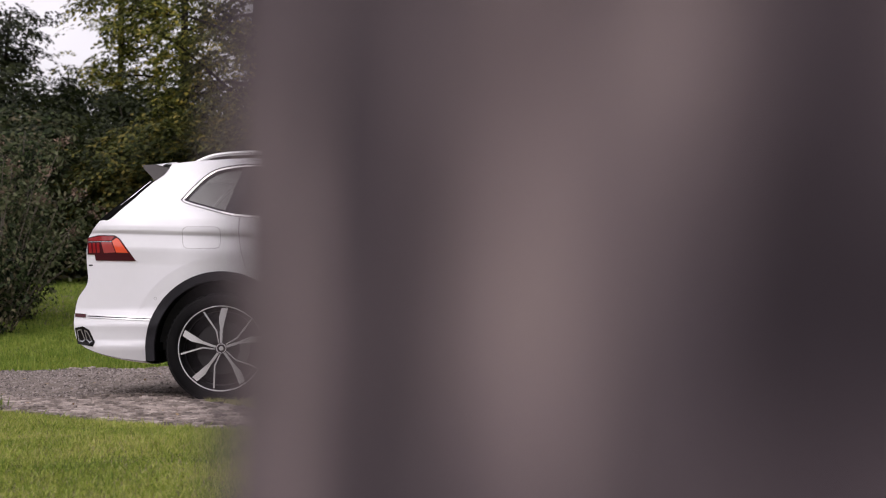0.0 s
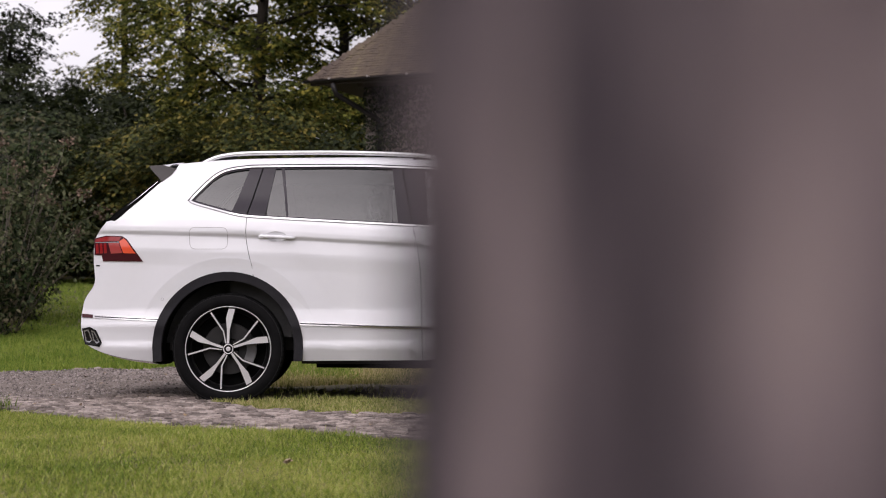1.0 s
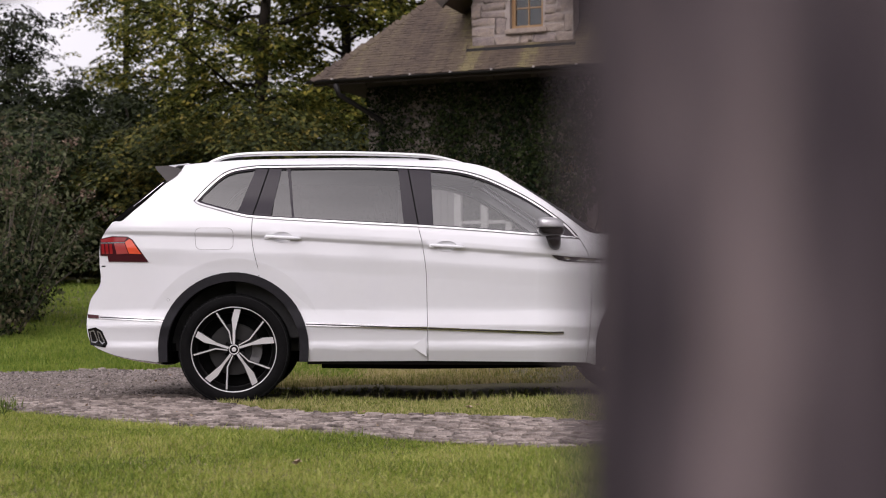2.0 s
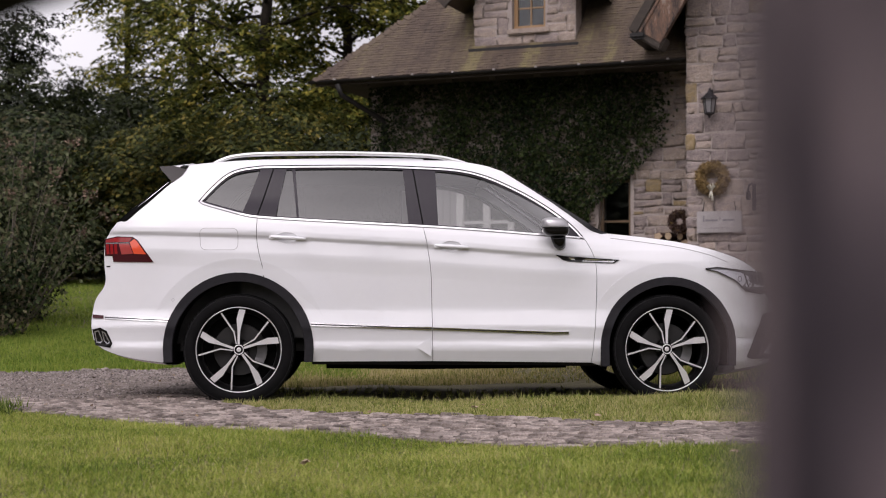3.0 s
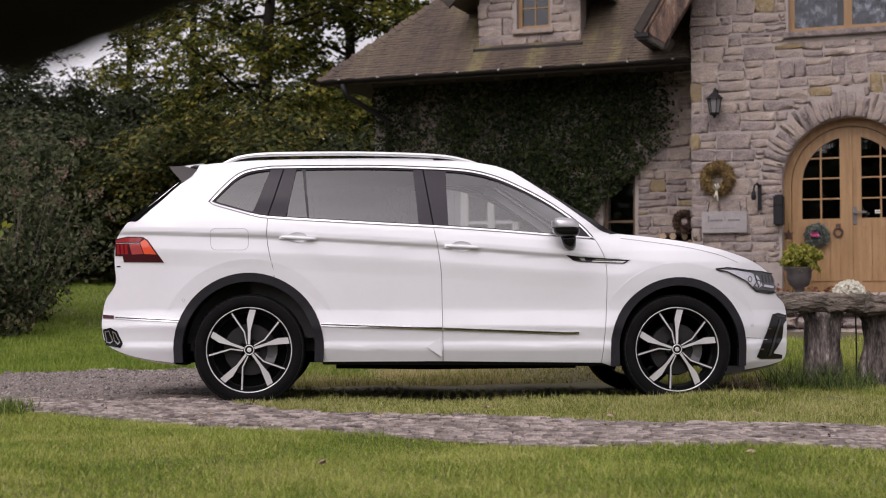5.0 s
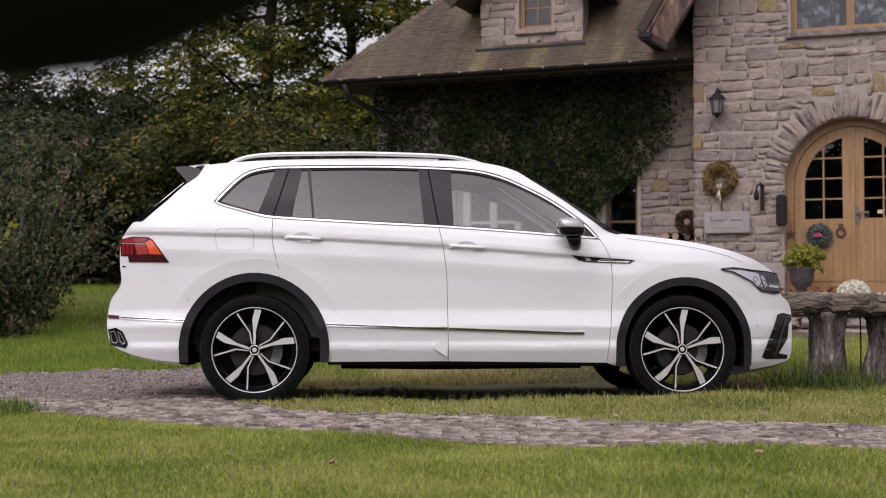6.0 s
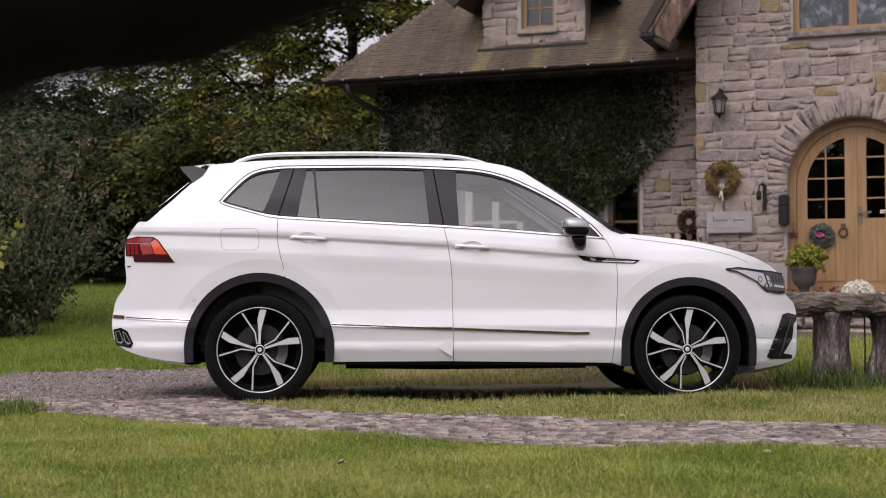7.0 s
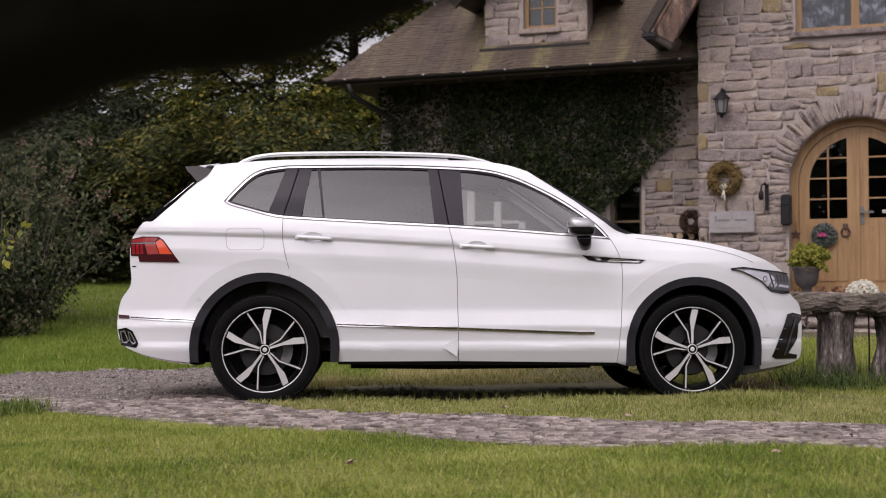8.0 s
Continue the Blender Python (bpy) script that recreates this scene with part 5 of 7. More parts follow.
        shift = [(x - float(np.interp(x, [1.73, 2.05, 2.32, 2.41], [0.002, 0.012, 0.040, 0.050])), z - float(np.interp(x, [1.73, 2.05, 2.32, 2.41], [0.002, 0.008, 0.014, 0.004]))) for x, z in border]
        part("screen_border", skin(tidy(border + shift[::-1]), side, off=0.002, depth=0.006), M_GLOSS, car, "black border of the windscreen")
        # black bumper blade
        ct = [(3.468, 0.572), (3.514, 0.583), (3.588, 0.568), (3.590, 0.534), (3.562, 0.505), (3.552, 0.410), (3.474, 0.312), (3.552, 0.300), (3.552, 0.274), (3.368, 0.276), (3.339, 0.292), (3.369, 0.360), (3.424, 0.472)]
        blade = part("bumper_trim", skin(ct, side, off=0.008, depth=0.03), M_GLOSS, car, "gloss black C-shaped bumper trim")
        for x, z in ((3.432, 0.476), (3.400, 0.405), (3.370, 0.342)):
            part("fin", skin([(x - 0.018, z + 0.0015), (x + 0.018, z + 0.0025), (x + 0.018, z - 0.0015), (x - 0.018, z - 0.002)], side, off=0.016, depth=0.006), M_SILVER_DIM, blade)
        part("edge_strip", skin([(3.528, 0.541), (3.543, 0.543), (3.450, 0.297), (3.430, 0.296)], side, off=0.014, depth=0.012), M_EDGE_STRIP, blade, "satin edge of the bumper trim")
        part("edge_strip", skin([(3.500, 0.566), (3.575, 0.560), (3.575, 0.553), (3.504, 0.559)], side, off=0.012, depth=0.006), M_EDGE_STRIP, blade)
        # exhaust trim
        ex = [(-0.958, 0.475), (-0.90, 0.487), (-0.855, 0.465), (-0.815, 0.385), (-0.83, 0.357), (-0.935, 0.372)]
        exh = part("exhaust_trim", skin(ex, side, off=0.006, depth=0.03), M_GLOSS, car, "chrome-ringed exhaust trim in black surround")
        part("chrome_ring", skin([(-0.945, 0.462), (-0.91, 0.470), (-0.88, 0.40), (-0.90, 0.385), (-0.93, 0.39)], side, [inset([(-0.945, 0.462), (-0.91, 0.470), (-0.88, 0.40), (-0.90, 0.385), (-0.93, 0.39)], 0.008)], off=0.009, depth=0.006), M_SILVER_DIM, exh)
        part("chrome_ring", skin([(-0.89, 0.466), (-0.865, 0.455), (-0.83, 0.39), (-0.85, 0.378), (-0.875, 0.40)], side, [inset([(-0.89, 0.466), (-0.865, 0.455), (-0.83, 0.39), (-0.85, 0.378), (-0.875, 0.40)], 0.008)], off=0.009, depth=0.006), M_SILVER_DIM, exh)
        part("rear_reflector", skin([(-0.958, 0.572), (-0.88, 0.566), (-0.88, 0.545), (-0.958, 0.548)], side, off=0.008, depth=0.01), M_RED_DARK, car, "dark red bumper reflector")
        # parking sensors
        for x, z in ((-0.42, 0.665), (-0.36, 0.78), (3.30, 0.50)):
            ring = [(x + 0.0095 * math.cos(a), z + 0.0095 * math.sin(a)) for a in np.linspace(0, 2 * math.pi, 15)[:-1]]
            part("parking_sensor", skin(ring, side, [inset(ring, 0.0016)], off=0.0012, depth=0.003), M_SEAM, car)
        # roof rail
        bm = bmesh.new()
        line = smooth_line([(-0.20, 1.577), (-0.15, 1.602), (-0.068, 1.628), (0.093, 1.646), (0.400, 1.653), (0.770, 1.655), (1.225, 1.641), (1.419, 1.609), (1.545, 1.567)], 5)
        vs = []
        for x, z in line:
            y = side * 0.615
            vs.append([bm.verts.new((x, y + side * a, z + b)) for a, b in ((-0.016, -0.022), (0.014, -0.022), (0.018, -0.006), (0.010, 0.004), (-0.012, 0.004), (-0.018, -0.008))])
        for p, q in zip(vs, vs[1:]):
            for k in range(6):
                bm.faces.new((p[k], p[(k + 1) % 6], q[(k + 1) % 6], q[k]))
        bm.faces.new(vs[0]), bm.faces.new(vs[-1][::-1])
        bmesh.ops.recalc_face_normals(bm, faces=bm.faces)
        rail = part("roof_rail", bm, M_RAIL, car, "bright silver roof rail", smooth=True)
        for x0, x1 in ((-0.18, 0.03), (1.20, 1.42)):
            n = 8
            zt = lambda x: float(np.interp(x, [p[0] for p in line], [p[1] for p in line])) - 0.024
            poly = [(x0 + (x1 - x0) * k / n, zt(x0 + (x1 - x0) * k / n)) for k in range(n + 1)]
            base = [(x, max(z - 0.018, 1.56)) for x, z in poly[::-1]]
            bm = slab(poly + base, [], side * 0.612 - 0.012, side * 0.612 + 0.012)
            part("rail_foot", bm, M_GLOSS, rail)
        # mirror
        mx, mz = 2.035, 1.135
        cap = bmesh.new()
        bmesh.ops.create_uvsphere(cap, u_segments=24, v_segments=14, radius=1)
        for q in cap.verts:
            x, y, z = q.co
            e = lambda a, n: math.copysign(abs(a) ** n, a)
            q.co = Vector((mx + 0.088 * e(x, 0.62) - 0.015 * z, side * (1.005 + 0.085 * e(y, 0.7)), mz + 0.062 * e(z, 0.60)))
        low = cap.copy()
        bmesh.ops.bisect_plane(cap, geom=[*cap.verts, *cap.edges, *cap.faces], plane_co=(0, 0, mz - 0.002), plane_no=(0, 0, 1), clear_inner=True)
        bmesh.ops.bisect_plane(low, geom=[*low.verts, *low.edges, *low.faces], plane_co=(0, 0, mz - 0.008), plane_no=(0, 0, 1), clear_outer=True)
        mirror = part("mirror", cap, M_MIRROR_CAP, car, "door mirror with brushed silver cap", smooth=True)
        part("mirror_base", low, M_GLOSS, mirror, smooth=True)
        foot = tube(bmesh.new(), [(mx + 0.02, side * 0.99, mz - 0.05), (mx + 0.035, side * 0.95, mz - 0.10), (mx + 0.05, side * 0.895, mz - 0.115)], [0.05, 0.042, 0.035], 12)
        part("mirror_foot", foot, M_GLOSS, mirror, smooth=True)
    part("tailgate", bridge(OUT_REAR, 0.045), M_PAINT, car, "white tailgate and rear bumper")
    part("rear_window", bridge(OUT_GLASS[:3], 0.03), M_CARGLASS_DARK, car).visible_shadow = False
    part("roof", bridge(OUT_GLASS[2:] + OUT_ROOF[1:], 0.028), M_PAINT, car)
    part("windscreen", bridge(OUT_SCREEN, 0.05), M_CARGLASS, car).visible_shadow = False
    part("bonnet", bridge(OUT_HOOD, 0.03), M_PAINT, car, "white bonnet")
    part("front_bumper", bridge(OUT_NOSE, 0.07), M_PAINT, car, "white front bumper")
    # spoiler over the rear window
    bm = bmesh.new()
    rows = []
    for s in np.linspace(-1, 1, 13):
        w = 0.60
        y = s * w
        bow = 0.03 * (1 - s * s)
        rows.append([bm.verts.new((x - bow, y, z + bow * 0.3)) for x, z in ((-0.536, 1.550), (-0.33, 1.575), (-0.30, 1.555), (-0.40, 1.480), (-0.452, 1.448), (-0.50, 1.520), (-0.533, 1.538))])
    for p, q in zip(rows, rows[1:]):
        for k in range(7):
            bm.faces.new((p[k], p[(k + 1) % 7], q[(k + 1) % 7], q[k]))
    bm.faces.new(rows[0]), bm.faces.new(rows[-1][::-1])
    bmesh.ops.recalc_face_normals(bm, faces=bm.faces)
    part("spoiler", bm, M_PAINT, car, "white roof spoiler")
    for side in (-1, 1):
        part("spoiler_end", skin([(-0.543, 1.545), (-0.450, 1.550), (-0.362, 1.525), (-0.391, 1.481), (-0.452, 1.434), (-0.473, 1.462), (-0.523, 1.514)], side, off=0.004, depth=0.03), M_CLAD_GREY, car, "dark grey spoiler end plate")
        edge = OUT_GLASS[:3] + [(x - 0.010, z) for x, z in PILLAR_EDGE[4:0:-1]]
        part("rear_window_edge", skin([(x - 0.004, z) for x, z in edge], side, off=-0.004, depth=0.03), M_UNDER, car, "black edge of the rear window")
        part("window_edge_trim", skin([(-0.660, 1.272), (-0.478, 1.436), (-0.476, 1.434), (-0.6575, 1.270)], side, off=0.002, depth=0.006), M_SILVER_DIM, car, "thin bright edge of the tailgate glass")
    bm = tube(bmesh.new(), [(-0.845, 0.02, 1.150), (-0.862, 0.02, 1.176), (-0.842, -0.30, 1.190), (-0.815, -0.56, 1.196)], [0.022, 0.020, 0.014, 0.009], 8)
    part("rear_wiper", bm, M_GLOSS, car, "black rear wiper arm", smooth=True)
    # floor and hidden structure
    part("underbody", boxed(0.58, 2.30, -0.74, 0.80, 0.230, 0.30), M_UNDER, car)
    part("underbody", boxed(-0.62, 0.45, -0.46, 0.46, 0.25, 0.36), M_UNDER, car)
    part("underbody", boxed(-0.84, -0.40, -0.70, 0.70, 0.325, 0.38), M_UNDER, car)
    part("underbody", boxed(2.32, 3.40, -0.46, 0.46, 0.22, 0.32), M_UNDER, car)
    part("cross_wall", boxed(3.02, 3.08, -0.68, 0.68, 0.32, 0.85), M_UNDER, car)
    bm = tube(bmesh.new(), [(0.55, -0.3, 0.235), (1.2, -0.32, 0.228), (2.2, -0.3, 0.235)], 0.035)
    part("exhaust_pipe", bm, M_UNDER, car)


M_LAMP_HOUSING = plain("grey_lamp_housing", (0.13, 0.128, 0.14), 0.3, 0.1)
M_LAMP_SILVER = plain("lamp_reflector", (0.86, 0.85, 0.90), 0.25, 0.0)
M_EDGE_STRIP = plain("satin_grey_strip", (0.07, 0.07, 0.073), 0.3, 0.6)
M_LOUVRE = plain("dark_lamp_louvre", (0.16, 0.158, 0.165), 0.25, 0.6)
M_SILVER_DIM = plain("smoked_chrome", (0.42, 0.42, 0.44), 0.25, 0.8)
M_PILLAR = plain("gloss_black_pillar", (0.020, 0.016, 0.022), 0.2, spec=0.32)
M_SEAM = plain("grey_panel_seam", (0.28, 0.275, 0.28), 0.6)
M_RAIL = plain("satin_rail_aluminium", (0.80, 0.80, 0.81), 0.30, 0.7)
M_MIRROR_CAP = plain("brushed_mirror_cap", (0.42, 0.41, 0.42), 0.3, 0.85)
M_CLAD_GREY = plain("spoiler_grey", (0.026, 0.021, 0.020), 0.4, spec=0.3)
build_body()


def build_wheel(x, side, turn=0.0):
    """Tyre, alloy with five blades and five thin spokes, brake disc behind."""
    root = new("wheel")
    root.parent = car
    root.location = (x, side * 0.790, 0.345)
    root.rotation_euler = (0, 0, 0 if side < 0 else math.pi)
    # local -y is the outer face
    prof = [(0.268, 0.11), (0.30, 0.122), (0.335, 0.118), (0.353, 0.098), (0.359, 0.06), (0.361, 0.0), (0.359, -0.06), (0.353, -0.098), (0.338, -0.116), (0.305, -0.122), (0.283, -0.114), (0.272, -0.100), (0.270, -0.08)]
    tyre = part("tyre", lathe(prof, 64), M_TYRE, root, "black low-profile tyre", smooth=True)
    bm = bmesh.new()
    for k in range(64):
        a = 2 * math.pi * k / 64
        for y0, y1, tw in ((-0.108, -0.062, 0.06), (-0.05, 0.05, -0.05), (0.062, 0.108, 0.06)):
            m = Matrix.Rotation(a, 4, "Y") @ Matrix.Translation((0, (y0 + y1) / 2, 0.3540 if abs(y0 + y1) < 0.05 else 0.3480)) @ Matrix.Rotation(tw, 4, "Z")
            box(bm, -0.0125, 0.0125, -(y1 - y0) / 2, (y1 - y0) / 2, -0.006, 0.006, m)
    part("tread", bm, M_TYRE, tyre, kind="stuff")
    for r, y in ((0.343, -0.1105),):
        part("sidewall_rib", lathe([(r - 0.003, y + 0.003), (r - 0.0015, y - 0.0022), (r + 0.0015, y - 0.0022), (r + 0.003, y + 0.003)], 64), M_RIB, tyre, smooth=True)
    rim = part("rim", lathe([(0.270, 0.10), (0.250, 0.08), (0.240, 0.0), (0.245, -0.07), (0.262, -0.098), (0.2665, -0.104)], 64), M_RIM_DARK, root, "black alloy rim with machined silver spokes", smooth=True)
    part("rim_lip", lathe([(0.2690, -0.1000), (0.2705, -0.1065), (0.2752, -0.1075), (0.2768, -0.103)], 64), M_SILVER, rim, smooth=True)

    def spoke(poly, y0, y1, name, mat):
        bm = slab(poly, [], y0, y1)
        return part(name, bm, mat, rim)

    def polar(r, a, off):
        a = radians(a)
        return (r * math.cos(a) - off * math.sin(a), r * math.sin(a) + off * math.cos(a))
    for k in range(5):
        a = 90 + 72 * k + turn
        # a blade that widens to one side and ends broad at the rim
        right = [(0.036, -0.006), (0.123, -0.0085), (0.190, -0.0245), (0.2715, -0.0450)]
        left = [(0.2755, -0.004), (0.196, 0.0160), (0.121, 0.0090), (0.036, 0.0085)]
        body = [polar(r, a, o - 0.002) for r, o in right] + [polar(r, a, o + 0.002) for r, o in left]
        spoke(body, -0.092, -0.058, "spoke", M_RIM_DARK)
        bm = bmesh.new()
        rows = []
        for (r, o), (q, p) in zip(right, left[::-1]):
            y = -0.0925 - 0.010 * (1 - (r / 0.27)) - 0.002
            rows.append([bm.verts.new((*polar(r, a, o)[:1], y, polar(r, a, o)[1])), bm.verts.new((polar(q, a, p)[0], y, polar(q, a, p)[1]))])
        for p, q in zip(rows, rows[1:]):
            bm.faces.new((p[0], p[1], q[1], q[0]))
        face = bmesh.ops.extrude_face_region(bm, geom=list(bm.faces))["geom"]
        bmesh.ops.translate(bm, verts=[v for v in face if isinstance(v, bmesh.types.BMVert)], vec=(0, 0.004, 0))
        bmesh.ops.recalc_face_normals(bm, faces=bm.faces)
        part("spoke_face", bm, M_SILVER, rim)
        # thin partner spoke, kinked, running beside the blade to the hub
        c = [polar(0.036, a, 0.0165), polar(0.118, a + 15.5, 0), polar(0.2755, a + 26.3, 0)]
        for w, y0, y1, mat, nm in ((0.0080, -0.090, -0.056, M_RIM_DARK, "spoke"), (0.0056, -0.0955, -0.090, M_SILVER, "spoke_face")):
            l, r = [], []
            for i, p in enumerate(c):
                p0, p1 = c[max(i - 1, 0)], c[min(i + 1, 2)]
                d = Vector((p1[0] - p0[0], p1[1] - p0[1])).normalized()
                e = w * (0.6, 0.8, 1.0)[i]
                l.append((p[0] - d.y * e, p[1] + d.x * e))
                r.append((p[0] + d.y * e, p[1] - d.x * e))
            spoke(l + r[::-1], y0, y1, nm, mat)
    hub = part("hub_cap", lathe([(0.001, -0.098), (0.030, -0.098), (0.034, -0.094), (0.036, -0.08), (0.058, -0.07), (0.06, -0.05)], 32), M_RIM_DARK, rim, "round hub cap with plain silver ring", smooth=True)
    part("cap_ring", lathe([(0.0265, -0.0985), (0.0275, -0.1005), (0.0315, -0.1005), (0.0330, -0.0975)], 32), M_SILVER, rim, smooth=True)
    bm = lathe([(0.001, -0.1010), (0.012, -0.1005), (0.0145, -0.0985)], 24)
    part("cap_emblem", bm, M_SILVER, rim)
    for k in range(5):
        a = radians(50 + 72 * k + turn)
        part("wheel_bolt", lathe([(0.001, -0.078), (0.009, -0.078), (0.010, -0.062)], 8, m=Matrix.Translation((0.056 * math.cos(a), 0, 0.056 * math.sin(a)))), M_DISC, rim)
    part("barrel_band", lathe([(0.2445, -0.062), (0.2425, -0.06), (0.2375, -0.018), (0.2395, -0.014)], 64), M_BARREL, rim, smooth=True)
    disc = part("brake_disc", lathe([(0.07, -0.035), (0.165, -0.035), (0.168, -0.03), (0.168, -0.01), (0.06, -0.01)], 48), M_DISC, root, "grey steel brake disc", smooth=False)
    bm = bmesh.new()
    for a in (-10, 0, 10, 20):
        box(bm, -0.03, 0.03, -0.052, 0.0, -0.032, 0.032, Matrix.Rotation(radians(a + (0 if side < 0 else 160)), 4, "Y") @ Matrix.Translation((0.145, 0, 0)))
    part("brake_caliper", bm, M_CALIPER, root)
    bm = lathe([(0.02, 0.0), (0.24 if x < 1 else 0.175, 0.0), (0.24 if x < 1 else 0.175, 0.02), (0.02, 0.02)], 32)
    part("dust_shield", bm, M_UNDER, root)


for x in (0.0, 2.785):
    for side in (-1, 1):
        build_wheel(x, side)


def build_cabin():
    part("cabin_floor", boxed(-0.55, 2.5, -0.66, 0.66, 0.33, 0.42), M_CABIN, car)
    part("cabin_side", boxed(0.0, 2.3, -0.76, -0.70, 0.42, 1.0), M_CABIN, car)
    part("cabin_side", boxed(0.0, 2.3, 0.70, 0.76, 0.42, 1.0), M_CABIN, car)
    part("boot_lining", boxed(-0.70, 0.0, -0.64, 0.64, 0.42, 1.02), M_CABIN, car)
    bm = boxed(1.98, 2.36, -0.68, 0.68, 0.62, 1.06, bevel=0.05)
    part("dashboard", bm, M_CABIN, car, smooth=True)

    def seat(x, y, w, tall):
        s = new("seat")
        s.parent = car
        s.location = (x, y, 0)
        part("cushion", boxed(-0.08, 0.46, -w / 2, w / 2, 0.55, 0.72, bevel=0.05), M_SEAT, s, smooth=True)
        back = Matrix.Translation((-0.08, 0, 0.62)) @ Matrix.Rotation(radians(-18), 4, "Y")
        part("backrest", boxed(-0.07, 0.07, -w / 2, w / 2, 0, tall, m=back, bevel=0.05), M_SEAT, s, smooth=True)
        heads = (0,) if w < 0.7 else (-0.38, 0.38)
        for hy in heads:
            part("headrest", boxed(-0.05, 0.05, hy - 0.13, hy + 0.13, tall + 0.05, tall + 0.24, m=back, bevel=0.04), M_SEAT, s, smooth=True)
    seat(1.28, -0.36, 0.50, 0.60)
    seat(1.28, 0.36, 0.50, 0.60)
    seat(0.42, 0.0, 1.26, 0.55)
    bm = bmesh.new()
    m = Matrix.Translation((1.86, 0.36, 1.00)) @ Matrix.Rotation(radians(-65), 4, "Y")
    tube(bm, [m @ Vector((0.18 * math.cos(a), 0.18 * math.sin(a), 0)) for a in np.linspace(0, 2 * math.pi, 25)], 0.016, 8, caps=False)
    box(bm, -0.17, 0.17, -0.03, 0.03, -0.02, 0.02, m)
    part("steering_wheel", bm, M_CABIN, car, smooth=True)
    for side in (-1, 1):
        line = [(1.66, 1.525), (1.75, 1.488), (1.893, 1.398), (2.05, 1.296), (2.19, 1.200)]
        trim = smooth_line(line, 3)
        part("pillar_trim", skin(trim + [(x - 0.014, z - 0.046) for x, z in trim[::-1]], side, off=-0.050, depth=0.012, step=0.2), M_PALE_TRIM, car, "pale grey windscreen pillar trim")
        part("pillar_trim", skin([(1.10, 1.12), (1.20, 1.12), (1.16, 1.50), (1.09, 1.50)], side, off=-0.050, depth=0.012, step=0.2), M_PALE_TRIM, car)
    part("headliner", boxed(-0.35, 1.65, -0.56, 0.56, 1.535, 1.56), M_SEAT, car)


build_cabin()

# ---- trees and shrubs ----
def leaf_quads(centers, size, rng, droop=0.4, ratio=0.6):
    """Pointed four-cornered leaves turned every way."""
    n = len(centers)
    d = rng.normal(size=(n, 3))
    d[:, 2] = d[:, 2] * 0.6 - droop
    d /= np.linalg.norm(d, axis=1, keepdims=True)
    u = rng.normal(size=(n, 3))
    u -= d * (u * d).sum(1, keepdims=True)
    u /= np.linalg.norm(u, axis=1, keepdims=True)
    s = size * rng.uniform(0.6, 1.3, (n, 1))
    nrm = np.cross(d, u)
    a = centers - d * s * 0.5
    b = centers + u * s * ratio * 0.5 + nrm * s * 0.06
    c = centers + d * s * 0.5
    e = centers - u * s * ratio * 0.5 + nrm * s * 0.06
    return np.stack([a, b, c, e], 1)


def spray_quads(ends, per_end, per_spray, spread, radius, size, rng, flat=0.6, ratio=0.62):
    """Leaves held in flat, slightly drooping sprays round the ends of the limbs."""
    e = np.repeat(np.asarray(ends), per_end, axis=0)
    c = e + rng.normal(size=e.shape) * np.array([spread, spread, spread * flat])
    m = len(c)
    out = c[:, :2] - np.asarray(ends)[:, :2].mean(0)
    out /= np.linalg.norm(out, axis=1, keepdims=True) + 1e-6
    tilt = rng.normal(size=(m, 2)) * 0.22 - 0.42 * out
    c, tilt = np.repeat(c, per_spray, axis=0), np.repeat(tilt, per_spray, axis=0)
    n = len(c)
    a, r = rng.uniform(0, 2 * np.pi, n), radius * np.sqrt(rng.random(n))
    ox, oy = r * np.cos(a), r * np.sin(a)
    oz = ox * tilt[:, 0] + oy * tilt[:, 1] - 0.35 * r * r / radius + rng.normal(size=n) * 0.016
    c = c + np.stack([ox, oy, oz], -1)
    b = a + rng.normal(size=n) * 0.8
    d = np.stack([np.cos(b), np.sin(b), -0.30 + 0.26 * rng.normal(size=n)], -1)
    d[:, 2] += np.cos(b) * tilt[:, 0] + np.sin(b) * tilt[:, 1]
    d /= np.linalg.norm(d, axis=1, keepdims=True)
    u = np.stack([-np.sin(b), np.cos(b), 0.28 * rng.normal(size=n) - np.sin(b) * tilt[:, 0] + np.cos(b) * tilt[:, 1]], -1)
    u -= d * (u * d).sum(1, keepdims=True)
    u /= np.linalg.norm(u, axis=1, keepdims=True)
    s = size * rng.uniform(0.6, 1.3, (n, 1))
    nrm = np.cross(d, u)
    return np.stack([c - d * s * 0.5, c + d * s * 0.08 + u * s * ratio * 0.5 + nrm * s * 0.08, c + d * s * 0.5, c + d * s * 0.08 - u * s * ratio * 0.5 + nrm * s * 0.08], 1)


def clump_points(clumps, per, spread, rng, flat=0.7):
    c = np.repeat(np.asarray(clumps), per, axis=0)
    return c + rng.normal(size=c.shape) * np.array([spread, spread, spread * flat])


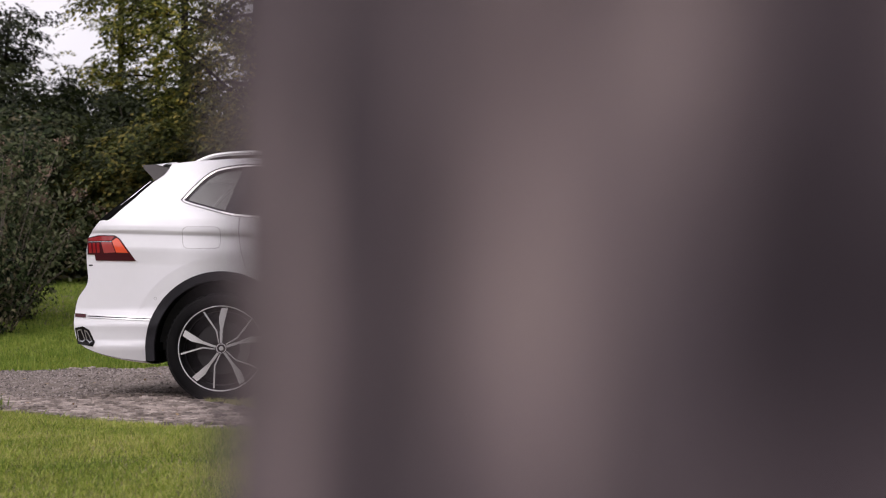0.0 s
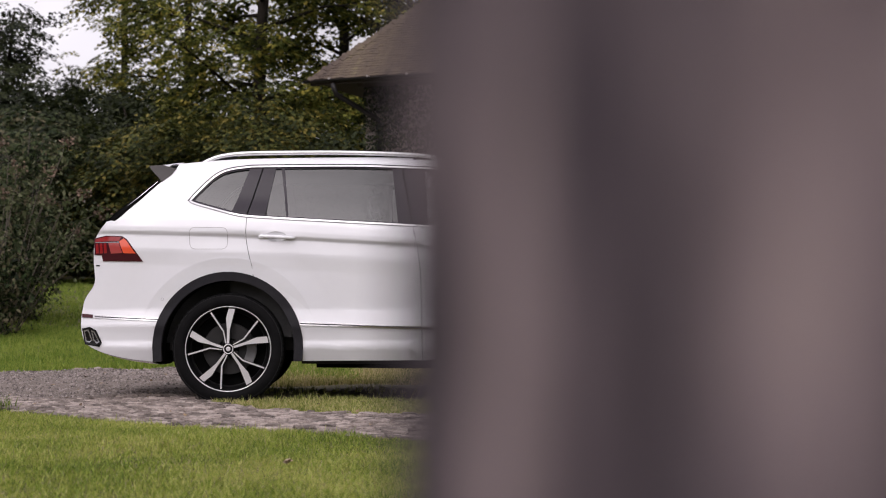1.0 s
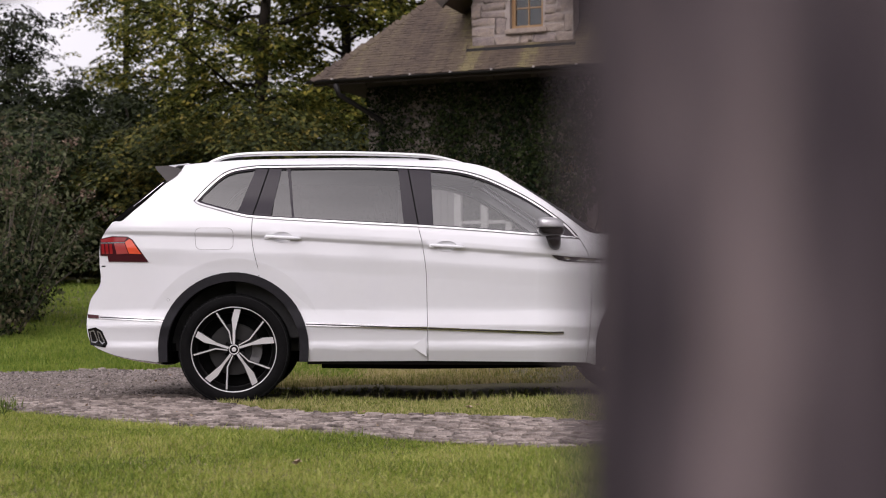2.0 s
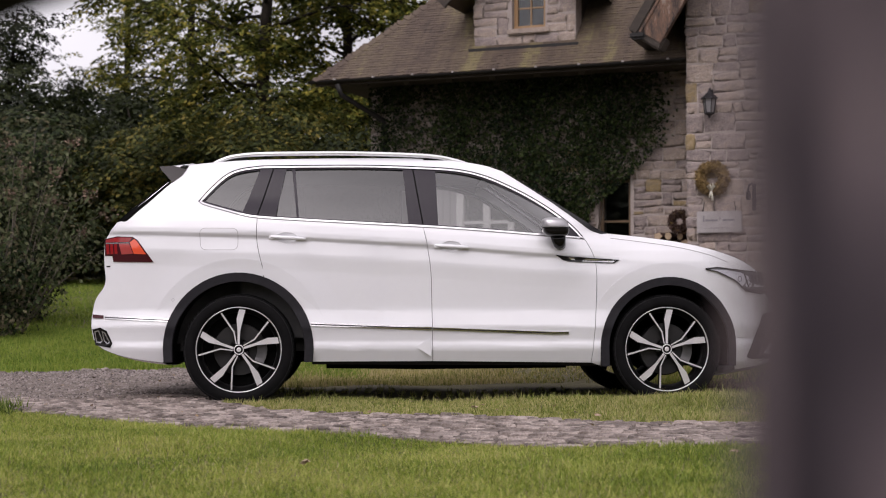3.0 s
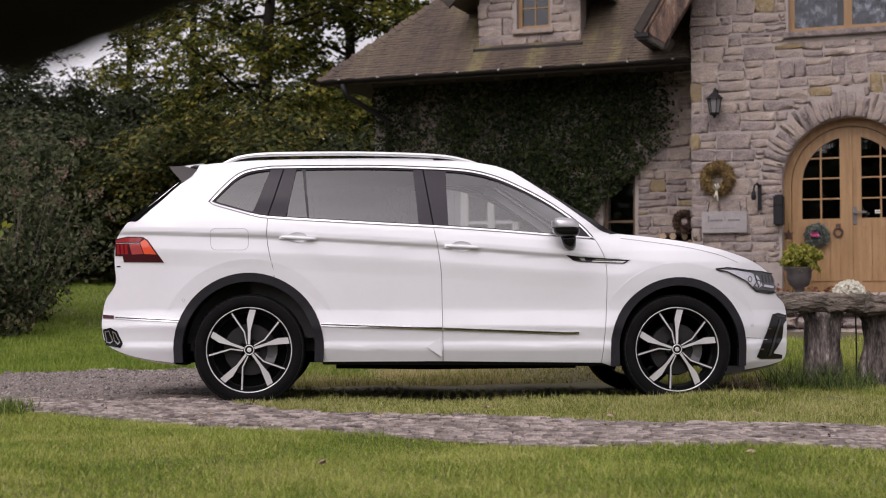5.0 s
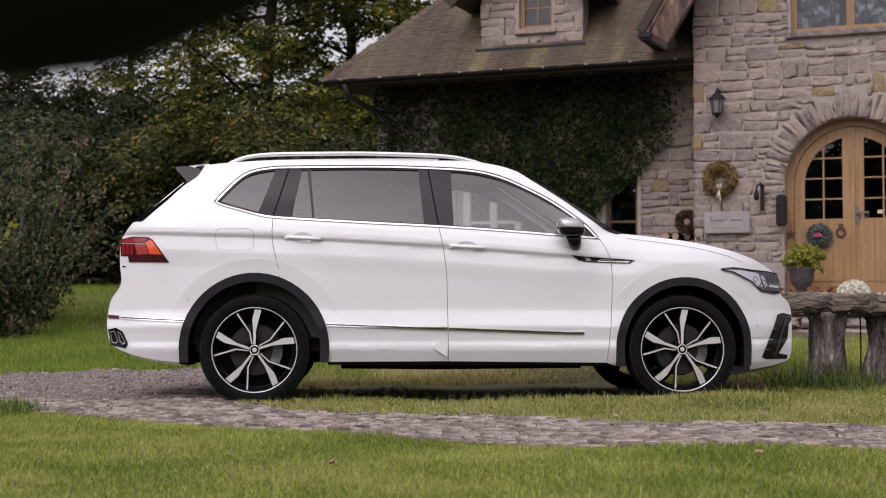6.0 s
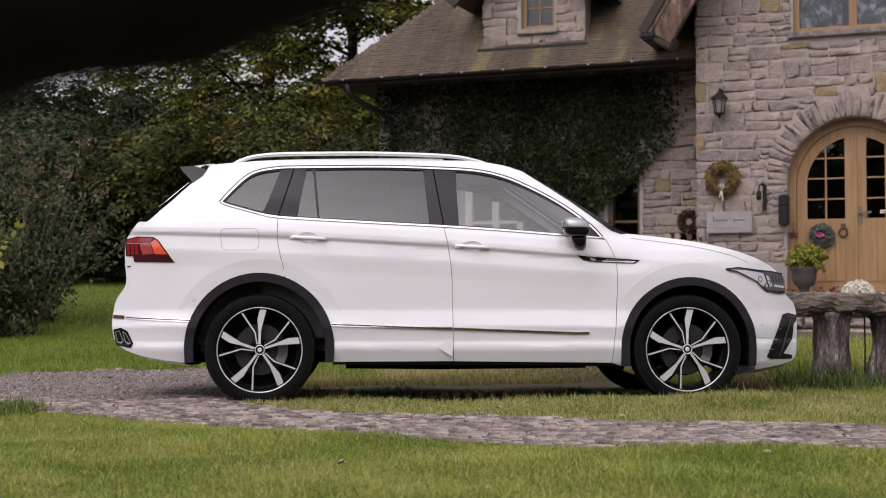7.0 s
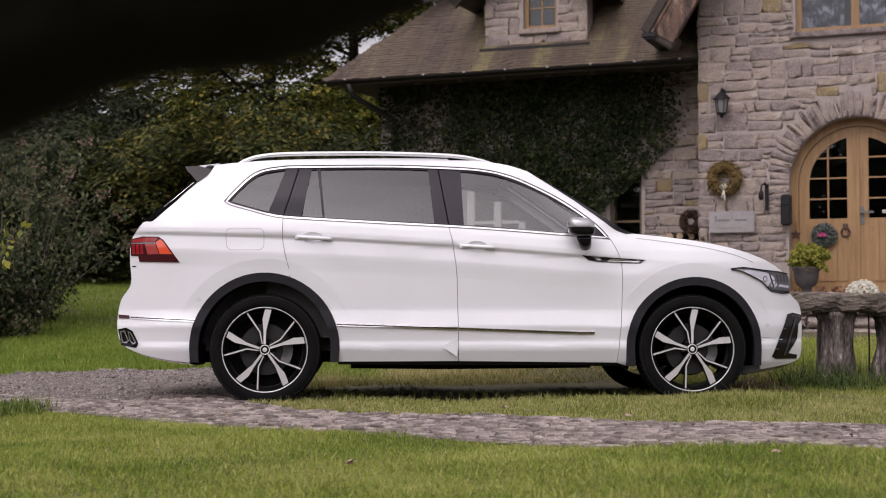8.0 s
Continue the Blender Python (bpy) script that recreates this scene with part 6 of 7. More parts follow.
def tree(name, x, y, height, crown_r, crown_base, trunk_r, material, leaves, size, seed, label, clumps=70, spread=0.5, lean=0.0, category="tree", flat=0.6):
    """Tapered trunk, limbs that fork, and a crown of leaf clumps round the limbs' ends."""
    rng = np.random.default_rng(seed)
    z0 = float(ground_height(x, y)) - 0.1
    t = empty(name, pose(x, y, z0), label, category)
    bm = bmesh.new()
    pts = [(lean * k / 8 + 0.1 * math.sin(k + seed), 0.1 * math.cos(1.7 * k + seed), height * 0.93 * k / 8) for k in range(9)]
    tube(bm, pts, [trunk_r * (1 - 0.9 * k / 8) + 0.01 for k in range(9)], 9)
    ends = []
    limbs = max(10, clumps // 4)
    for i in range(limbs):
        h = crown_base + (height * 0.95 - crown_base) * (i + 0.5) / limbs
        f = (h - crown_base) / max(height - crown_base, 0.1)
        reach = crown_r * (0.35 + 0.9 * math.sin(math.pi * min(0.95, 0.15 + 0.8 * f))) * rng.uniform(0.65, 1.1)
        a = i * 2.4 + rng.uniform(-0.4, 0.4)
        k = min(7, int(h / (height * 0.93) * 8))
        p0 = Vector(pts[k])
        p0.z = h * 0.93
        d = Vector((math.cos(a), math.sin(a), rng.uniform(0.05, 0.5)))
        p1 = p0 + d * reach * 0.5 + Vector((0, 0, 0.1))
        p2 = p0 + d * reach + Vector((0, 0, rng.uniform(-0.4, 0.3)))
        r = trunk_r * (0.34 - 0.22 * f)
        tube(bm, [p0, p1, p2], [r, r * 0.6, r * 0.2], 5)
        ends += [p1.lerp(p2, 0.5), p2, p0.lerp(p1, 0.8)]
        for _ in range(max(1, clumps // limbs)):
            q = p1.lerp(p2, rng.uniform(0, 1)) + Vector(rng.normal(size=3)) * crown_r * 0.16
            tube(bm, [p1.lerp(p2, 0.3), q], [r * 0.3, r * 0.1], 4)
            ends.append(q)
    part("trunk", bm, M_TRUNK, t, smooth=True)
    per_spray = 26
    per_end = max(1, round(leaves / len(ends) / per_spray))
    q = spray_quads([tuple(e) for e in ends], per_end, per_spray, spread, max(0.30, 2.3 * size), size, rng, flat)
    soup("crown", q[q[:, :, 2].min(1) > 0.05], 4, material, t, kind="stuff")
    return t


def build_woods():
    # autumn broadleaves behind the car and the house's free end
    tall = "tall broadleaf tree with green and yellow autumn leaves"
    tree("broadleaf_tree", -9.8, 45.0, 15.0, 1.25, 4.0, 0.15, M_LEAF_TREE, 15000, 0.14, 23, "slender broadleaf tree thinning towards its top", 80, 0.40)
    tree("broadleaf_tree", -7.3, 43.0, 14.0, 2.3, 4.0, 0.20, M_LEAF_TREE, 20000, 0.145, 26, tall, 90, 0.38, flat=0.5)
    tree("broadleaf_tree", -3.9, 33.0, 12.5, 2.5, 1.6, 0.22, M_LEAF_TREE, 33000, 0.145, 21, tall, 120, 0.34, flat=0.5)
    tree("broadleaf_tree", -1.0, 35.0, 14.0, 2.7, 1.4, 0.26, M_LEAF_TREE, 32000, 0.150, 22, tall, 120, 0.36, flat=0.5)
    tree("broadleaf_tree", -2.4, 37.0, 12.5, 2.2, 2.5, 0.22, M_LEAF_TREE, 13000, 0.145, 29, tall, 100, 0.38, flat=0.5)
    tree("broadleaf_tree", -5.6, 30.0, 3.3, 1.6, 0.2, 0.08, M_LEAF_SHADED, 24000, 0.115, 27, "low young broadleaf tree with yellowing leaves", 80, 0.32)
    tree("broadleaf_tree", -3.3, 28.5, 3.4, 1.6, 0.2, 0.08, M_LEAF_SHADED, 22000, 0.115, 28, "low young broadleaf tree with yellowing leaves", 80, 0.32)
    tree("broadleaf_tree", 3.2, 42.0, 15.0, 4.0, 2.0, 0.35, M_LEAF_TREE, 12000, 0.24, 25, "large broadleaf tree behind the house", 60, 0.7)
    # darker trees at the lawn's end
    dark = "dark green tree with dense drooping crown"
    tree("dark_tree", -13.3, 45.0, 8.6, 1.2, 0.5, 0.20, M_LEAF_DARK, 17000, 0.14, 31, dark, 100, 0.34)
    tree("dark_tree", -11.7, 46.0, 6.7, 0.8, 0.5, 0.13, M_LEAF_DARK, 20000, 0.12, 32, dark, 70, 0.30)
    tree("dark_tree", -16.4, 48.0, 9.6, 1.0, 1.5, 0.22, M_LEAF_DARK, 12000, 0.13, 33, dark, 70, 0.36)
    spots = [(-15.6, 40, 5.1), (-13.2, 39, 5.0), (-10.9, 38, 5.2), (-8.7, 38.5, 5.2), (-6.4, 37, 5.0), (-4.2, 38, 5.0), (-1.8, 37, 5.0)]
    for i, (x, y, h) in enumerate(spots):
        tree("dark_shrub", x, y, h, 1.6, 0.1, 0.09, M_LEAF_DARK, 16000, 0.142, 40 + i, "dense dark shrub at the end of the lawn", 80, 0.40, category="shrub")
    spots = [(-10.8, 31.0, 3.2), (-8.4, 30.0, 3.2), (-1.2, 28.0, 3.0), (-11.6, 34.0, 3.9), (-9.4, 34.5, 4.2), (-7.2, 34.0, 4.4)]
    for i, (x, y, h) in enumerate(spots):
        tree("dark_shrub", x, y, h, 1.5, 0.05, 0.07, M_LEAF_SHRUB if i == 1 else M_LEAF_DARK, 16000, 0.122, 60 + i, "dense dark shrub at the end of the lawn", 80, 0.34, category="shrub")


def build_shrub(name, x, y, height, radius, seed, label, leaves, size, material, stems=16):
    """Many arching stems from one foot, leaves along them."""
    rng = np.random.default_rng(seed)
    t = empty(name, pose(x, y, float(ground_height(x, y)) - 0.05), label, "shrub")
    bm = bmesh.new()
    spots = []
    for i in range(stems):
        a = rng.uniform(0, 2 * math.pi)
        r = radius * rng.uniform(0.25, 1.0)
        h = height * rng.uniform(0.45, 1.0) * (1 - 0.35 * (r / radius) ** 2)
        c, s = math.cos(a), math.sin(a)
        p = [Vector((0.1 * c, 0.1 * s, 0)), Vector((0.35 * r * c, 0.35 * r * s, h * 0.5)), Vector((0.75 * r * c, 0.75 * r * s, h * 0.9)), Vector((r * c, r * s, h * rng.uniform(0.75, 1.0)))]
        tube(bm, p, [0.022, 0.016, 0.010, 0.004], 5)
        for j in range(9):
            k = rng.uniform(0.15, 2.99)
            q = p[int(k)].lerp(p[int(k) + 1], k % 1)
            d = Vector(rng.normal(size=3)) * 0.28
            d.z = abs(d.z) * 0.3
            tube(bm, [q, q + d], [0.007, 0.003], 4)
            spots += [tuple(q), tuple(q + d), tuple(q + d * 0.6 + Vector((0, 0, -0.1)))]
        # a bare twig that stands out of the leaves
        if i % 4 == 0:
            tube(bm, [p[2], p[2] + Vector((0.1 * c, 0.1 * s, 0.35)), p[2] + Vector((0.12 * c, 0.12 * s, 0.62))], [0.010, 0.008, 0.004], 5)
    part("branchwork", bm, M_TWIG, t, smooth=True)
    c = clump_points(spots, max(1, leaves // len(spots)), 0.10, rng, 0.8)
    c = c[c[:, 2] > 0.12]
    soup("foliage", leaf_quads(c, size, rng, 0.9, 0.48), 4, material, t, kind="stuff")


def build_tall_weeds():
    """Lanky stems with pale leaves and faded flower heads in front of the shrubs."""
    rng = np.random.default_rng(57)
    foot = Vector((-5.35, 18.4, 0.0))
    foot.z = float(ground_height(foot.x, foot.y)) - 0.05
    t = empty("tall_weed", pose(*foot), "tall lanky weeds with pale leaves and faded rusty flower heads", "weed")
    leaves, heads = [], []
    for x, z in ((-4.58, 2.77), (-4.29, 2.07), (-4.11, 1.84), (-4.45, 1.62), (-4.86, 2.05), (-5.15, 2.42), (-5.42, 2.75), (-5.34, 2.10), (-4.72, 2.35), (-4.02, 1.45)):
        tip = Vector((x - foot.x, rng.uniform(-0.3, 0.3), z - foot.z))
        p = [Vector((tip.x * 0.10, tip.y * 0.5, 0)), Vector((tip.x * 0.42 + rng.uniform(-0.08, 0.08), tip.y * 0.6, tip.z * 0.5)), Vector((tip.x * 0.80 + rng.uniform(-0.1, 0.1), tip.y * 0.9, tip.z * 0.90)), tip]
        part("stem", tube(bmesh.new(), p, [0.009, 0.007, 0.005, 0.003], 5), M_STEM, t, smooth=True)
        for k in np.linspace(1.0, 2.95, 19):
            q = p[int(k)].lerp(p[int(k) + 1], k % 1)
            for _ in range(5):
                leaves.append(tuple(q + Vector(rng.normal(size=3)) * 0.12))
        for _ in range(44):
            heads.append(tuple(tip + Vector(rng.normal(size=3)) * 0.05 + Vector((0, 0, -0.04))))
    soup("foliage", leaf_quads(np.array(leaves), 0.085, rng, 0.7, 0.5), 4, M_LEAF_WEED, t, kind="stuff")
    soup("faded_bloom", leaf_quads(np.array(heads), 0.045, rng, 0.6, 0.7), 4, M_FADED_HEAD, t, label="faded rusty flower heads", kind="stuff")


def build_back_woods():
    """The belt of trees across the meadow behind the camera, mirrored in the door's panes."""
    for i in range(16):
        a = radians(195 + 150 * i / 15)
        r = 42 + 5 * math.sin(i * 2.1)
        tree("meadow_tree", r * math.cos(a), r * math.sin(a), 8.2 + 2.0 * math.sin(i * 1.7), 4.4, 0.4, 0.30, M_LEAF_DARK, 7500, 0.8, 80 + i, "dark broadleaf tree across the meadow", 40, 0.8)


M_STEM = surface("pale_stem_bark", [(0.055, 0.045, 0.034), (0.15, 0.128, 0.10)], 0.9, 10)
M_TWIG = surface("twig_bark", [(0.04, 0.032, 0.025), (0.09, 0.075, 0.06)], 0.9, 10)
M_LEAF_WEED = leafy("pale_weed_leaves", [(0.032, 0.043, 0.017), (0.075, 0.094, 0.040), (0.135, 0.145, 0.078)], 0.35, 0.3, 3.0, gloss=0.15)
M_FADED_HEAD = leafy("faded_flower_heads", [(0.10, 0.065, 0.048), (0.19, 0.135, 0.105), (0.28, 0.20, 0.15)], 0.3, 0.3, 6.0, gloss=0.1)
build_woods()
build_tall_weeds()
build_back_woods()
build_shrub("lawn_shrub", -5.75, 19.6, 2.75, 1.10, 51, "loose flowering shrub with dull green and reddish leaves", 15000, 0.078, M_LEAF_SHRUB, 30)
build_shrub("lawn_shrub", -6.7, 20.6, 2.6, 1.3, 52, "loose flowering shrub with dull green and reddish leaves", 13000, 0.078, M_LEAF_SHRUB, 26)
build_shrub("lawn_shrub", -7.4, 22.4, 2.6, 1.2, 53, "loose flowering shrub with dull green and reddish leaves", 12000, 0.085, M_LEAF_SHRUB, 22)

build_shrub("lawn_shrub", -5.45, 17.5, 1.45, 0.75, 54, "low dark shrub spreading over the lawn", 9000, 0.075, M_LEAF_SHRUB, 20)


def build_ivy():
    rng = np.random.default_rng(61)
    n = 70000
    u, z = rng.uniform(-5.1, -0.1, n), rng.uniform(0.9, 4.15, n)
    # at the free end the dark leaves stand in for eave-shaded bare stone
    edge = np.interp(u, [-5.2, -4.7, -4.2, -3.4, -1.6, -0.85, -0.58, -0.45, -0.3], [0.75, 0.55, 0.6, 0.95, 1.0, 0.95, 0.45, 0.06, 0.0])
    low = np.interp(u, [-2.4, -1.9, -1.55, -1.0, -0.6], [0.3, 1.0, 2.05, 2.48, 2.9])
    f = 0.5 + 0.5 * np.sin(u * 4.1 + 2 * np.sin(z * 2.7)) * np.sin(z * 3.3 + u * 1.7)
    fine = 0.5 + 0.5 * np.sin(u * 13 + 3 * np.sin(z * 9)) * np.sin(z * 11 + u * 5)
    ok = (rng.random(n) < edge * (0.30 + 0.45 * f + 0.25 * fine)) & (z > low)
    f = 0.6 * f + 0.4 * fine
    u, z, f = u[ok], z[ok], f[ok]
    c = np.stack([u, WING_Y - 0.04 - 0.22 * f * rng.random(len(u)) - 0.03, z], -1)
    root = empty("ivy", HOUSE, "dense dark green ivy climbing the wing wall", "ivy")
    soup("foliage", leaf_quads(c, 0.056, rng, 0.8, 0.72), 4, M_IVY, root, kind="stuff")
    bm = bmesh.new()
    r2 = random.Random(62)
    for i in range(14):
        x = r2.uniform(-4.4, -1.6)
        p = [Vector((x, WING_Y - 0.03, 0.7))]
        for k in range(7):
            p.append(p[-1] + Vector((r2.uniform(-0.18, 0.2), 0, 0.42)))
        tube(bm, p, [0.018 - 0.002 * k for k in range(8)], 5)
    part("branchwork", bm, M_TWIG, root)


build_ivy()


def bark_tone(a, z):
    """Lit and dark patches put into the bark colour, apart from its real relief."""
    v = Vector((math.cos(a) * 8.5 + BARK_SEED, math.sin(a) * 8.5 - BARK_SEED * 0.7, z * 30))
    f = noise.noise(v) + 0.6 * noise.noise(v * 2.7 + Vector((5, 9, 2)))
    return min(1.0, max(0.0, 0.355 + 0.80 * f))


# picked for where the painted light and dark patches fall
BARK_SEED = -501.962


def build_front_tree():
    """The old tree that the camera slides past, with a low dark bough."""
    t = empty("old_tree", pose(0.3535, 0.245, 0.0), "old tree trunk with deeply furrowed grey bark", "tree")
    bm = bmesh.new()
    n = 220
    rings = []
    levels = [-0.1 + 1.7 * j / 62 for j in range(63)] + [1.6 + 5.4 * (j / 24) for j in range(1, 25)]
    for z in levels:
        flare = 1 + 0.5 * math.exp(-max(z, 0) * 9)
        taper = 1 - 0.86 * max(0, (z - 1.6) / 5.4)
        sway = Vector((0.10 * math.sin(max(0, z - 1.6) * 0.8), 0.06 * (math.cos(max(0, z - 1.6) * 0.9) - 1), z))
        ring = []
        for k in range(n):
            a = 2 * math.pi * k / n
            v = Vector((math.cos(a) * 9, math.sin(a) * 9, z * 1.3))
            r = 0.12 + 0.010 * noise.noise(v) + 0.005 * noise.noise(v * 2.3 + Vector((7, 1, 3)))
            ring.append(bm.verts.new(sway + Vector((r * flare * taper * math.cos(a), r * flare * taper * math.sin(a), 0))))
        rings.append(ring)
    for p, q in zip(rings, rings[1:]):
        for k in range(n):
            bm.faces.new((p[k], p[(k + 1) % n], q[(k + 1) % n], q[k]))
    bm.faces.new(rings[-1])
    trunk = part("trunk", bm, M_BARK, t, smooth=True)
    tone = trunk.data.attributes.new("light_dark", "FLOAT", "POINT")
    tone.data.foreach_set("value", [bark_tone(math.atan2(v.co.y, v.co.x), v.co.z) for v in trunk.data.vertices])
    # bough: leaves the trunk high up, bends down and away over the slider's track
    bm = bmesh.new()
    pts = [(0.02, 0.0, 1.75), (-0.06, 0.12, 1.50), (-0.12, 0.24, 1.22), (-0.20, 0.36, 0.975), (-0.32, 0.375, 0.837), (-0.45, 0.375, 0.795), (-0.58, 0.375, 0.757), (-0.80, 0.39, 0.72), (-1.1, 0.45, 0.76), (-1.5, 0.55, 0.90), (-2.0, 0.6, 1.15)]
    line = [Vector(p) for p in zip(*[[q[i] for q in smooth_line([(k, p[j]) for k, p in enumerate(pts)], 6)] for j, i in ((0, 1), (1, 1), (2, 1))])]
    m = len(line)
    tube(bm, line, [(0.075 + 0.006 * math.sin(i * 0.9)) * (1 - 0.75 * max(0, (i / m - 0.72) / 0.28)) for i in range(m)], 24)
    bough = part("bough", bm, M_BOUGH, t, "low bough in near-black bark", smooth=True)
    # limbs and crown overhead
    rng = np.random.default_rng(5)
    bm = bmesh.new()
    ends = []
    for i in range(16):
        h = 3.0 + 3.6 * i / 15
        a = i * 2.4
        p0 = Vector((0.10 * math.sin((h - 1.6) * 0.8), 0.06 * (math.cos((h - 1.6) * 0.9) - 1), h))
        d = Vector((math.cos(a), math.sin(a), 0.45))
        reach = 1.9 - 0.22 * (h - 3.0)
        p1, p2 = p0 + d * reach * 0.5, p0 + d * reach + Vector((0, 0, 0.15))
        tube(bm, [p0, p1, p2], [0.045, 0.028, 0.010], 8)
        for _ in range(4):
            q = p1.lerp(p2, rng.uniform(0, 1)) + Vector(rng.normal(size=3)) * 0.3
            tube(bm, [p1.lerp(p2, 0.3), q], [0.012, 0.004], 5)
            ends.append(tuple(q))
        ends += [tuple(p2), tuple(p1)]
    part("limbs", bm, M_TRUNK, t, smooth=True)
    soup("crown", spray_quads(ends, 3, 16, 0.25, 0.25, 0.075, rng), 4, M_LEAF_TREE, t, kind="stuff")


build_front_tree()


def build_near_sprig():
    """Yellow-green leaves of a small bush that hangs into the view beside the drive."""
    rng = np.random.default_rng(71)
    x, y = -2.62, 7.45
    t = empty("young_bush", pose(x, y, 0.0), "young bush with yellow-green leaves", "bush")
    bm = bmesh.new()
    spots = []
    r2 = random.Random(72)
    for i in range(9):
        a = r2.uniform(0, 2 * math.pi)
        h = r2.uniform(0.6, 1.35)
        r = r2.uniform(0.1, 0.42)
        p = [Vector((0, 0, 0)), Vector((r * 0.4 * math.cos(a), r * 0.4 * math.sin(a), h * 0.5)), Vector((r * math.cos(a), r * math.sin(a), h))]
        tube(bm, p, [0.010, 0.007, 0.003], 5)
        for k in np.linspace(0.5, 1, 5):
            spots.append(tuple(p[1].lerp(p[2], k)))
    part("branchwork", bm, M_TWIG, t)
    c = clump_points(spots, 7, 0.05, rng, 1.0)
    soup("foliage", leaf_quads(c, 0.052, rng, 0.9, 0.68), 4, M_LEAF_YELLOW, t, kind="stuff")


build_near_sprig()

# ---- things at the house and on the lawn ----
def at_house(u, y, z=0.0):
    return HOUSE @ Matrix.Translation((u, y, z))


def build_terrace():
    """Low dry-stone retaining wall in front of the house with a paved terrace on top."""
    t = part("terrace", boxed(-1.2, 6.5, -4.6, -0.001, 0.05, 0.70), M_GRAVEL, None, "gravelled terrace in front of the door", category="terrace", kind="structure")
    t.matrix_world = HOUSE
    part("doorstep", boxed(DOOR_U - 1.1, DOOR_U + 1.1, -0.75, 0.02, 0.702, FLOOR - 0.004, bevel=0.015), M_STONE, None, "worn stone doorstep", category="doorstep", kind="structure").matrix_world = HOUSE
    wall = empty("retaining_wall", HOUSE, "low dry-stone retaining wall of flat grey blocks", "wall")
    rng = random.Random(91)
    z = 0.12
    while z < 0.70:
        h = rng.uniform(0.09, 0.15)
        u = -1.2
        while u < 4.6:
            w = rng.uniform(0.25, 0.6)
            part("stone", stone_mesh(w - 0.015, h - 0.012, rng.uniform(0.05, 0.12), rng), M_STONE, wall).matrix_local = Matrix.Translation((u + w / 2, -4.601, z + h / 2))
            u += w
        z += h


def log_seat_leg(x, y, seed, girth):
    """A squat weathered trunk piece as a bench leg, furrowed and flared at its foot."""
    bm = bmesh.new()
    z0 = float(ground_height(x, y)) - 0.03
    n, m = 64, 16
    rows = []
    for j in range(m + 1):
        f = j / m
        z = z0 + (0.585 - z0) * f
        row = []
        for k in range(n):
            a = 2 * math.pi * k / n
            c, s = math.cos(a), math.sin(a)
            r = 0.128 + 0.030 * (1 - f) ** 2 + 0.016 * (f > 0.9)
            r *= 1 + 0.20 * noise.noise(Vector((c * 1.5, s * 1.5 + seed, z * 4))) + 0.13 * noise.noise(Vector((c * 5 + seed, s * 5, z * 2.5))) + 0.06 * noise.noise(Vector((c * 13, s * 13 + seed, z * 7)))
            row.append(bm.verts.new((x + girth * r * c, y + r * s, z)))
        rows.append(row)
    for p, q in zip(rows, rows[1:]):
        for k in range(n):
            bm.faces.new((p[k], p[(k + 1) % n], q[(k + 1) % n], q[k]))
    bm.faces.new(rows[0][::-1]), bm.faces.new(rows[-1])
    return bm


def rough_slab(x0, x1, y0, y1, z0, z1, seed):
    bm = boxed(x0, x1, y0, y1, z0, z1, bevel=0.02)
    bmesh.ops.subdivide_edges(bm, edges=[e for e in bm.edges if e.calc_length() > 0.08], cuts=22, use_grid_fill=True)
    for v in bm.verts:
        v.co += Vector((0.02, 0.02, 0.018)) * noise.noise(v.co * 7 + Vector((seed, 0, 0))) + Vector((0.012, 0.018, 0.022)) * noise.noise(v.co * 23) + Vector((0.004, 0.008, 0.010)) * noise.noise(v.co * 60)
    return bm


M_BENCH = surface("weathered_bench_slab", [(0.022, 0.017, 0.012), (0.11, 0.088, 0.07), (0.34, 0.285, 0.24)], 0.9, 14, bump=1.0, bump_scale=40, stretch=(0.5, 1, 1.4))
M_BENCH_LEG = surface("weathered_log", [(0.014, 0.010, 0.009), (0.075, 0.060, 0.054), (0.17, 0.14, 0.13), (0.50, 0.44, 0.42)], 0.9, 11, bump=1.0, bump_scale=40, stretch=(1, 1, 0.28), ends=(0.42, 0.68))
M_FADED = surface("faded_dark_paint", [(0.10, 0.092, 0.11), (0.22, 0.205, 0.22)], 0.8, 60)
M_STRAW = surface("dried_straw_wreath", [(0.10, 0.06, 0.02), (0.20, 0.13, 0.045), (0.30, 0.21, 0.09)], 0.9, 12, bump=0.6)
M_WHITE = leafy("white_petals", [(0.68, 0.65, 0.55), (0.84, 0.82, 0.74)], 0.45, 0.3, 20)
M_PINK = plain("pink_petals", (0.45, 0.08, 0.20), 0.7)
M_GREYLEAF = leafy("grey_green_leaves", [(0.08, 0.10, 0.09), (0.16, 0.19, 0.17), (0.24, 0.27, 0.24)], 0.2, 0.3, 6)
M_URN = surface("dark_urn_clay", [(0.035, 0.031, 0.031), (0.085, 0.077, 0.076)], 0.7, 9, bump=0.3)
M_LOG_END = surface("cut_log_end", [(0.30, 0.21, 0.13), (0.46, 0.35, 0.24)], 0.8, 14)


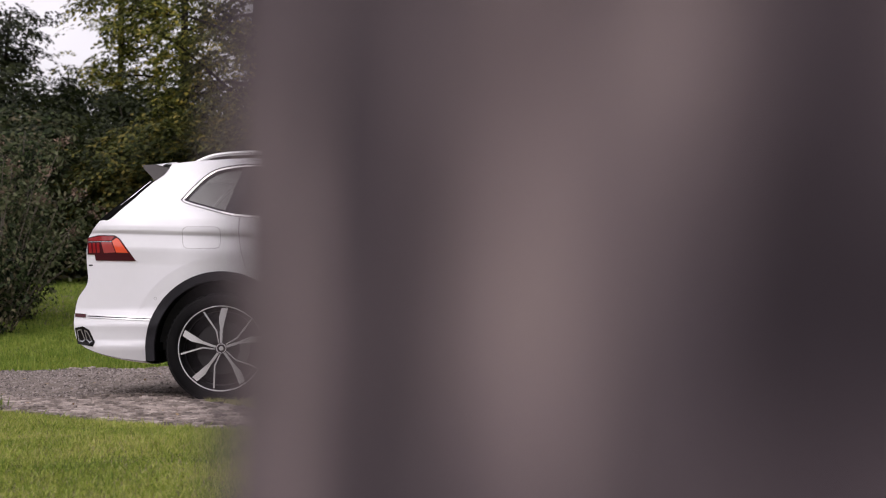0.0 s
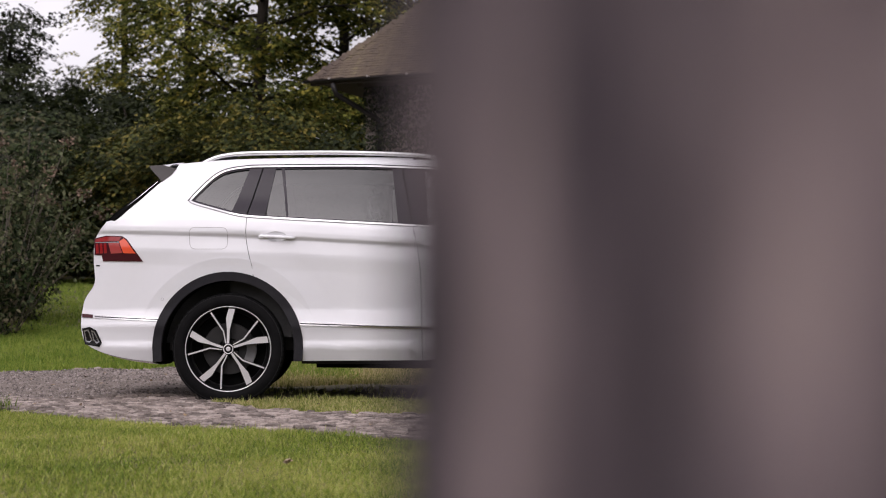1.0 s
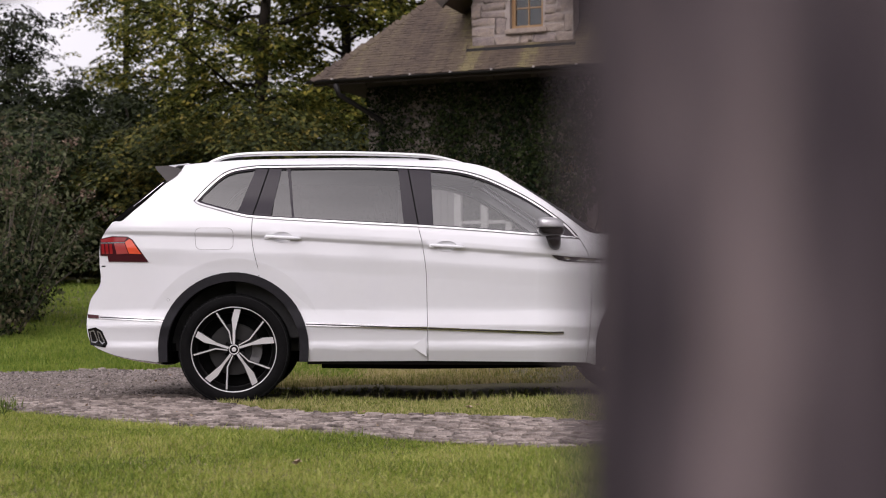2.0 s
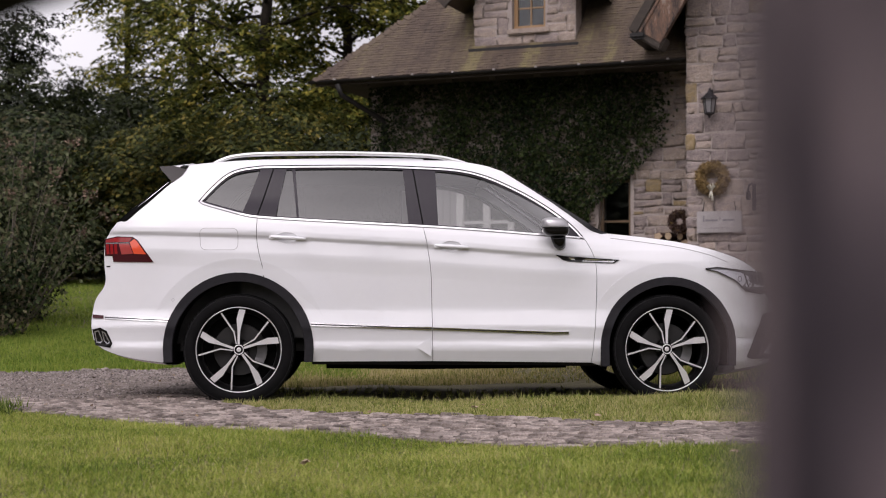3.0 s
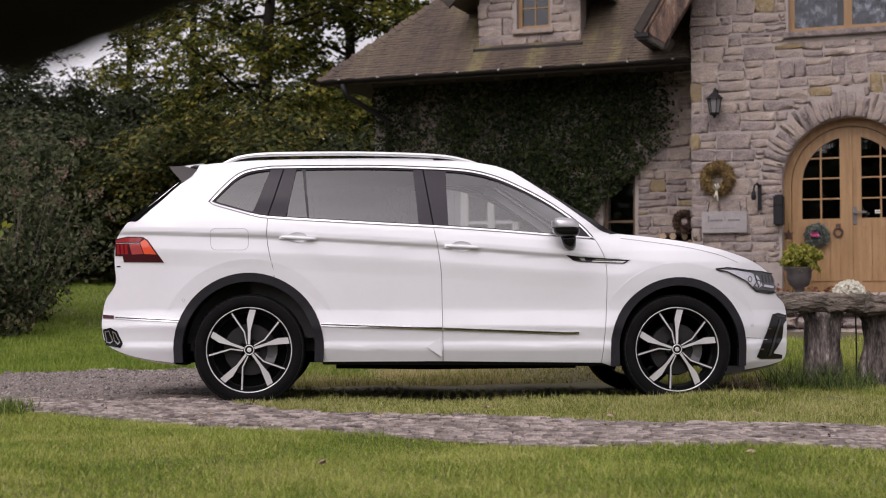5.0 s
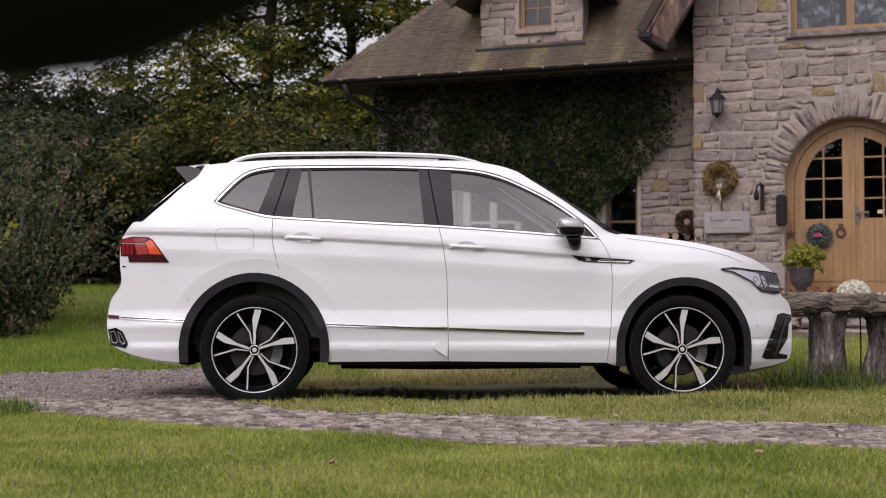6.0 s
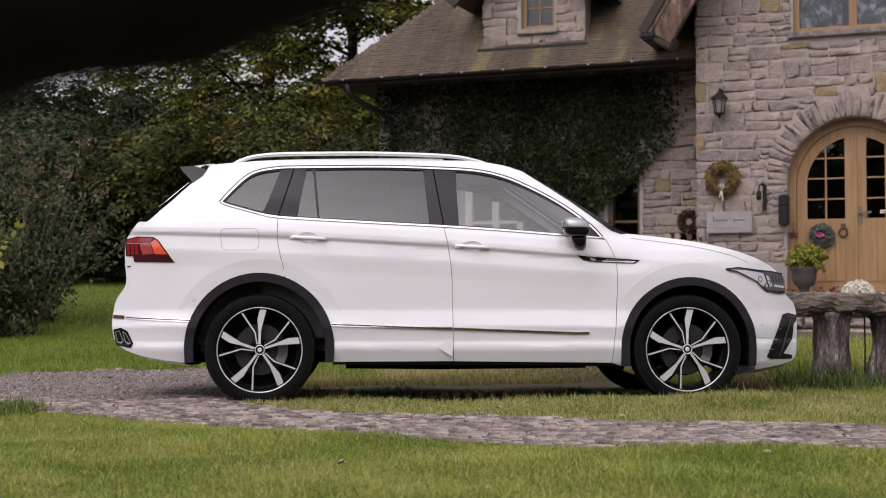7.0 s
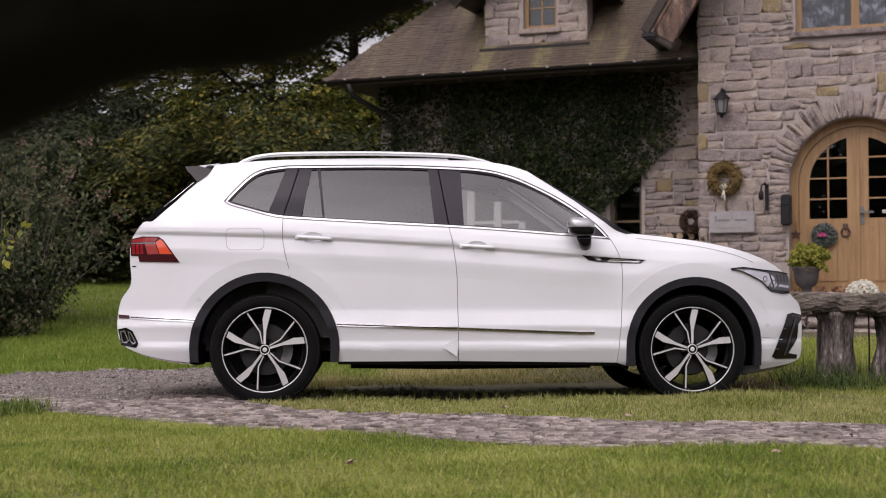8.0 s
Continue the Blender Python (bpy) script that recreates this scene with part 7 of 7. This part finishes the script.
def build_bench():
    bench = empty("garden_bench", pose(0, 0, 0), "rustic bench of a rough slab on two log legs", "bench")
    part("seat", rough_slab(2.60, 3.34, 10.80, 11.2, 0.585, 0.722, 3), M_BENCH, bench, "rough, lichened seat slab", smooth=True)
    part("seat", rough_slab(3.23, 4.3, 10.70, 11.15, 0.562, 0.700, 7), M_BENCH, bench, "rough, lichened seat slab", smooth=True)
    for x, s, r in ((2.968, 1, 0.96), (3.43, 5, 1.28)):
        part("leg", log_seat_leg(x, 10.97, s, r), M_BENCH_LEG, bench, "weathered grey log leg", smooth=True)


def flower_head(root_m, label, material, n, r, size, stems, flat=0.7, seed=1, pot=None):
    rng = np.random.default_rng(seed)
    t = empty("flower_bunch", root_m, label, "flowers")
    d = rng.normal(size=(n, 3))
    d /= np.linalg.norm(d, axis=1, keepdims=True)
    d[:, 2] = np.abs(d[:, 2]) * flat
    c = d * r * rng.uniform(0.75, 1.05, (n, 1)) + np.array([0, 0, stems])
    soup("blossom", leaf_quads(c, size, rng, -0.2, 0.9), 4, material, t, kind="stuff")
    bm = bmesh.new()
    for k in range(5):
        a = 2 * math.pi * k / 5
        tube(bm, [(0.01 * math.cos(a), 0.01 * math.sin(a), 0), (r * 0.5 * math.cos(a), r * 0.5 * math.sin(a), stems + r * 0.4)], [0.006, 0.004], 5)
    part("branchwork", bm, M_TWIG, t)
    return t


def build_wall_lantern():
    t = empty("wall_lantern", at_house(0.34, 0.0, 3.13) @ Matrix.Diagonal((0.92, 0.92, 0.90, 1)), "black iron wall lantern with frosted panes", "lantern")
    part("backplate", boxed(-0.03, 0.03, -0.07, -0.045, 0.05, 0.42, bevel=0.006), M_BLACK_IRON, t)
    bm = tube(bmesh.new(), [(0, -0.06, 0.36), (0, -0.14, 0.43), (0, -0.2, 0.40), (0, -0.2, 0.355)], 0.012, 8)
    part("arm", bm, M_BLACK_IRON, t, smooth=True)
    bm = bmesh.new()
    lathe([(0.005, 0.40), (0.02, 0.385), (0.03, 0.36), (0.05, 0.345), (0.125, 0.275), (0.13, 0.262), (0.11, 0.262)], 6, "z", bm, Matrix.Translation((0, -0.2, 0)))
    part("roof", bm, M_BLACK_IRON, t)
    part("pane_body", lathe([(0.092, 0.262), (0.062, 0.055), (0.01, 0.055)], 6, "z", m=Matrix.Translation((0, -0.2, 0))), M_LAMP_GLASS, t)
    for k in range(6):
        a = 2 * math.pi * k / 6
        bm = tube(bmesh.new(), [(0.096 * math.cos(a), -0.2 + 0.096 * math.sin(a), 0.265), (0.066 * math.cos(a), -0.2 + 0.066 * math.sin(a), 0.05)], 0.007, 5)
        part("bar", bm, M_BLACK_IRON, t)
    part("base", lathe([(0.075, 0.06), (0.07, 0.04), (0.03, 0.02), (0.008, -0.02)], 6, "z", m=Matrix.Translation((0, -0.2, 0))), M_BLACK_IRON, t)


def build_wreath(u, z, r, thick, material, label, seed, bow=True, y=-0.07):
    t = empty("wreath", at_house(u, y, z), label, "wreath")
    rng = np.random.default_rng(seed)
    bm = tube(bmesh.new(), [(r * math.cos(a), 0, r * math.sin(a)) for a in np.linspace(0, 2 * math.pi, 33)], thick * 0.8, 10, caps=False)
    part("ring", bm, M_STRAW, t, smooth=True)
    n = 1500
    a, b = rng.uniform(0, 2 * np.pi, n), rng.uniform(0, 2 * np.pi, n)
    rr = r + thick * np.cos(b)
    c = np.stack([rr * np.cos(a), -thick * np.sin(b), rr * np.sin(a)], -1)
    soup("straw", leaf_quads(c, 0.07, rng, 0.0, 0.22), 4, material, t, kind="stuff")
    if bow:
        bm = bmesh.new()
        tube(bm, [(0, -thick, -r - 0.02), (-0.05, -thick - 0.03, -r + 0.05), (-0.01, -thick - 0.03, -r + 0.07), (0, -thick, -r)], 0.012, 6)
        tube(bm, [(0, -thick, -r), (0.05, -thick - 0.03, -r + 0.05), (0.03, -thick - 0.03, -r + 0.08), (0.005, -thick, -r)], 0.012, 6)
        tube(bm, [(0, -thick, -r), (0.02, -thick - 0.02, -r - 0.14)], 0.013, 6)
        tube(bm, [(0, -thick, -r), (-0.025, -thick - 0.02, -r - 0.10)], 0.011, 6)
        part("bow", bm, M_WHITE, t, "white ribbon bow", smooth=True)


def build_sign():
    t = empty("sign_board", at_house(0.44, -0.045, 1.745), "grey wooden sign board with dark painted writing", "sign")
    part("board", boxed(-0.30, 0.30, -0.035, 0.0, -0.145, 0.145, bevel=0.01), M_SIGN, t)
    for x0, x1, z0, z1 in ((-0.215, -0.195, 0.005, 0.085), (-0.185, -0.02, 0.012, 0.036), (0.005, 0.015, 0.020, 0.070), (0.045, 0.205, 0.012, 0.036), (-0.20, 0.14, -0.083, -0.077)):
        part("letter_bar", boxed(x0, x1, -0.0385, -0.0355, z0, z1), M_FADED, t)
    for s in (-0.22, 0.22):
        part("hanger", tube(bmesh.new(), [(s, -0.02, 0.14), (s * 0.9, -0.02, 0.27)], 0.006, 6), M_BLACK_IRON, t)


def build_letter_box():
    t = empty("letter_box", at_house(1.155, -0.045, 1.68), "tall narrow black letter box", "letter box")
    part("body", boxed(-0.065, 0.065, -0.14, 0.0, 0.0, 0.40, bevel=0.02), M_BLACK_IRON, t)
    part("flap", boxed(-0.055, 0.055, -0.150, -0.139, 0.27, 0.36, bevel=0.004), M_BLACK_IRON, t)


def build_hook():
    t = empty("wall_hook", at_house(0.90, -0.045, 2.05), "small black iron wall bracket", "bracket")
    part("plate", boxed(-0.025, 0.025, -0.02, 0.0, -0.16, 0.18, bevel=0.006), M_BLACK_IRON, t)
    part("arm", tube(bmesh.new(), [(0, -0.01, 0.15), (-0.02, -0.07, 0.19), (-0.05, -0.12, 0.16), (-0.06, -0.12, 0.10)], 0.012, 8), M_BLACK_IRON, t, smooth=True)
    part("cup", lathe([(0.012, 0.10), (0.030, 0.07), (0.034, 0.0), (0.022, -0.03), (0.002, -0.03)], 14, "z", m=Matrix.Translation((-0.06, -0.12, 0))), M_BLACK_IRON, t, smooth=True)


def build_urn():
    t = empty("urn_planter", at_house(1.44, -0.42, 0.70), "dark clay urn with a bushy yellow-green plant", "planter")
    part("urn", lathe([(0.001, 0.0), (0.13, 0.0), (0.13, 0.03), (0.07, 0.06), (0.055, 0.12), (0.075, 0.17), (0.125, 0.21), (0.155, 0.30), (0.155, 0.37), (0.185, 0.41), (0.185, 0.43), (0.155, 0.43), (0.13, 0.38)], 28, "z"), M_URN, t, smooth=True)
    rng = np.random.default_rng(17)
    n = 2600
    d = rng.normal(size=(n, 3))
    d /= np.linalg.norm(d, axis=1, keepdims=True)
    bulge = 1 + 0.35 * np.sin(d[:, :1] * 5 + 1) * np.sin(d[:, 2:] * 6 + d[:, :1] * 3)
    c = d * bulge * np.array([0.245, 0.21, 0.17]) * rng.uniform(0.3, 1.05, (n, 1)) ** 0.6 + np.array([0.02, 0, 0.55])
    c[:, 2] -= 0.9 * np.maximum(0, np.hypot(c[:, 0], c[:, 1]) - 0.2) ** 1.2
    soup("foliage", leaf_quads(c, 0.060, rng, 0.9, 0.45), 4, M_LEAF_YELLOW, t, kind="stuff")
    bm = bmesh.new()
    r2 = random.Random(18)
    for k in range(12):
        a = r2.uniform(0, 6.28)
        tube(bm, [(0, 0, 0.38), (0.12 * math.cos(a), 0.12 * math.sin(a), 0.55), (0.19 * math.cos(a), 0.16 * math.sin(a), 0.61)], [0.008, 0.006, 0.003], 5)
    part("branchwork", bm, M_TWIG, t)


def build_firewood():
    rng = random.Random(33)
    spots = []
    for row in range(10):
        for k in range(7):
            spots.append((-0.97 + 0.145 * k + (0.07 if row % 2 else 0) + rng.uniform(-0.015, 0.015), 0.76 + 0.105 * row + rng.uniform(-0.01, 0.01)))
    for u, z in spots:
        if z > 1.45 and u < -0.62 or u > -0.06 or z > 1.66 and u < -0.34:
            continue
        r = rng.uniform(0.052, 0.075)
        t = empty("firewood_log", at_house(u, 0.66, z), "split firewood log stacked against the wall", "log", "stacked firewood logs")
        n = rng.choice((5, 6, 9))
        ring = [(r * rng.uniform(0.82, 1.05) * math.cos(2 * math.pi * k / n), r * rng.uniform(0.82, 1.05) * math.sin(2 * math.pi * k / n)) for k in range(n)]
        part("bark", slab([(x, z2) for x, z2 in ring], [], 0.0, 0.40), M_LOG_BARK, t)
        part("cut_end", slab([(x * 0.9, z2 * 0.9) for x, z2 in ring], [], -0.006, 0.0), M_LOG_END, t)


def build_terrace_plant(u, y, seed, label):
    """A low rosette with rusty autumn leaves."""
    rng = np.random.default_rng(seed)
    t = empty("terrace_plant", at_house(u, y, 0.69), label, "plant")
    bm = bmesh.new()
    spots = []
    for k in range(8):
        a = 2 * math.pi * k / 8
        p = [(0, 0, 0), (0.07 * math.cos(a), 0.07 * math.sin(a), 0.09), (0.15 * math.cos(a), 0.12 * math.sin(a), 0.13 + 0.04 * math.sin(k * 2))]
        tube(bm, p, [0.006, 0.005, 0.003], 5)
        spots += p[1:]
    part("branchwork", bm, M_TWIG, t)
    soup("foliage", leaf_quads(clump_points(spots, 5, 0.035, rng, 0.7), 0.06, rng, 0.3, 0.6), 4, M_RUST_LEAF, t, kind="stuff")


def build_pale_posts():
    # added posts give the car's windows pale bars of unknown origin
    t = empty("pale_posts", at_house(-3.3, 0.62, 0.55), "added pale posts, boards and a low rail before the ivy", "trellis")
    for x, w, h in ((-0.16, 0.055, 1.80), (0.25, 0.05, 1.60), (0.62, 0.045, 1.30)):
        part("post", boxed(x - w, x + w, -0.03, 0.03, 0.0, h, bevel=0.008), M_PALE_WOOD, t)
    part("rail", boxed(-0.105, 0.575, -0.02, 0.02, 1.28, 1.325, bevel=0.006), M_PALE_WOOD, t)
    for k in range(4):
        x = -0.64 + 0.11 * k
        part("board", boxed(x, x + 0.10, -0.012, 0.012, 0.0, 1.79 + 0.01 * (k % 2), bevel=0.004), M_GREY_WOOD, t)


def build_garden_stake():
    x, y = 3.27, 11.15
    z = float(ground_height(x, y)) - 0.05
    t = empty("garden_stake", pose(x, y, z), "thin rusty iron garden stake behind the bench", "stake")
    part("rod", tube(bmesh.new(), [(0, 0, 0), (0.004, 0, 0.3), (0, 0, 0.62)], 0.006, 6), M_BLACK_IRON, t)
    part("hook", tube(bmesh.new(), [(0.05 * math.cos(a), 0, 0.64 + 0.04 * math.sin(a)) for a in np.linspace(math.pi, 2 * math.pi, 10)], 0.006, 6), M_BLACK_IRON, t)


M_RUST_LEAF = leafy("rusty_leaves", [(0.10, 0.035, 0.02), (0.22, 0.09, 0.05), (0.34, 0.19, 0.10)], 0.3, 0.3, 6)
M_PALE_WOOD = surface("pale_painted_wood", [(0.55, 0.53, 0.50), (0.72, 0.70, 0.66)], 0.7, 10)
M_GREY_WOOD = surface("silvered_boards", [(0.20, 0.19, 0.185), (0.32, 0.30, 0.29)], 0.8, 8, stretch=(3, 1, 0.5))
build_pale_posts()
build_terrace()
for u, y, k in ((1.12, -0.6, 21), (0.98, -0.75, 22), (1.75, -0.75, 23), (1.95, -0.7, 24)):
    build_terrace_plant(u, y, k, "low plant with rusty autumn leaves on the terrace")
build_garden_stake()


def build_star():
    t = empty("star_ornament", at_house(1.235, 0.19, 1.58), "small rusty metal star hung beside the door", "ornament")
    pts = [((0.075 if k % 2 == 0 else 0.030) * math.sin(math.pi * k / 5), (0.075 if k % 2 == 0 else 0.030) * math.cos(math.pi * k / 5)) for k in range(10)]
    part("star", slab(pts, [], -0.012, 0.0), M_LOG_BARK, t)
    part("hanger", tube(bmesh.new(), [(0, -0.004, 0.07), (0, 0.004, 0.16)], 0.003, 5), M_BLACK_IRON, t)


def build_door_card():
    t = empty("door_card", at_house(DOOR_U + 0.34, 0.254, 1.86), "small white paper card on the door pane", "card")
    part("paper", boxed(-0.04, 0.04, -0.004, 0.0, -0.022, 0.022), M_WHITE, t)
    part("writing_bar", boxed(-0.028, 0.028, -0.0055, -0.0045, -0.004, 0.004), M_FADED, t)


build_star()
build_door_card()
build_bench()
flower_head(pose(3.17, 10.95, 0.712), "white potted flowers standing on the bench", M_WHITE, 700, 0.118, 0.036, 0.0, 0.9, 3)
build_wall_lantern()
build_wreath(0.35, 2.325, 0.16, 0.068, M_STRAW, "brown dried-straw wreath with a white bow", 41)
build_wreath(-0.22, 1.80, 0.11, 0.045, M_LOG_BARK, "dark red-brown twig wreath", 42, False, 0.55)
build_wreath(1.60, 1.56, 0.10, 0.05, M_GREYLEAF, "grey-green door wreath with a pink flower", 43, False, 0.16)
flower_head(at_house(1.58, 0.10, 1.55), "pink flower in the door wreath", M_PINK, 60, 0.05, 0.05, 0.0, 0.7, 5)
build_sign()
build_letter_box()
build_hook()
build_urn()
build_firewood()

# ---- single pieces last: house stones, cobbles ----
build_voussoirs()
lay_stones(wall_gable, 0.0, 2.9, 1.2, 5.2, 0.0, gable_blocked, 1, 300, lambda u: 5.0 + 1.6 * u)
lay_stones(wall_wing, -5.1, -0.02, 1.3, 4.3, WING_Y, wing_blocked, 2, 250)
lay_stones(wall_dormer, DORMER[0], DORMER[1], 4.38, 5.45, 0.5, wing_blocked, 3, 120)


def cobble_mesh(w, d, h, rng):
    """A small rough-hewn sett with a worn, uneven top."""
    bm = bmesh.new()
    corners = [(-1, -1), (0, -1.06), (1, -1), (1.05, 0), (1, 1), (0, 1.06), (-1, 1), (-1.05, 0)]
    rough = [(x * w / 2 * rng.uniform(0.88, 1.03), y * d / 2 * rng.uniform(0.88, 1.03)) for x, y in corners]
    rings = []
    for s, z in ((1.0, -0.006), (0.99, h * 0.6), (0.86, h)):
        rings.append([bm.verts.new((x * s, y * s, z + rng.uniform(-0.22, 0.16) * h * (z > 0))) for x, y in rough])
    for p, q in zip(rings, rings[1:]):
        for k in range(8):
            bm.faces.new((p[k], p[(k + 1) % 8], q[(k + 1) % 8], q[k]))
    c = bm.verts.new((rng.uniform(-0.1, 0.1) * w, rng.uniform(-0.1, 0.1) * d, h * rng.uniform(0.95, 1.15)))
    for k in range(8):
        bm.faces.new((rings[-1][k], rings[-1][(k + 1) % 8], c))
    me = bpy.data.meshes.new("cobble")
    bm.to_mesh(me)
    bm.free()
    me.materials.append(M_COBBLE)
    return me


def lay_cobbles():
    rng = random.Random(77)
    widths, depths = (0.048, 0.068, 0.090, 0.120), (0.044, 0.056, 0.070)
    kinds = {(w, d): [cobble_mesh(w, d, rng.uniform(0.011, 0.021), rng) for _ in range(4)] for w in widths for d in depths}
    spots = []
    # rows that follow the lawn's edge
    off = 0.03
    while off < 3.2:
        row = rng.choice(depths)
        x = -3.3 + rng.uniform(0, 0.1)
        while x < 4.0:
            w, d = rng.choice(widths), row if rng.random() < 0.7 else rng.choice(depths)
            y, top = float(path_near(x)) + off + rng.uniform(-0.012, 0.012), float(path_far(x)) - 0.03
            if x < -1.3:
                top = float(path_near(x)) + np.interp(x, [-3.3, -2.3, -1.3], [0.45, 1.3, 2.6])
            if y < top:
                spots.append((x + w / 2, y, w, d))
            x += w + 0.005
        off += row + 0.005
    # a single edging row along the far lawn
    x = -5.6
    while x < -1.7:
        w = rng.choice(widths)
        spots.append((x, float(path_far(x)) - 0.03 + rng.uniform(-0.02, 0.02), w, rng.choice(depths)))
        x += w + rng.uniform(0.0, 0.03)
    # settled or missing setts, more of them along the ragged edges
    spots = [s for s in spots if rng.random() < 0.90 - 0.45 * (math.sin(s[0] * 7.3 + 2 * math.sin(s[1] * 5.1)) * math.sin(s[1] * 8.7) > 0.80)]
    near = sorted(spots, key=lambda s: abs(s[0] - 0.6) + 0.7 * abs(s[1] - 7.0))
    rest = bmesh.new()
    for i, (x, y, w, d) in enumerate(near):
        z = float(ground_height(x, y)) + 0.007 + 0.006 * noise.noise(Vector((x * 3, y * 3, 0)))
        m = Matrix.LocRotScale((x, y, z), Euler((rng.uniform(-0.07, 0.07), rng.uniform(-0.07, 0.07), rng.uniform(-0.30, 0.30))), None)
        me = rng.choice(kinds[w, d])
        if i < 300:
            ob = new("cobble", me)
            ob.parent = pavement
            ob.matrix_local = m
        else:
            k = len(rest.verts)
            rest.from_mesh(me)
            rest.verts.ensure_lookup_table()
            for v in rest.verts[k:]:
                v.co = m @ v.co
    part("cobbles", rest, M_COBBLE_REST, pavement, kind="stuff")


lay_cobbles()
blades("joint_grass", 60000, -3.2, 3.6, 5.9, 10.4, lambda x, y: in_view(x, y) & (y > path_near(x)) & (y < path_far(x)) & (np.sin(x * 3.7 + 2 * np.sin(y * 2.9)) * np.sin(y * 7.3 + x * 2) > 0.60) & (np.sin(x * 83) * np.sin(y * 97) > 0.2), 0.028, 0.004, M_GRASS, "grass tufts growing in the cobble joints", 13, 1.0)


def scatter_pebbles():
    rng = np.random.default_rng(78)
    n = 34000
    x, y = rng.uniform(-6.0, -0.9, n), rng.uniform(7.0, 14.6, n)
    more = rng.uniform(-0.9, 3.2, 900), rng.uniform(5.8, 9.5, 900)
    x, y = np.concatenate([x, more[0]]), np.concatenate([y, more[1]])
    ok = (y > path_near(x) - 0.05) & (y < path_far(x) + 0.05) & in_view(x, y)
    paved = (x > -2.6) & (y < path_near(x) + np.interp(x, [-2.75, -2.3, -1.3], [0.5, 1.5, 2.6])) & (rng.random(len(x)) < 0.85)
    x, y = x[ok & ~paved], y[ok & ~paved]
    n = len(x)
    r = 0.004 + 0.011 * rng.random(n) ** 2.5 + 0.010 * (rng.random(n) < 0.02)
    z = ground_height(x, y) + 0.014
    a = rng.uniform(0, 2 * np.pi, n)
    c = np.stack([x, y, z], -1)
    e1 = np.stack([np.cos(a), np.sin(a), 0 * a], -1) * r[:, None] * 1.2
    e2 = np.stack([-np.sin(a), np.cos(a), 0 * a], -1) * r[:, None] * 0.9
    up = np.stack([0 * a, 0 * a, r * 0.9], -1)
    base = [c + e1, c + e2, c - e1, c - e2]
    top = c + up + (e1 + e2) * 0.2
    tris = [np.stack([base[k], base[(k + 1) % 4], top], 1) for k in range(4)]
    v = np.stack([c + e1, c + e2, c - e1, c - e2, top], 1).reshape(-1, 3)
    f = [(5 * i + k, 5 * i + (k + 1) % 4, 5 * i + 4) for i in range(n) for k in range(4)]
    me = bpy.data.meshes.new("pebbles")
    me.from_pydata(v.tolist(), [], f)
    me.materials.append(M_PEBBLE)
    tagged(new("loose_gravel", me), "loose grey pebbles strewn over the drive", "gravel", kind="stuff")


scatter_pebbles()
